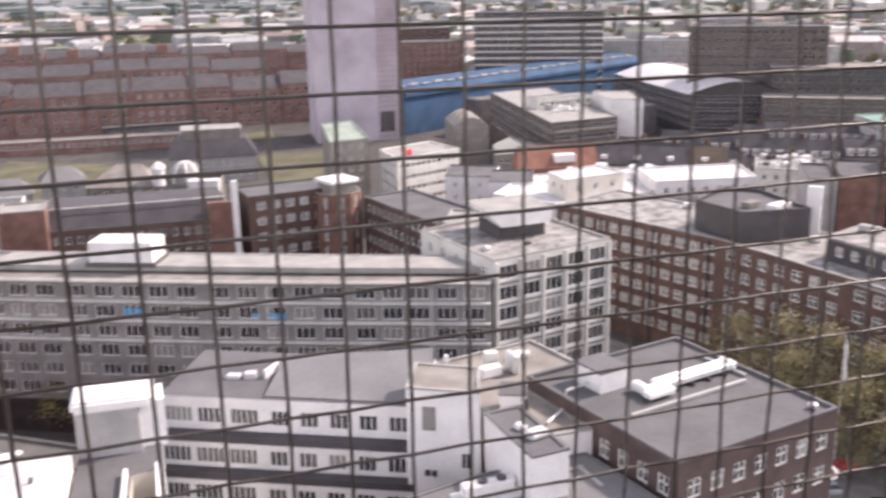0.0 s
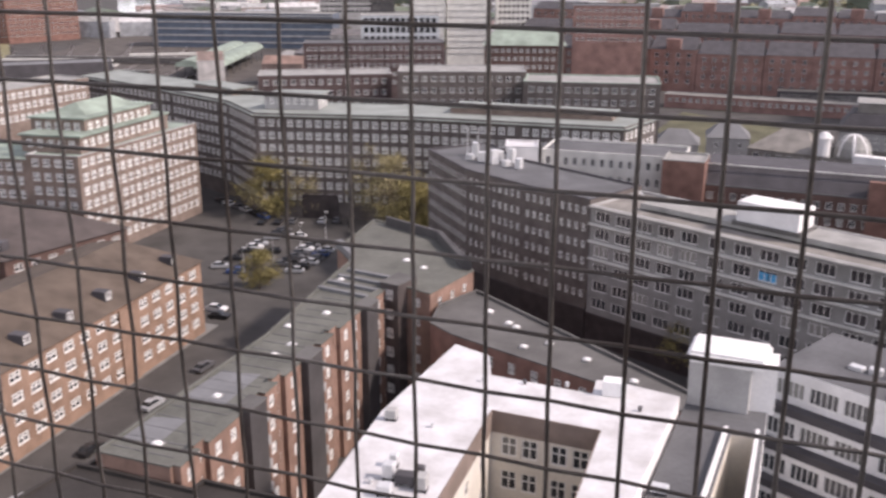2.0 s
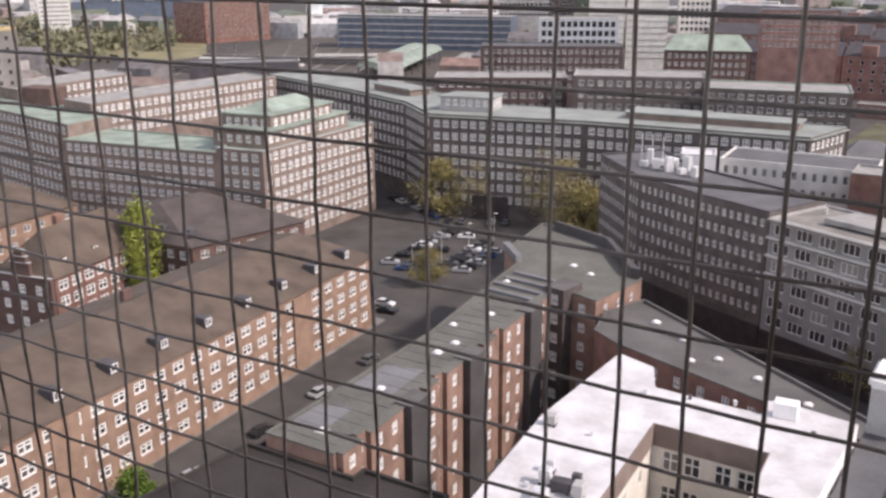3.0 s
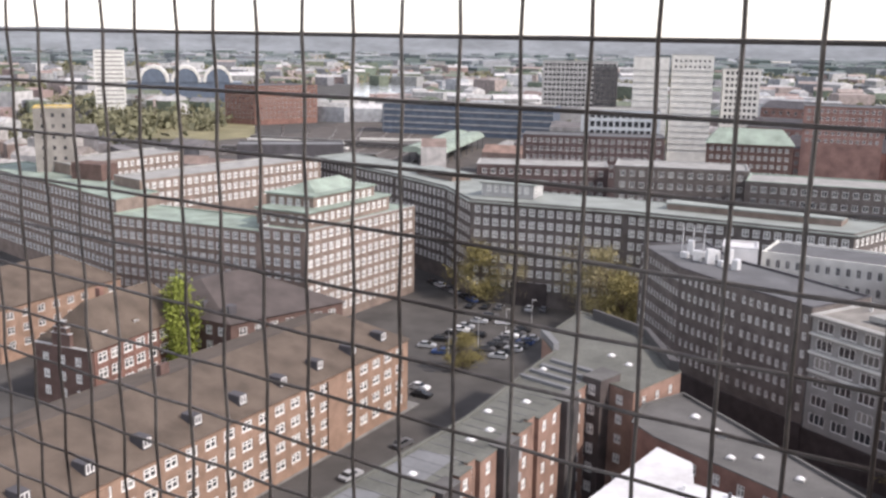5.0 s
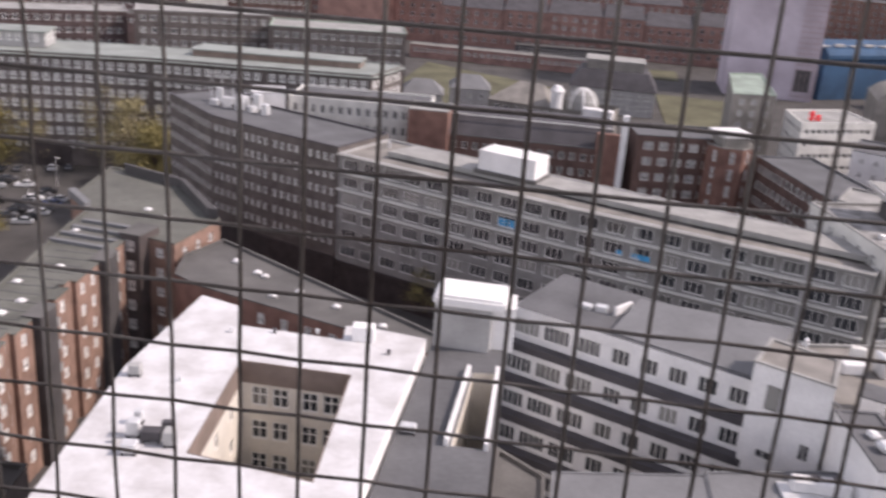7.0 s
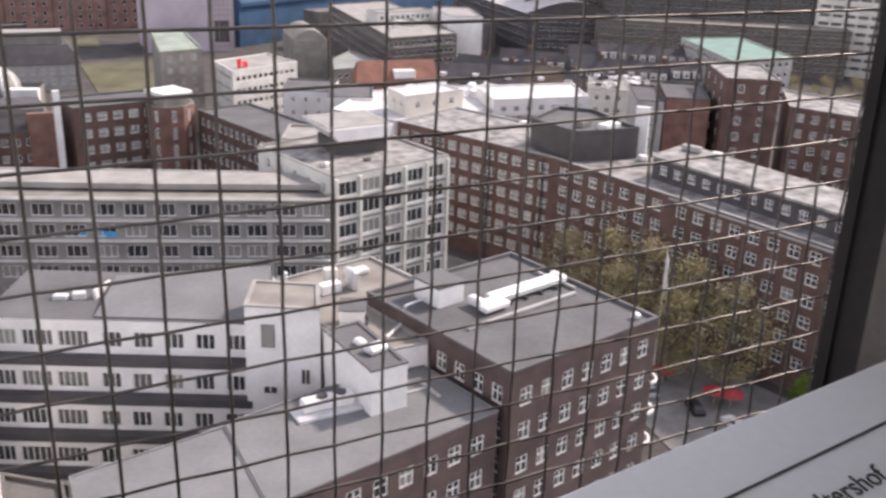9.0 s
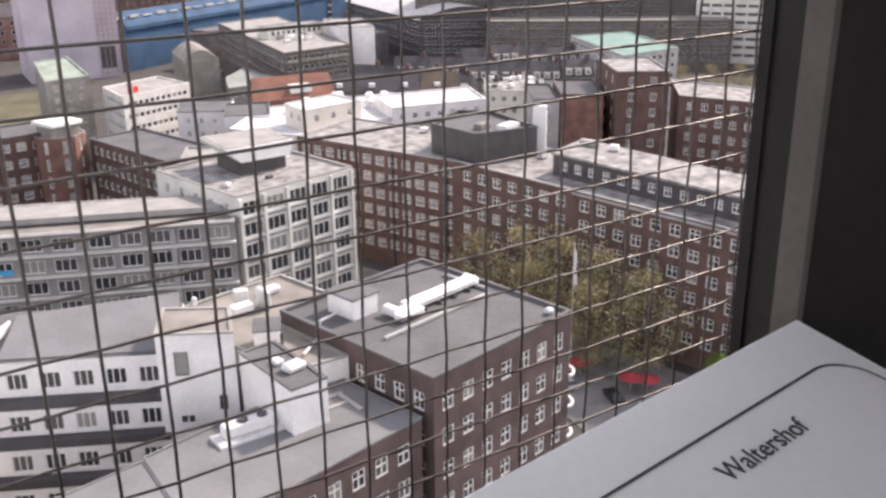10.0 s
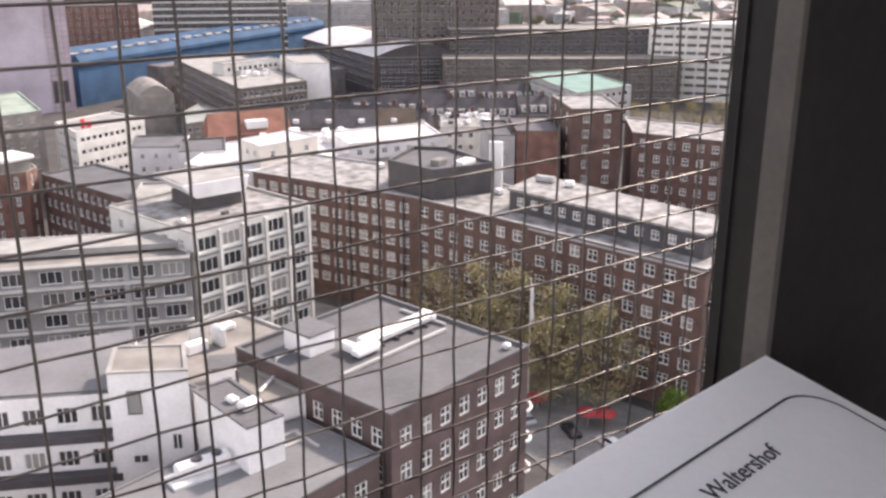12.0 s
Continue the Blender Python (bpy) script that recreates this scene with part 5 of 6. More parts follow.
for k in range(5):
    block(ob, "standard", 104 + 2.0 * k, 418.35 - 0.165 * k, 0, 0.22, 0.22, 77.5, SCAFFOLD, 0, 0)
block(ob, "dark_opening", 107, 418.15, 4, 6.4, 0.3, 9, DARK_BOX, -5, 0)
ob = thing("wrapped_hall", "long building under blue scaffold netting", "building", (200, 480, 0))
bm = bmesh.new()
a, b = Vector((117, 426)), Vector((292, 528))
u = (b - a).normalized()
n = Vector((-u.y, u.x))
prof = [(0, 0), (0, 16.5), (-1.2, 17.6), (-1.3, 19.2), (0.2, 21.2), (3, 22.6), (12, 23.4), (24, 22.4), (25, 0)]
ra = [bm.verts.new((*(a + n * o), z)) for o, z in prof]
rb = [bm.verts.new((*(b + n * o), z)) for o, z in prof]
for k in range(8):
    bm.faces.new((ra[k], rb[k], rb[k + 1], ra[k + 1]))
bm.faces.new(ra[::-1])
bm.faces.new(rb)
part("netting", bm, BLUE_WRAP, ob)
bm = bmesh.new()
for k in range(24):
    p = a.lerp(b, k / 24) + n * 2
    box(bm, -2.6, 2.6, -0.8, 0.8, 0, 0.5 + 0.5 * (k % 2), pose(p.x, p.y, 22.4, 0, 0, 32))
part("sheet_edge", bm, STONE_GREY, ob)
building("band_tower", "office tower with white floor bands", rect((192, 540), (257, 506), 30), 0, 50, DARK_BOX, GREY_ROOF, {0: spec(4.2, 3.9, 1.9, 13, 3.7, style="dark")})
ob = bpy.data.objects["band_tower"]
for k in range(13):
    ledge(ob, (192, 540), (257, 506), 49.4 - 3.7 * (k + 1), 0.8, 0.9, STONE_WHITE, "floor_band")
for px, qx, z, m in (((140, 556), (186, 546), 34, BRICK_RED), ((120, 590), (190, 580), 40, BRICK_BROWN), ((262, 560), (340, 520), 30, STONE_GREY)):
    building("brick_block", "large brick block in the distance", rect(px, qx, 24), 0, z, m, GREY_ROOF, {0: spec(4, 1.8, 2.0, 8, 3.7, style="plain")})

# ---- brick warehouse rows ----
rng = random.Random(3)
for y, x, x1, lo, hi, rise in ((494, -150.0, 100, 17.5, 20.5, 5.5), (546, -160.0, 70, 23, 26, 5.0), (606, -170.0, 110, 27, 32, 4.0)):
    while x < x1:
        w = rng.uniform(20, 34)
        zt = rng.uniform(lo, hi)
        pl = rect((x, y), (x + w - 0.4, y), 26)
        ob = building("brick_warehouse", "tall red brick warehouse with a dark gabled roof", pl, 0, zt, BRICK_HAZED, SLATE, {0: spec(4.2, 1.7, 2.2, 4, 4.2, style="plain")})
        hip_roof(ob, [pl[3], pl[0], pl[1], pl[2]], zt, zt + rise, 0.0, SLATE, 1.0)
        if rng.random() < 0.5:
            block(ob, "gable", x + w * 0.5, y + 1.2, zt - 0.3, 7, 3, 5.5, BRICK_HAZED, 0, 0.3, "brick dormer gable")
        x += w
GRASS = mat("olive_rough_grass", (0.115, 0.11, 0.068), 0.95, 0.35, 0.08, 1.2)
for pts in (((-60, 330), (2, 318), (4, 395), (-52, 430)), ((44, 322), (72, 330), (76, 400), (46, 402)), ((-40, 440), (60, 442), (62, 468), (-42, 468))):
    bm = bmesh.new()
    prism(bm, pts, 0, 0.3)
    tagged(part("lawn", bm, GRASS), "rough olive-green bank between the buildings", "ground", kind="structure")
building("harbour_shed", "long low shed with a dark roof", rect((-15, 474), (34, 478), 8), 0, 5.5, SLATE, DARK_ROOF, {0: spec(2.6, 1.6, 1.8, 1, 3.5, style="plain")})
building("harbour_shed", "long low shed with a pale roof edge", rect((-62, 442), (38, 436), 9), 0, 6, BRICK_HAZED, GRAVEL, {0: spec(3, 1.6, 1.8, 1, 3.5, style="plain")}, rim=STONE_ROOF)
MH = [(10, 354), (40.5, 352), (42, 374), (11, 377)]
ob = building("old_house", "large house with a dark mansard roof and a pale top storey", MH, 0, 9, STONE_GREY, SLATE, {0: spec(3, 1.4, 1.9, 2, 3.6, style="casement"), 1: spec(3, 1.4, 1.9, 2, 3.6, style="casement")})
bm = bmesh.new()
lo = [bm.verts.new((*p, 9.1)) for p in inset(MH, -0.5)]
hi = [bm.verts.new((*p, 15)) for p in inset(MH, 3.2)]
for i in range(4):
    bm.faces.new((lo[i], lo[(i + 1) % 4], hi[(i + 1) % 4], hi[i]))
bm.faces.new(hi)
part("mansard_roof", bm, SLATE, ob, "steep dark mansard roof")
bm = bmesh.new()
prism(bm, inset(MH, 5), 15, 18.2)
part("top_storey", bm, GRAVEL, ob, "pale set-back top storey")
bm = bmesh.new()
prism(bm, inset(MH, 4.6), 18.2, 18.6, bottom=True)
part("top_roof", bm, STONE_ROOF, ob)
for hx, hy, hr in ((-44, 300, 8), (-30, 316, -12)):
    pl = rect((hx, hy), (hx + 13, hy + 1.5), 12)
    ob = building("house", "small house with a grey hip roof", pl, 0, 11, STONE_GREY, MID_ROOF, {0: spec(3, 1.2, 1.6, 3, 3.3, style="casement")})
    hip_roof(ob, [pl[3], pl[0], pl[1], pl[2]], 11.1, 15, 0.4, MID_ROOF, 4)
ob = thing("domed_hall", "pale hall with a tent roof, white lantern turret and glazed dome", "hall", (4, 293, 0))
DH = [(-16, 293.5), (20, 284), (24, 300), (-12, 309)]
bm, fd = bmesh.new(), []
for i in range(4):
    facade(bm, DH[i], DH[(i + 1) % 4], 0, 13, spec(3, 1.8, 2.4, 3, 3.8, style="casement") if i == 0 else None, fd)
part("body", bm, GRAVEL, ob)
set_windows(ob, fd)
bm = bmesh.new()
lo = [bm.verts.new((*p, 13)) for p in ((-16.6, 293.4), (3, 288), (5, 305), (-12.4, 309.6))]
top = [bm.verts.new((-7, 300.5, 18.2)), bm.verts.new((0, 298.4, 18.2))]
for q in ((lo[0], lo[1], top[1], top[0]), (lo[1], lo[2], top[1]), (lo[2], lo[3], top[0], top[1]), (lo[3], lo[0], top[0])):
    bm.faces.new(q)
part("tent_roof", bm, GRAVEL, ob, "pale tent-shaped roof")
bm = bmesh.new()
bmesh.ops.create_cone(bm, cap_ends=True, segments=12, radius1=2.0, radius2=1.8, depth=18, matrix=Matrix.Translation((4.6, 290, 9)))
bmesh.ops.create_cone(bm, cap_ends=True, segments=12, radius1=2.3, radius2=0.9, depth=1.6, matrix=Matrix.Translation((4.6, 290, 18.8)))
part("turret", bm, WHITE_WALL, ob, "white round lantern turret")
bm = bmesh.new()
bmesh.ops.create_uvsphere(bm, u_segments=16, v_segments=8, radius=5.2, matrix=Matrix.Translation((12.5, 293.5, 13)) @ Matrix.Diagonal((1, 1, 1.15, 1)))
part("dome", bm, STONE_ROOF, ob, "pale glazed dome")
for k in range(8):
    bm = bmesh.new()
    pr = [(math.cos(math.pi * j / 12) * 5.3, math.sin(math.pi * j / 12) * 6.05) for j in range(7)]
    m = pose(12.5, 293.5, 13, 0, 0, 45 * k)
    ra = [bm.verts.new(m @ Vector((r, -0.3, z))) for r, z in pr]
    rb = [bm.verts.new(m @ Vector((r, 0.3, z))) for r, z in pr]
    for j in range(6):
        bm.faces.new((ra[j], rb[j], rb[j + 1], ra[j + 1]))
    part("dome_rib", bm, WHITE_WALL, ob)
block(ob, "porch", 17, 284.8, 0, 9, 3, 14.6, WHITE_WALL, -15, 0.2)

# ---- beyond the dark office ----
SF = spec(2.6, 1.5, 1.7, 5, 3.4, style="casement")
building("courtyard_office", "dark office ring with pale roof", rect((-158, 256), (-122, 275), 14), 0, 32, BRICK_VIOLET, STONE_ROOF, {0: SF}, rim=STONE_GREY)
building("courtyard_office", "dark office ring with banded windows", rect((-116, 266), (-80, 279), 16), 0, 34, BRICK_TAUPE, STONE_ROOF, {0: SF}, rim=STONE_GREY)
building("courtyard_office", "dark office ring with copper roof edge", rect((-78, 269), (-40, 277), 18), 0, 32.5, BRICK_TAUPE, STONE_ROOF, {0: SF}, rim=COPPER)
building("white_tower", "white office tower with closely set bands", rect((-217, 516), (-199, 523.5), 22), 0, 61.5, STONE_WHITE, STONE_ROOF, {})
building("white_tower", "white office tower with a dark top row", rect((-199, 527.5), (-178, 536), 22), 0, 63, STONE_WHITE, STONE_ROOF, {0: spec(2.4, 1.3, 1.4, 2, 3.3, style="dark", top=1.5)})
for nm in ("white_tower", "white_tower.001"):
    ob = bpy.data.objects[nm]
    a, b = ((-217, 516), (-199, 523.5)) if nm == "white_tower" else ((-199, 527.5), (-178, 536))
    for k in range(14):
        ledge(ob, a, b, 10 + k * 3.4, 0.25, 0.5, STONE_GREY, "floor_band")
building("grid_office", "pale office with a dense grid of windows", rect((-177, 551), (-158, 558), 22), 0, 55.5, STONE_WHITE, STONE_ROOF, {0: spec(2.6, 1.8, 2.0, 10, 3.5, style="dark")})
building("blue_office", "distant blue-grey glass office", rect((-338, 636), (-289, 659), 24), 0, 55, STONE_GREY, STONE_ROOF, {0: spec(3, 2.4, 2.0, 9, 3.6, style="dark")})
building("dark_glass_block", "distant block with dark glazing", rect((-271, 580), (-257, 586), 18), 0, 53.5, DARK_BOX, GREY_ROOF, {0: spec(3, 2.4, 2.4, 9, 3.6, style="dark")})
BG = mat("blue_grey_glass_front", (0.1, 0.125, 0.165), 0.35, 0.2, 0.3, 2.0, spec=0.5)
ob = building("glass_office", "long blue-grey glass office with floor bands", rect((-443, 583), (-317, 615), 22), 0, 24, BG, STONE_ROOF, {})
for k in range(5):
    ledge(ob, (-443, 583), (-317, 615), 3.5 + k * 4.6, 0.4, 0.9, STONE_GREY, "floor_band")
ob = thing("station_canopy", "green glass barrel roof over the station platforms", "canopy", (-338, 500, 0))
for k in range(2):
    bm = bmesh.new()
    pr = [(7 * math.cos(math.pi * j / 8), 3.5 * math.sin(math.pi * j / 8)) for j in range(9)]
    m = pose(-319 + 15 * k, 446 - 4 * k, 6.5, 0, 0, 19)
    fa = [bm.verts.new(m @ Vector((x, 0, z))) for x, z in pr]
    fb = [bm.verts.new(m @ Vector((x, 112, z))) for x, z in pr]
    for j in range(8):
        bm.faces.new((fa[j], fa[j + 1], fb[j + 1], fb[j]))
    bm.faces.new(fa[::-1])
    bm.faces.new(fb)
    part("vault", bm, COPPER, ob)
    for j in range(8):
        for sx in (-6.5, 6.5):
            bm = bmesh.new()
            box(bm, sx - 0.3, sx + 0.3, 2 + 15 * j, 2.6 + 15 * j, -6.5, 0.6, m)
            part("column", bm, GREY_ROOF, ob)
for px, qx in (((-455, 452), (-392, 472)), ((-440, 430), (-372, 452)), ((-400, 500), (-350, 530))):
    building("platform_roof", "long pale roof over a railway platform", rect(px, qx, 5), 3.6, 4.6, STONE_WHITE, STONE_WHITE, {}, category="platform roof")
for px, qx in (((-470, 470), (-330, 505)), ((-440, 415), (-340, 440))):
    building("train", "grey and red passenger train on the tracks", rect(px, qx, 3), 0.3, 4.2, FRAME_GREY, STONE_ROOF, {0: spec(3, 2.2, 1.1, 1, 3, style="dark")}, category="train")
building("glass_vault_hall", "hall with a pale glass roof", rect((-216, 450), (-180, 466), 20), 0, 36, mat("pale_glass_roof", (0.45, 0.48, 0.5), 0.4, 0.15, 0.3), STONE_ROOF, {0: spec(3, 2.4, 3, 6, 4.5, style="dark")})
building("long_brick_office", "long dark red brick office with white windows", rect((-194, 350), (-142, 374), 16), 0, 32, BRICK_VIOLET, GREY_ROOF, {0: SF})
ob = building("copper_hip_house", "brick house with a green copper hip roof", rect((-133, 398), (-100, 408), 16), 0, 29, BRICK_BROWN, COPPER, {0: SF})
hip_roof(ob, [rect((-133, 398), (-100, 408), 16)[i] for i in (3, 0, 1, 2)], 29, 35, 0.6, COPPER, 5)
building("long_brick_office", "tall brick office at the harbour", rect((-112, 470), (-78, 478), 20), 0, 42, BRICK_HAZED, GREY_ROOF, {0: SF})
building("grey_tower", "grey tower house with a yellow top band", rect((-275, 181), (-268, 190), 12), 0, 47, GRAVEL, STONE_ROOF, {0: spec(2.4, 1.0, 1.3, 10, 3.4, style="dark")}, rim=mat("yellow_band", (0.6, 0.42, 0.1), 0.8, 0.15))
building("distant_tower", "distant white slab tower", rect((-722, 537), (-706, 556), 14), 0, 56, STONE_WHITE, STONE_ROOF, {0: spec(24, 23, 1.4, 13, 3.6, style="dark", margin=0.3)})
building("brick_block", "distant plain red brick block", [(-583, 556), (-555, 561), (-535, 613), (-572, 622)], 0, 31, BRICK_RED, SLATE, {0: spec(3.4, 1.8, 2.0, 7, 3.8, style="plain"), 1: spec(3.4, 1.8, 2.0, 7, 3.8, style="plain")})
# Plain dark block added in place of the railway viaduct.
building("station_hall", "long dark block standing for the railway viaduct", rect((-258, 251), (-229, 277), 14), 0, 31, SLATE, MID_ROOF, {}, rim=DARK_BOX)
ob = thing("arched_hall", "distant hall with white arches", "hall", (-750, 660, 0))
bm = bmesh.new()
prism(bm, rect((-784, 620), (-711, 702), 30), 0, 24)
part("body", bm, BG, ob)
for k in range(3):
    p = Vector((-778, 627)).lerp(Vector((-716, 696)), 0.17 + 0.33 * k)
    bm = bmesh.new()
    pr = [(14 * math.cos(math.pi * j / 10), 16 * math.sin(math.pi * j / 10)) for j in range(11)]
    m = pose(p.x, p.y, 24, 0, 0, 48)
    fa = [bm.verts.new(m @ Vector((x, -1, z))) for x, z in pr]
    fb = [bm.verts.new(m @ Vector((x, 24, z))) for x, z in pr]
    for j in range(10):
        bm.faces.new((fa[j], fa[j + 1], fb[j + 1], fb[j]))
    bm.faces.new(fa[::-1])
    part("glazing", bm, BG, ob)
    bm = bmesh.new()
    fa = [bm.verts.new(m @ Vector((x * 1.02, -1.6, z * 1.02))) for x, z in pr]
    fb = [bm.verts.new(m @ Vector((x * 0.84, -1.6, z * 0.84))) for x, z in pr]
    fc = [bm.verts.new(m @ Vector((x * 1.02, 24, z * 1.02 + 0.1))) for x, z in pr]
    for j in range(10):
        bm.faces.new((fa[j], fa[j + 1], fb[j + 1], fb[j]))
        bm.faces.new((fa[j + 1], fa[j], fc[j], fc[j + 1]))
    part("arch_rim", bm, STONE_WHITE, ob)

# ---- row houses with dark gables behind the clinker office ----
def gabled_house(x, y, rot, w, d, eave, rise, wall, roof, group):
    ob = thing("gabled_house", "old house with a steep dark roof and white dormers" if roof is SLATE else "old house with a steep red tiled roof", "house", (x, y, 0), group)
    m = pose(x, y, 0, 0, 0, rot)
    bm, fd = bmesh.new(), []
    c = [tuple((m @ Vector((a, b, 0))).xy) for a, b in ((-w / 2, -d / 2), (w / 2, -d / 2), (w / 2, d / 2), (-w / 2, d / 2))]
    for i in range(4):
        facade(bm, c[i], c[(i + 1) % 4], 0, eave, spec(2.6, 1.2, 1.7, 4, 3.4, style="muntin") if i in (0, 3) else None, fd)
    part("wall", bm, wall, ob)
    set_windows(ob, fd)
    bm = bmesh.new()
    v = [bm.verts.new(m @ Vector(p)) for p in ((-w / 2 - 0.2, -d / 2 - 0.4, eave), (w / 2 + 0.2, -d / 2 - 0.4, eave), (w / 2 + 0.2, d / 2 + 0.4, eave), (-w / 2 - 0.2, d / 2 + 0.4, eave), (-w / 2 - 0.2, 0, eave + rise), (w / 2 + 0.2, 0, eave + rise))]
    for q in ((0, 1, 5, 4), (2, 3, 4, 5), (3, 0, 4), (1, 2, 5), (3, 2, 1, 0)):
        bm.faces.new([v[i] for i in q])
    part("roof", bm, roof, ob)
    for k in range(3):
        px = (-0.32 + 0.32 * k) * w
        bm = bmesh.new()
        box(bm, px - 0.95, px + 0.95, -d / 2 + 0.2, -d / 8, eave + 0.3, eave + 2.3, m)
        part("dormer", bm, WHITE_WALL, ob, "white dormer")
        bm = bmesh.new()
        box(bm, px - 1.1, px + 1.1, -d / 2, -d / 8, eave + 2.3, eave + 2.5, m)
        part("dormer_roof", bm, STONE_ROOF, ob)
        q = m @ Vector((px, -d / 2 + 0.14, eave + 0.7))
        put("dormer_window", window_mesh(1.3, 1.3, "casement"), pose(q.x, q.y, q.z, 0, 0, 180 + rot), ob)
    bm = bmesh.new()
    box(bm, w * 0.3, w * 0.3 + 1.2, -0.5, 0.5, eave + rise - 1.2, eave + rise + 1.4, m)
    part("chimney", bm, BRICK_BROWN, ob)


rg = random.Random(14)
for (ax, ay), (bx, by), n in (((150, 282), (176, 250), 4), ((172, 292), (200, 270), 3), ((200, 292), (246, 266), 5), ((186, 268), (222, 246), 4), ((178, 246), (186, 238), 1)):
    for k in range(n):
        f = (k + 0.5) / n
        ln = math.hypot(bx - ax, by - ay) / n
        gabled_house(ax + (bx - ax) * f, ay + (by - ay) * f, math.degrees(math.atan2(by - ay, bx - ax)), ln - 0.5, rg.uniform(9, 11), rg.uniform(12, 14), rg.uniform(4.5, 6), rg.choice((STONE_WHITE, BRICK_BROWN, GRAVEL)), SLATE, "old houses behind the clinker office")

ob = building("market_building", "flat roof crowded with white units behind the clinker office", [(160, 222), (174, 212), (186, 228), (172, 239)], 0, 18, STONE_WHITE, STONE_ROOF, {0: spec(2.8, 1.4, 1.7, 4, 3.5, style="casement")})
for k in range(34):
    f, g = rg.uniform(0.08, 0.92), rg.uniform(0.08, 0.92)
    x, y = 160 + 14 * f + 12 * g, 222 - 10 * f + 17 * g
    block(ob, "roof_unit", x, y, 18, rg.uniform(0.7, 2.2), rg.uniform(0.7, 1.8), rg.uniform(0.5, 1.5), rg.choice((WHITE_WALL, METAL, WHITE_WALL, SLATE)), rg.uniform(-50, 50), 0.08)

# ---- far city, woods and water ----
bm = bmesh.new()
rg = random.Random(31)
ring = []
for k in range(121):
    az = radians(-66 + 132 * k / 120)
    h = 78 + 4 * math.sin(k * 0.21) + 2.5 * math.sin(k * 0.57 + 1) + rg.uniform(-2, 2)
    ring.append([bm.verts.new((r * math.sin(az), r * math.cos(az), z)) for r, z in ((4200, -2), (4600, h), (5600, h + 18), (5900, -2))])
for p, q in zip(ring, ring[1:]):
    for i in range(3):
        bm.faces.new((p[i + 1], p[i], q[i], q[i + 1]))
# Hills greyed towards blue: distance haze is put into their colour.
tagged(part("far_hills", bm, mat("hazed_wooded_hills", (0.2, 0.215, 0.225), 0.95, 0.25, 0.004, 0.03)), "low wooded hills on the horizon", "hills", kind="structure")

KEEP = [(o.location.x, o.location.y) for o in scene.objects if o.type == "EMPTY" and o.parent is None and o.location.z < 1]


def far_city(name, count, r0, r1, sizes, heights, colors, seed, gap):
    rg = random.Random(seed)
    bm = bmesh.new()
    done = 0
    while done < count:
        az = radians(rg.uniform(-64, 64))
        r = r0 * (r1 / r0) ** rg.random()
        x, y = r * math.sin(az), r * math.cos(az)
        sx, sy, h = rg.uniform(*sizes), rg.uniform(*sizes) * 0.6, rg.uniform(*heights) * rg.uniform(0.7, 1.2)
        done += 1
        if any((x - a) ** 2 + (y - b) ** 2 < (gap + sx * 0.5) ** 2 for a, b in KEEP):
            continue
        m = pose(x, y, 0, 0, 0, rg.choice((12, 12, -25, 40)) + rg.uniform(-6, 6))
        box(bm, -sx / 2, sx / 2, -sy / 2, sy / 2, 0, h, m)
        if rg.random() < 0.55:
            vs = [bm.verts.new(m @ Vector(c)) for c in ((-sx / 2, -sy / 2, h), (sx / 2, -sy / 2, h), (sx / 2, sy / 2, h), (-sx / 2, sy / 2, h), (-sx / 2, 0, h + 3.5), (sx / 2, 0, h + 3.5))]
            for q in ((0, 1, 5, 4), (2, 3, 4, 5), (3, 0, 4), (1, 2, 5)):
                bm.faces.new([vs[i] for i in q])
    tagged(part(name, bm, island_mat(name + "_colours", colors)), "distant roofs and blocks of the city", "buildings", kind="stuff")


CITY = [(0.24, 0.16, 0.13), (0.34, 0.32, 0.3), (0.16, 0.15, 0.15), (0.45, 0.43, 0.41), (0.22, 0.19, 0.17), (0.2, 0.15, 0.13), (0.14, 0.13, 0.13), (0.12, 0.11, 0.11), (0.3, 0.29, 0.27)]
KEEP += [(-660 + 32 * i, 400 + 32 * j) for i in range(12) for j in range(6)] + [(-620 - 30 * i, 620 + 50 * i + 30 * j) for i in range(9) for j in range(5)]
KEEP += [(-190 + 26 * i, 400 + 26 * j) for i in range(13) for j in range(8)]
KEEP += [(160 + 20 * i, 220 + 20 * j) for i in range(5) for j in range(4)]
far_city("far_roofs", 330, 440, 700, (12, 30), (9, 17), CITY, 21, 24)
# Distance haze put into the colours: greyed blocks, bluish skyline.
HAZE_MUTED = [(0.27, 0.2, 0.18), (0.33, 0.33, 0.32), (0.2, 0.2, 0.21), (0.42, 0.41, 0.4), (0.25, 0.25, 0.24), (0.3, 0.25, 0.23), (0.3, 0.31, 0.32), (0.5, 0.49, 0.48), (0.13, 0.16, 0.12), (0.12, 0.14, 0.1)]
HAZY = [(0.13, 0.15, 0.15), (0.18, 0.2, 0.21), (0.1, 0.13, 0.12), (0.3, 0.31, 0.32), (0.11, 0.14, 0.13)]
far_city("far_blocks", 1500, 700, 2200, (14, 46), (8, 18), HAZE_MUTED, 22, 22)
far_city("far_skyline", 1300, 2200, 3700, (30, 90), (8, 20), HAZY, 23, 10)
bm = bmesh.new()
bm.faces.new([bm.verts.new(c) for c in ((-561, 690, 0.15), (-540, 712, 0.15), (-680, 990, 0.15), (-640, 1250, 0.15), (-848, 1420, 0.15), (-1500, 1500, 0.15), (-1400, 1250, 0.15), (-922, 1140, 0.15))])
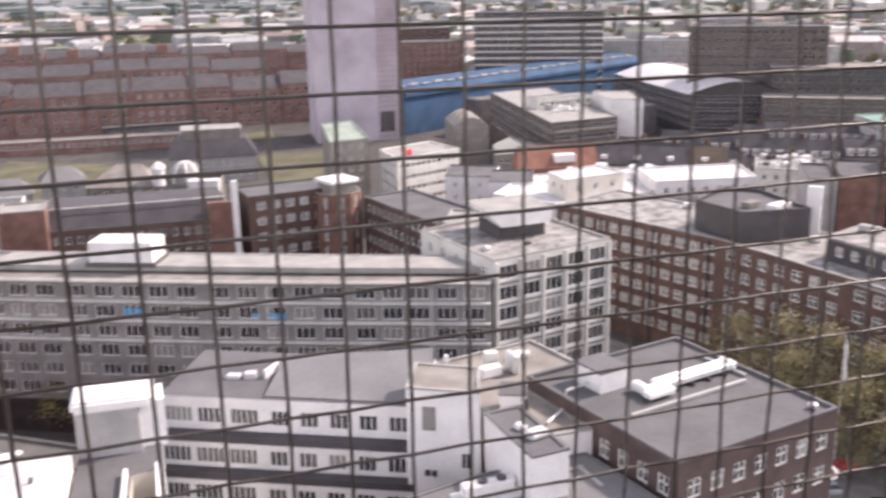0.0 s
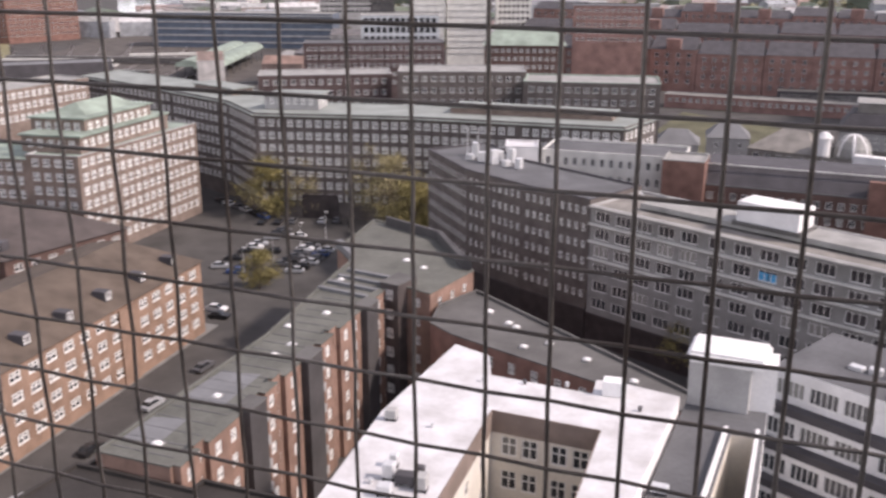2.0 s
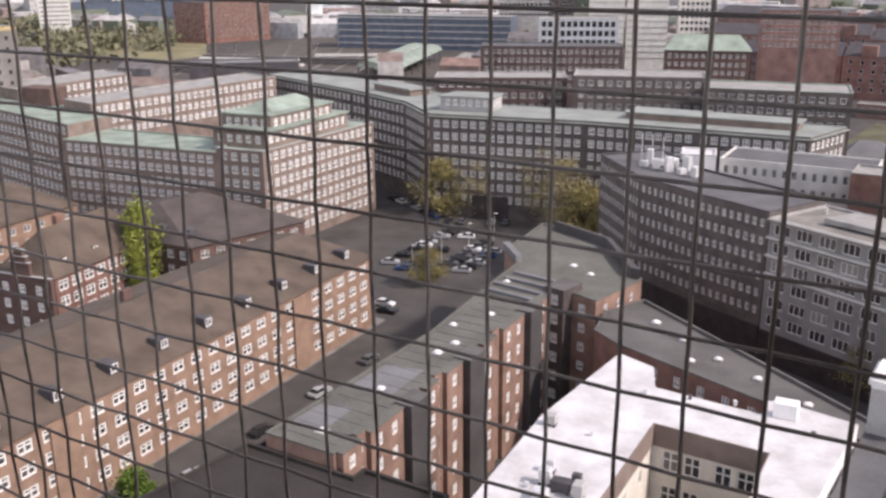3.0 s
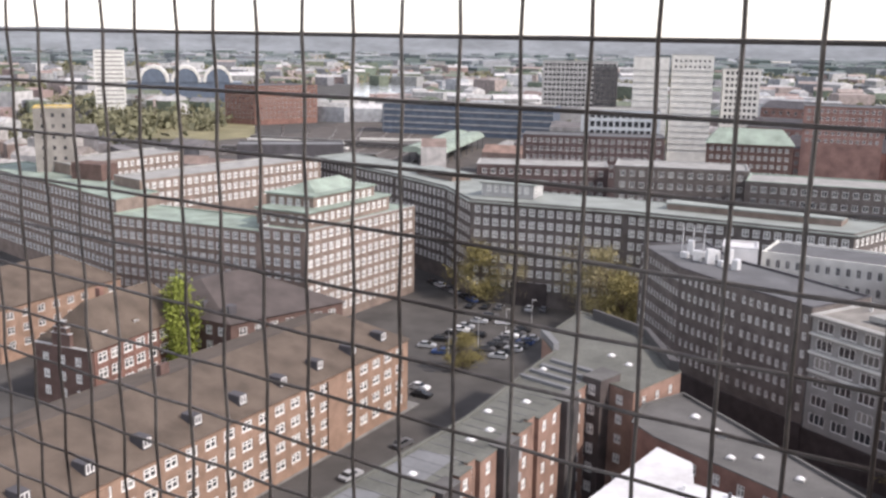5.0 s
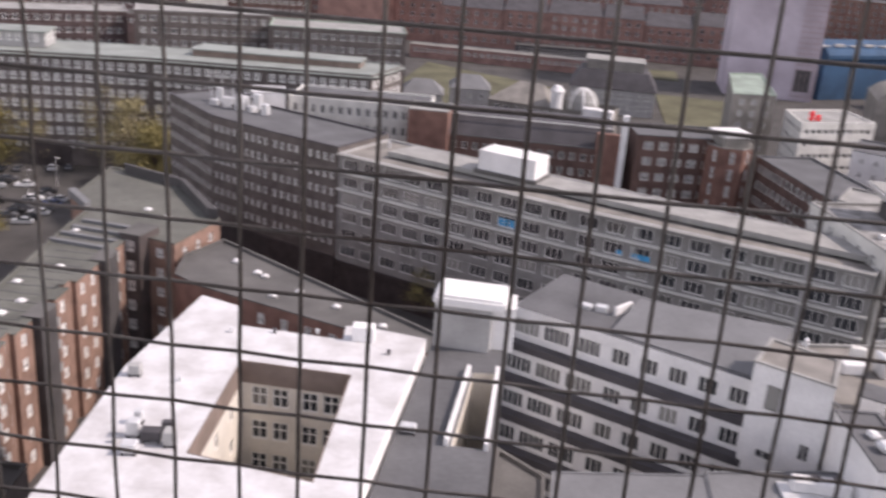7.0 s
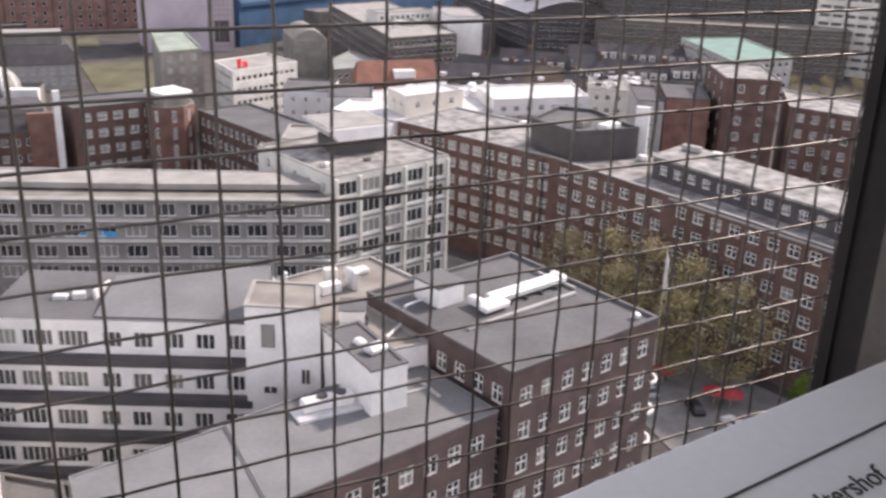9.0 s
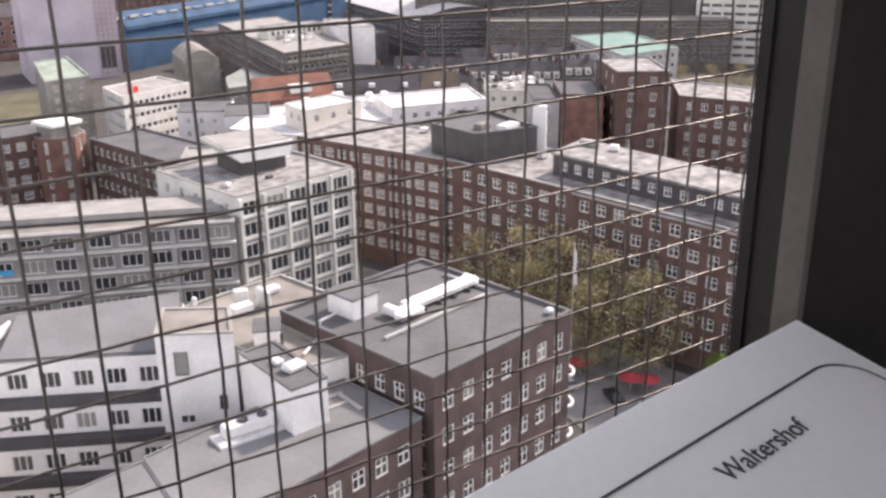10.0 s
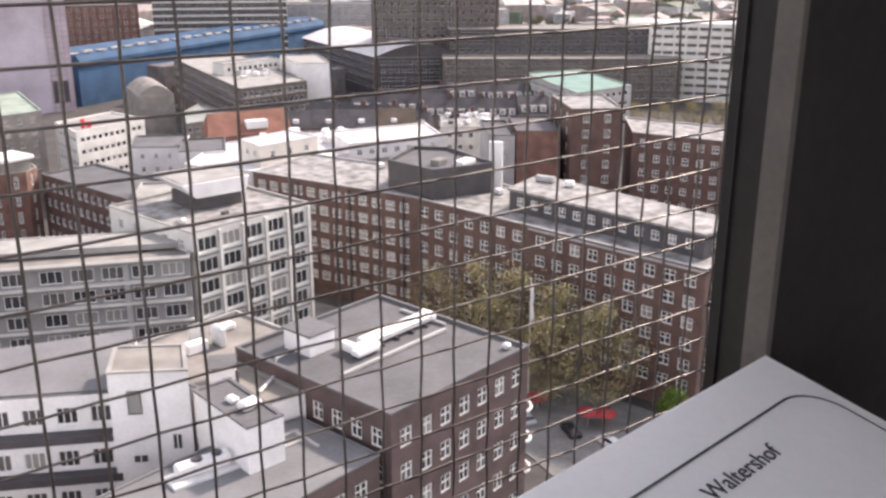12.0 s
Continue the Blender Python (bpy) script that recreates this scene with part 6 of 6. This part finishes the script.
tagged(part("water", bm, mat("river_water", (0.3, 0.32, 0.33), 0.15, 0.1, 0.02)), "pale river water in the distance", "water", kind="structure")
bm = bmesh.new()
bm.faces.new([bm.verts.new(c) for c in ((-1418, 1409, 0.25), (-1265, 1624, 0.25), (-2214, 2844, 0.25), (-2276, 2264, 0.25))])
tagged(part("sand", bm, mat("pale_sand", (0.42, 0.34, 0.25), 0.95, 0.25, 0.01, 0.2)), "pale sandy building ground by the river", "ground", kind="structure")
bm = bmesh.new()
bm.faces.new([bm.verts.new(c) for c in ((-441, 399, 0.12), (-285, 434, 0.12), (-300, 520, 0.12), (-369, 561, 0.12), (-510, 700, 0.12), (-532, 654, 0.12), (-485, 530, 0.12), (-493, 447, 0.12))])
tagged(part("railway_bed", bm, mat("railway_ballast", (0.1, 0.088, 0.08), 0.95, 0.3, 0.1, 1.5)), "dark ballast of the railway yard", "railway", kind="structure")
RAIL = mat("worn_rail_steel", (0.3, 0.28, 0.27), 0.4, 0.2, 0.5, metal=0.5)
for k in range(9):
    ob = thing("railway_track", "pair of steel rails on dark ballast", "railway track", (-430 + 9 * k, 425 + 3 * k, 0.1), "tracks of the railway yard")
    for s in (0, 1.5):
        bm = bmesh.new()
        prev = None
        for j in range(13):
            f = j / 12
            x, y = -430 + 14 * k + s - 70 * f - 50 * f * f * (1 - k / 14), 405 + 4 * k + (150 + 8 * k) * f
            q = [bm.verts.new((x + dx, y, z)) for dx, z in ((0, 0.12), (0, 0.4), (0.25, 0.4), (0.25, 0.12))]
            if prev:
                for i in range(3):
                    bm.faces.new((prev[i], prev[i + 1], q[i + 1], q[i]))
            prev = q
        part("rail", bm, RAIL, ob)
bm = bmesh.new()
bm.faces.new([bm.verts.new(c) for c in ((-560, 427, 0.1), (-468, 472, 0.1), (-593, 599, 0.1), (-690, 575, 0.1))])
tagged(part("meadow", bm, mat("dry_grass", (0.21, 0.19, 0.11), 0.95, 0.3, 0.05, 1.0)), "dry grass field beyond the station", "ground", kind="structure")


def leaf_mat(name, c):
    m = mat(name, c, 0.8, 0.35, 0.5, 4.0)
    return m


LEAF_OLIVE = leaf_mat("olive_spring_leaves", (0.3, 0.26, 0.14))
LEAF_GOLD = leaf_mat("yellow_green_leaves", (0.24, 0.205, 0.085))
LEAF_LIME = leaf_mat("fresh_lime_leaves", (0.22, 0.255, 0.05))
LEAF_GREEN = leaf_mat("fresh_green_leaves", (0.1, 0.16, 0.025))
BARK = mat("grey_brown_bark", (0.12, 0.095, 0.075), 0.95, 0.3, 2.0, 14.0)


def crown_mesh(name, seed, h, r, n, leaf, material, base=0.3, droop=False):
    """Leaves in clumps along the limbs of a crown of height h and radius r; the trunk's foot is the origin."""
    rg = random.Random(seed)
    verts, faces = [], []
    clumps = []
    for _ in range(46):
        t = rg.random()
        zz = h * (base + (1 - base) * t)
        rr = r * math.sqrt(max(0.02, 1 - (2 * (t ** 0.8) - 0.9) ** 2)) * rg.uniform(0.35, 1.0)
        a = rg.uniform(0, math.tau)
        clumps.append((rr * math.cos(a), rr * math.sin(a), zz, r * rg.uniform(0.16, 0.36)))
    for _ in range(n):
        cx, cy, cz, cr = rg.choice(clumps)
        p = Vector((rg.gauss(0, 1), rg.gauss(0, 1), rg.gauss(0, 0.8)))
        p = Vector((cx, cy, cz)) + p * cr * 0.6
        if droop:
            p.z -= rg.uniform(0, 0.22) * h
        a, b = Vector((rg.gauss(0, 1), rg.gauss(0, 1), rg.gauss(0, 1))).normalized(), Vector((rg.gauss(0, 1), rg.gauss(0, 1), rg.gauss(0, 1)))
        b = (b - a * b.dot(a)).normalized()
        s = leaf * rg.uniform(0.6, 1.3)
        k = len(verts)
        verts += [p - a * s, p + b * s * 0.55, p + a * s, p - b * s * 0.55]
        faces.append((k, k + 1, k + 2, k + 3))
    me = bpy.data.meshes.new(name)
    me.from_pydata([tuple(v) for v in verts], [], faces)
    me.materials.append(material)
    return me


def trunk_mesh(seed, h, r):
    rg = random.Random(seed)
    bm = bmesh.new()

    def limb(p, q, r0, r1):
        d = (q - p).normalized()
        s = d.orthogonal().normalized()
        t = d.cross(s)
        ra = [bm.verts.new(p + (s * math.cos(k * math.tau / 6) + t * math.sin(k * math.tau / 6)) * r0) for k in range(6)]
        rb = [bm.verts.new(q + (s * math.cos(k * math.tau / 6) + t * math.sin(k * math.tau / 6)) * r1) for k in range(6)]
        for k in range(6):
            bm.faces.new((ra[k], ra[(k + 1) % 6], rb[(k + 1) % 6], rb[k]))
    top = Vector((0, 0, h * 0.42))
    limb(Vector((0, 0, 0)), top, 0.3, 0.2)
    for k in range(9):
        a = k * math.tau / 9 + rg.uniform(-0.3, 0.3)
        q = Vector((math.cos(a) * r * rg.uniform(0.4, 0.8), math.sin(a) * r * rg.uniform(0.4, 0.8), h * rg.uniform(0.6, 0.95)))
        st = Vector((0, 0, h * rg.uniform(0.28, 0.42)))
        limb(st, q, 0.12, 0.05)
        for _ in range(2):
            limb(st.lerp(q, 0.55), q + Vector((rg.gauss(0, 1), rg.gauss(0, 1), rg.gauss(0, 0.6))) * r * 0.25, 0.06, 0.02)
    return mesh_of(bm, "trunk", BARK)


def tree(kind, x, y, rz, s, label, group=""):
    tm, cm = TREES[kind]
    root = thing("tree", label, "tree", (x, y, 0), group)
    m = pose(x, y, 0, 0, 0, rz) @ Matrix.Diagonal((s, s, s, 1))
    put("trunk", tm, m, root)
    put("crown", cm, m, root)


TREES = {
    "olive": (trunk_mesh(1, 16, 5.5), crown_mesh("crown", 2, 16, 6.4, 3900, 0.2, LEAF_OLIVE, 0.2)),
    "gold": (trunk_mesh(3, 13, 5.5), crown_mesh("crown", 4, 13, 6.8, 7000, 0.26, LEAF_GOLD, 0.15)),
    "willow": (trunk_mesh(5, 19, 3.4), crown_mesh("crown", 6, 19, 3.9, 7500, 0.3, LEAF_LIME, 0.25, True)),
    "green": (trunk_mesh(7, 9, 3.5), crown_mesh("crown", 8, 9, 3.8, 3600, 0.3, LEAF_GREEN, 0.2)),
}
for i, (x, y, s) in enumerate(((91, 128, 0.95), (93, 119, 1.12), (95, 111, 1.15), (97, 103, 1.12), (99, 95, 1.05), (90, 112, 0.95), (92, 101, 0.9))):
    tree("olive", x, y, 50 * i, s, "street tree with sparse olive spring leaves", "street trees before the clinker office")
for i, (x, y, s, k) in enumerate(((-133, 219, 1.2, "gold"), (-124, 222, 1.0, "olive"), (-107, 226, 1.25, "olive"), (-100, 222, 1.1, "olive"), (-95, 217, 1.2, "olive"), (-89, 213, 1.1, "gold"), (-84, 215, 0.95, "gold"), (-105.5, 167, 0.62, "gold"))):
    tree(k, x, y, 70 * i, s, "tree with yellow-green spring leaves at the car park" if k == "gold" else "sparse olive tree at the car park", "trees round the car park")
tree("willow", -151, 129.5, 0, 1.17, "tall narrow willow with fresh lime leaves")
tree("gold", -16.5, 158, 20, 0.7, "yellow-green tree beside the stone office")
tree("green", -88, 70, 0, 0.95, "fresh green street tree")
tree("green", 103, 84, 30, 0.7, "fresh green shrub-like street tree")
for i in range(9):
    tree("olive", 250 + 9 * i, 232 - 5 * i, 33 * i, 0.9, "park tree with thin leaves", "park trees beyond the copper roof")
rg = random.Random(9)
verts, faces = [], []
for c in range(700):
    az, r = radians(rg.uniform(-62, 58)), 620 * 5.5 ** rg.random()
    if -0.25 < az < 0.5 and r < 900 or -0.86 < az < -0.5 and r < 1000 or -0.72 < az < -0.55 and r < 1500:
        continue
    cx, cy, w = r * math.sin(az), r * math.cos(az), rg.uniform(8, 26) * (1 + r / 2500)
    for _ in range(46):
        p = Vector((cx + rg.gauss(0, w * 0.5), cy + rg.gauss(0, w * 0.5), abs(rg.gauss(5, 3.2))))
        s = rg.uniform(1.4, 3.2) * (1 + r / 2500)
        a, b = Vector((rg.gauss(0, 1), rg.gauss(0, 1), rg.gauss(0, 1))).normalized(), Vector((rg.gauss(0, 1), rg.gauss(0, 1), rg.gauss(0, 1)))
        b = (b - a * b.dot(a)).normalized()
        k = len(verts)
        verts += [tuple(p - a * s), tuple(p + b * s * 0.7), tuple(p + a * s), tuple(p - b * s * 0.7)]
        faces.append((k, k + 1, k + 2, k + 3))
for c in range(150):
    az, r = radians(rg.uniform(-57, -46.4)), rg.uniform(790, 1120) if rg.random() < 0.65 else rg.uniform(740, 800)
    cx, cy, w = r * math.sin(az), r * math.cos(az), rg.uniform(6, 12)
    for _ in range(60):
        p = Vector((cx + rg.gauss(0, w * 0.5), cy + rg.gauss(0, w * 0.5), abs(rg.gauss(5, 3))))
        s = rg.uniform(0.9, 2.0)
        a, b = Vector((rg.gauss(0, 1), rg.gauss(0, 1), rg.gauss(0, 1))).normalized(), Vector((rg.gauss(0, 1), rg.gauss(0, 1), rg.gauss(0, 1)))
        b = (b - a * b.dot(a)).normalized()
        k = len(verts)
        verts += [tuple(p - a * s), tuple(p + b * s * 0.7), tuple(p + a * s), tuple(p - b * s * 0.7)]
        faces.append((k, k + 1, k + 2, k + 3))
me = bpy.data.meshes.new("far_woods")
me.from_pydata(verts, [], faces)
me.materials.append(leaf_mat("dull_park_leaves", (0.17, 0.165, 0.1)))
tagged(new("far_woods", me), "distant trees between the blocks", "trees", kind="stuff")


# ---- cars ----
TYRE = mat("black_rubber", (0.02, 0.02, 0.02), 0.9, 0.2, 5, 40)
CAR_GLASS = mat("tinted_car_glass", (0.02, 0.022, 0.025), 0.1, 0.1, 2, 9, spec=0.6)
PAINTS = [mat("car_paint_" + n, c, 0.35, 0.06, 1, 8, spec=0.5) for n, c in (("black", (0.02, 0.02, 0.022)), ("white", (0.7, 0.7, 0.7)), ("silver", (0.36, 0.37, 0.38)), ("red", (0.3, 0.03, 0.025)), ("blue", (0.03, 0.06, 0.16)), ("grey", (0.1, 0.1, 0.105)))]
NAMES = ("black", "white", "silver", "red", "dark blue", "dark grey")


def loft(prof, w0, w1):
    """A car shape: a side profile (x, z, share of width) drawn out to both sides."""
    bm = bmesh.new()
    L = [bm.verts.new((x, -(w0 + (w1 - w0) * s) / 2, z)) for x, z, s in prof]
    R = [bm.verts.new((x, (w0 + (w1 - w0) * s) / 2, z)) for x, z, s in prof]
    n = len(prof)
    for k in range(n):
        bm.faces.new((L[k], L[(k + 1) % n], R[(k + 1) % n], R[k]))
    bm.faces.new(L[::-1])
    bm.faces.new(R)
    bmesh.ops.recalc_face_normals(bm, faces=bm.faces)
    return bm


BODY = mesh_of(loft([(-2.1, 0.3, 0), (-2.15, 0.75, 0), (-1.9, 0.92, 0.1), (-1.0, 0.97, 0.1), (1.35, 0.97, 0.1), (2.05, 0.82, 0.1), (2.15, 0.5, 0), (2.05, 0.28, 0)], 1.74, 1.62), "body", [])
CABIN = mesh_of(loft([(-1.75, 0.95, 0), (-1.2, 1.38, 1), (0.1, 1.42, 1), (0.95, 0.96, 0)], 1.6, 1.2), "cabin", CAR_GLASS)
ROOF = mesh_of(loft([(-1.22, 1.385, 0), (-1.1, 1.44, 0.3), (0.0, 1.47, 0.3), (0.12, 1.425, 0)], 1.22, 1.1), "roof_panel", [])
_b = bmesh.new()
bmesh.ops.create_cone(_b, cap_ends=True, segments=12, radius1=0.31, radius2=0.31, depth=0.2, matrix=pose(0, 0, 0, 90))
WHEEL = mesh_of(_b, "wheel", TYRE)
BODIES, ROOFS = [], []
for p in PAINTS:
    for src, lst in ((BODY, BODIES), (ROOF, ROOFS)):
        m2 = src.copy()
        m2.materials.append(p)
        lst.append(m2)


def car(x, y, rz, c, where="on the car park", group="cars on the car park"):
    root = thing("car", f"{NAMES[c]} parked car {where}", "car", (x, y, 0), group)
    m = pose(x, y, 0.02, 0, 0, rz)
    put("body", BODIES[c], m, root)
    put("cabin", CABIN, m, root, "tinted glass")
    put("roof_panel", ROOFS[c], m, root)
    for wx in (-1.35, 1.3):
        for wy in (-0.76, 0.76):
            put("wheel", WHEEL, m @ Matrix.Translation((wx, wy, 0.31)), root)


rg = random.Random(17)
for x0, y0, x1, y1, n, rz in ((-121.3, 176, -121.8, 206, 11, 20), (-116, 174, -116.5, 206, 11, 200), (-108, 173, -109.5, 200, 10, 15), (-103.5, 176, -104.5, 198, 8, 195), (-131, 211, -110, 221, 7, 105)):
    for k in range(n):
        if rg.random() < 0.3:
            continue
        t = k / (n - 1)
        car(x0 + (x1 - x0) * t + rg.uniform(-0.3, 0.3), y0 + (y1 - y0) * t, rz + rg.uniform(-4, 4), rg.choice((0, 0, 1, 2, 2, 0, 4, 5, 5, 5)))
for k in range(6):
    car(-155 + k * 4.0 + 1, 223 - k * 2.0 + 3, 152, (0, 1, 5, 2, 0, 4)[k], "along the kerb", "cars at the kerb")
car(-106.7, 152.6, 5, 1, "beside the apartment block", "cars at the kerb")
car(-104, 149.5, 8, 0, "beside the apartment block", "cars at the kerb")
for k in range(4):
    car(-93 + k * 0.6, 128 - k * 15, 87, (5, 2, 0, 2)[k], "in the side street", "cars at the kerb")
for k, (x, y) in enumerate(((90, 92), (87, 99), (92, 86), (84, 106))):
    car(x, y, 70 + 8 * k, (0, 2, 1, 5)[k], "in the street by the cafe", "cars at the kerb")

# ---- cafe umbrellas ----
RED_CLOTH = mat("red_canvas", (0.34, 0.045, 0.05), 0.85, 0.15, 2, 12)


def umbrella(x, y):
    root = thing("cafe_umbrella", "red canvas cafe umbrella on a pole", "umbrella", (x, y, 0.14), "cafe umbrellas")
    bm = bmesh.new()
    bmesh.ops.create_cone(bm, cap_ends=False, segments=8, radius1=1.9, radius2=0.05, depth=0.8, matrix=Matrix.Translation((x, y, 2.7)))
    bmesh.ops.solidify(bm, geom=bm.faces[:], thickness=0.04)
    part("canopy", bm, RED_CLOTH, root)
    bm = bmesh.new()
    bmesh.ops.create_cone(bm, cap_ends=True, segments=8, radius1=0.04, radius2=0.04, depth=2.9, matrix=Matrix.Translation((x, y, 1.55)))
    part("pole", bm, METAL, root)


for x, y in ((91, 100.7), (93.8, 92.4), (95.4, 90.6)):
    umbrella(x, y)

# ---- flagpole ----
ob = thing("flagpole", "white flagpole with a furled white flag", "flagpole", (90.5, 103, 0))
bm = bmesh.new()
bmesh.ops.create_cone(bm, cap_ends=True, segments=8, radius1=0.14, radius2=0.07, depth=21, matrix=Matrix.Translation((91, 103, 10.5)))
part("pole", bm, WHITE, ob)
bm = bmesh.new()
prof = [(0.1, 20.4), (0.5, 19.2), (0.42, 17), (0.75, 14.6), (0.6, 13.6), (0.1, 13.8)]
fa = [bm.verts.new((91 + x, 103 - 0.12, z)) for x, z in prof]
fb = [bm.verts.new((91 + x * 0.8, 103 + 0.18, z)) for x, z in prof]
for k in range(6):
    bm.faces.new((fa[k], fa[(k + 1) % 6], fb[(k + 1) % 6], fb[k]))
bm.faces.new(fa[::-1])
bm.faces.new(fb)
part("flag", bm, WHITE_WALL, ob)

# ---- felt laps on the large flat roofs ----
LAP = mat("roof_felt_lap", (0.13, 0.13, 0.132), 0.9, 0.3, 0.4, 4.0)


def felt_laps(name, p, q, width, n, z):
    """Narrow bitumen laps that cross a flat roof from p to q, n of them over the width."""
    p, q = Vector(p), Vector(q)
    u = (q - p).normalized()
    nl = Vector((-u.y, u.x))
    root = thing("felt_laps", "dark bitumen laps across the " + name, "roof felt", (p.x, p.y, z))
    for k in range(n):
        a = p + nl * (width * (k + 0.5) / n)
        b = q + nl * (width * (k + 0.5) / n)
        bm = bmesh.new()
        prism(bm, [tuple(a), tuple(b), tuple(b + nl * 0.12), tuple(a + nl * 0.12)], z - 0.03, z + 0.03)
        part("lap", bm, LAP, root)


felt_laps("brick block roof", (-65, 71), (-57.2, 71), 55, 22, 19.83)

# ---- small roof fittings ----
def dome_light(x, y, z, s=1.0):
    root = thing("roof_light", "white dome roof light on dark felt", "roof light", (x, y, z), "dome roof lights")
    bm = bmesh.new()
    box(bm, -0.7 * s, 0.7 * s, -0.7 * s, 0.7 * s, 0, 0.25, pose(x, y, z))
    part("kerb", bm, STONE_GREY, root)
    bm = bmesh.new()
    bmesh.ops.create_uvsphere(bm, u_segments=12, v_segments=6, radius=0.62 * s, matrix=Matrix.Translation((x, y, z + 0.25)) @ Matrix.Diagonal((1, 1, 0.55, 1)))
    part("dome", bm, WHITE_WALL, root)


for x, y, z in ((-60.1, 140.5, 19.65), (-56, 137.9, 19.65), (-61.4, 114.2, 19.65), (-60.4, 102.5, 19.65), (-60.8, 98.6, 19.65), (-61, 86, 19.65), (-60.5, 74, 19.65), (-66, 128, 19.65), (-64, 108, 19.65), (-41.5, 128.0, 17.65), (-36, 123.6, 17.65), (-37.4, 124.6, 17.65),
                (-30, 119.5, 17.65), (-24, 116, 17.65), (-17, 111.6, 17.65), (-33, 117.2, 17.65)):
    dome_light(x, y, z, 0.8 + 0.3 * ((x * 7) % 1))


def roof_unit(x, y, z, sx, sy, sz, rz, label, m, legs=True):
    root = thing("roof_unit", label, "ventilation", (x, y, z), "roof units")
    block(root, "casing", x, y, z + (0.25 if legs else 0), sx, sy, sz, m, rz, 0.08)
    if legs:
        for dx in (-0.4, 0.4):
            q = pose(x, y, z, 0, 0, rz) @ Vector((dx * sx, 0, 0))
            block(root, "foot", q.x, q.y, z, 0.15, sy * 0.9, 0.3, SLATE, rz, 0)


for x, y, sx, sy, sz, m in ((-29.2, 64.0, 1.0, 0.9, 1.3, METAL), (-27.6, 63.6, 1.6, 1.0, 0.9, SLATE), (-26.0, 63.4, 0.9, 1.1, 1.2, STONE_GREY), (-29.6, 66.0, 0.7, 0.7, 1.0, METAL), (-27.0, 65.4, 0.8, 0.6, 0.7, SLATE), (-33.2, 73.6, 1.1, 0.9, 0.9, STONE_GREY), (-28.5, 61.6, 1.2, 1.0, 0.8, METAL)):
    roof_unit(x, y, 28.0, sx, sy, sz, 8, "grey air-conditioning unit on the white roof", m)
roof_unit(-15.0, 86.2, 28.0, 2.2, 1.4, 1.6, 5, "white roof hatch on the white roof", WHITE_WALL, False)
for k in range(16):
    x, y = -31.5 + (k * 5.3) % 20, 52 + (k * 11.7) % 36
    if -25.5 < x < -12 and 59 < y < 80:
        continue
    root = thing("roof_cowl", "small grey vent cowl on the white roof", "ventilation", (x, y, 28), "vent cowls")
    bm = bmesh.new()
    bmesh.ops.create_cone(bm, cap_ends=True, segments=8, radius1=0.16, radius2=0.22, depth=0.5, matrix=Matrix.Translation((x, y, 28.25)))
    part("body", bm, SLATE if k % 2 else METAL, root)
for k, (x, y, z) in enumerate(((-8.3, 72, 26.6), (2, 66, 18.7), (1.6, 72, 18.7))):
    roof_unit(x, y, z, 1.4, 0.9, 0.6, 15 * k, "small white unit on the grey roof", WHITE_WALL if k % 2 else METAL)
for k in range(12):
    x = -30 + k * 6.6
    root = thing("roof_cowl", "small vent cowl on the gravel roof", "ventilation", (x, 171 - k * 2.8, 26), "vent cowls")
    bm = bmesh.new()
    bmesh.ops.create_cone(bm, cap_ends=True, segments=8, radius1=0.25, radius2=0.3, depth=1.2, matrix=Matrix.Translation((x + 3, 172.5 - k * 2.8, 26.2)))
    part("body", bm, METAL, root)
for k in range(10):
    x, y = 100 + k * 1.1, 168 - k * 5.2
    roof_unit(x + 5.5, y, 23.6 if y > 131 else 27.8, 1.6 + (k % 3), 1.2, 0.9, 14 * k, "pale plant box on the gravel roof", (WHITE_WALL, METAL, STONE_GREY)[k % 3])
for k in range(4):
    root = thing("street_lamp", "slim white street lamp on the car park", "street lamp", (-113 + k, 172 + k * 11, 0), "street lamps")
    bm = bmesh.new()
    bmesh.ops.create_cone(bm, cap_ends=True, segments=6, radius1=0.09, radius2=0.05, depth=7, matrix=Matrix.Translation((-112.5 + k, 172 + k * 11, 3.5)))
    part("pole", bm, METAL, root)
    block(root, "lamp_head", -112.1 + k, 172 + k * 11, 6.9, 1.0, 0.3, 0.15, WHITE, 0, 0.03)


# ---- small pieces belong to the part that they sit on ----
def middle(ob):
    vs = ob.data.vertices
    return ob.matrix_basis @ (sum((v.co for v in vs), Vector()) / len(vs))


def nest(piece, host):
    for ob in [o for o in scene.objects if o.type == "MESH" and o.name.split(".")[0] == piece and o.parent is not None and o.parent.type == "EMPTY"]:
        hosts = [c for c in ob.parent.children if c.name.split(".")[0] == host]
        if hosts:
            p = middle(ob)
            ob.parent = min(hosts, key=lambda c: (middle(c) - p).length)
            ob.matrix_parent_inverse = Matrix.Identity(4)


for piece, host in (("dormer_window", "dormer"), ("dormer_roof", "dormer"), ("fan_grille", "casing"), ("fan", "casing"), ("coping", "gable_step")):
    nest(piece, host)
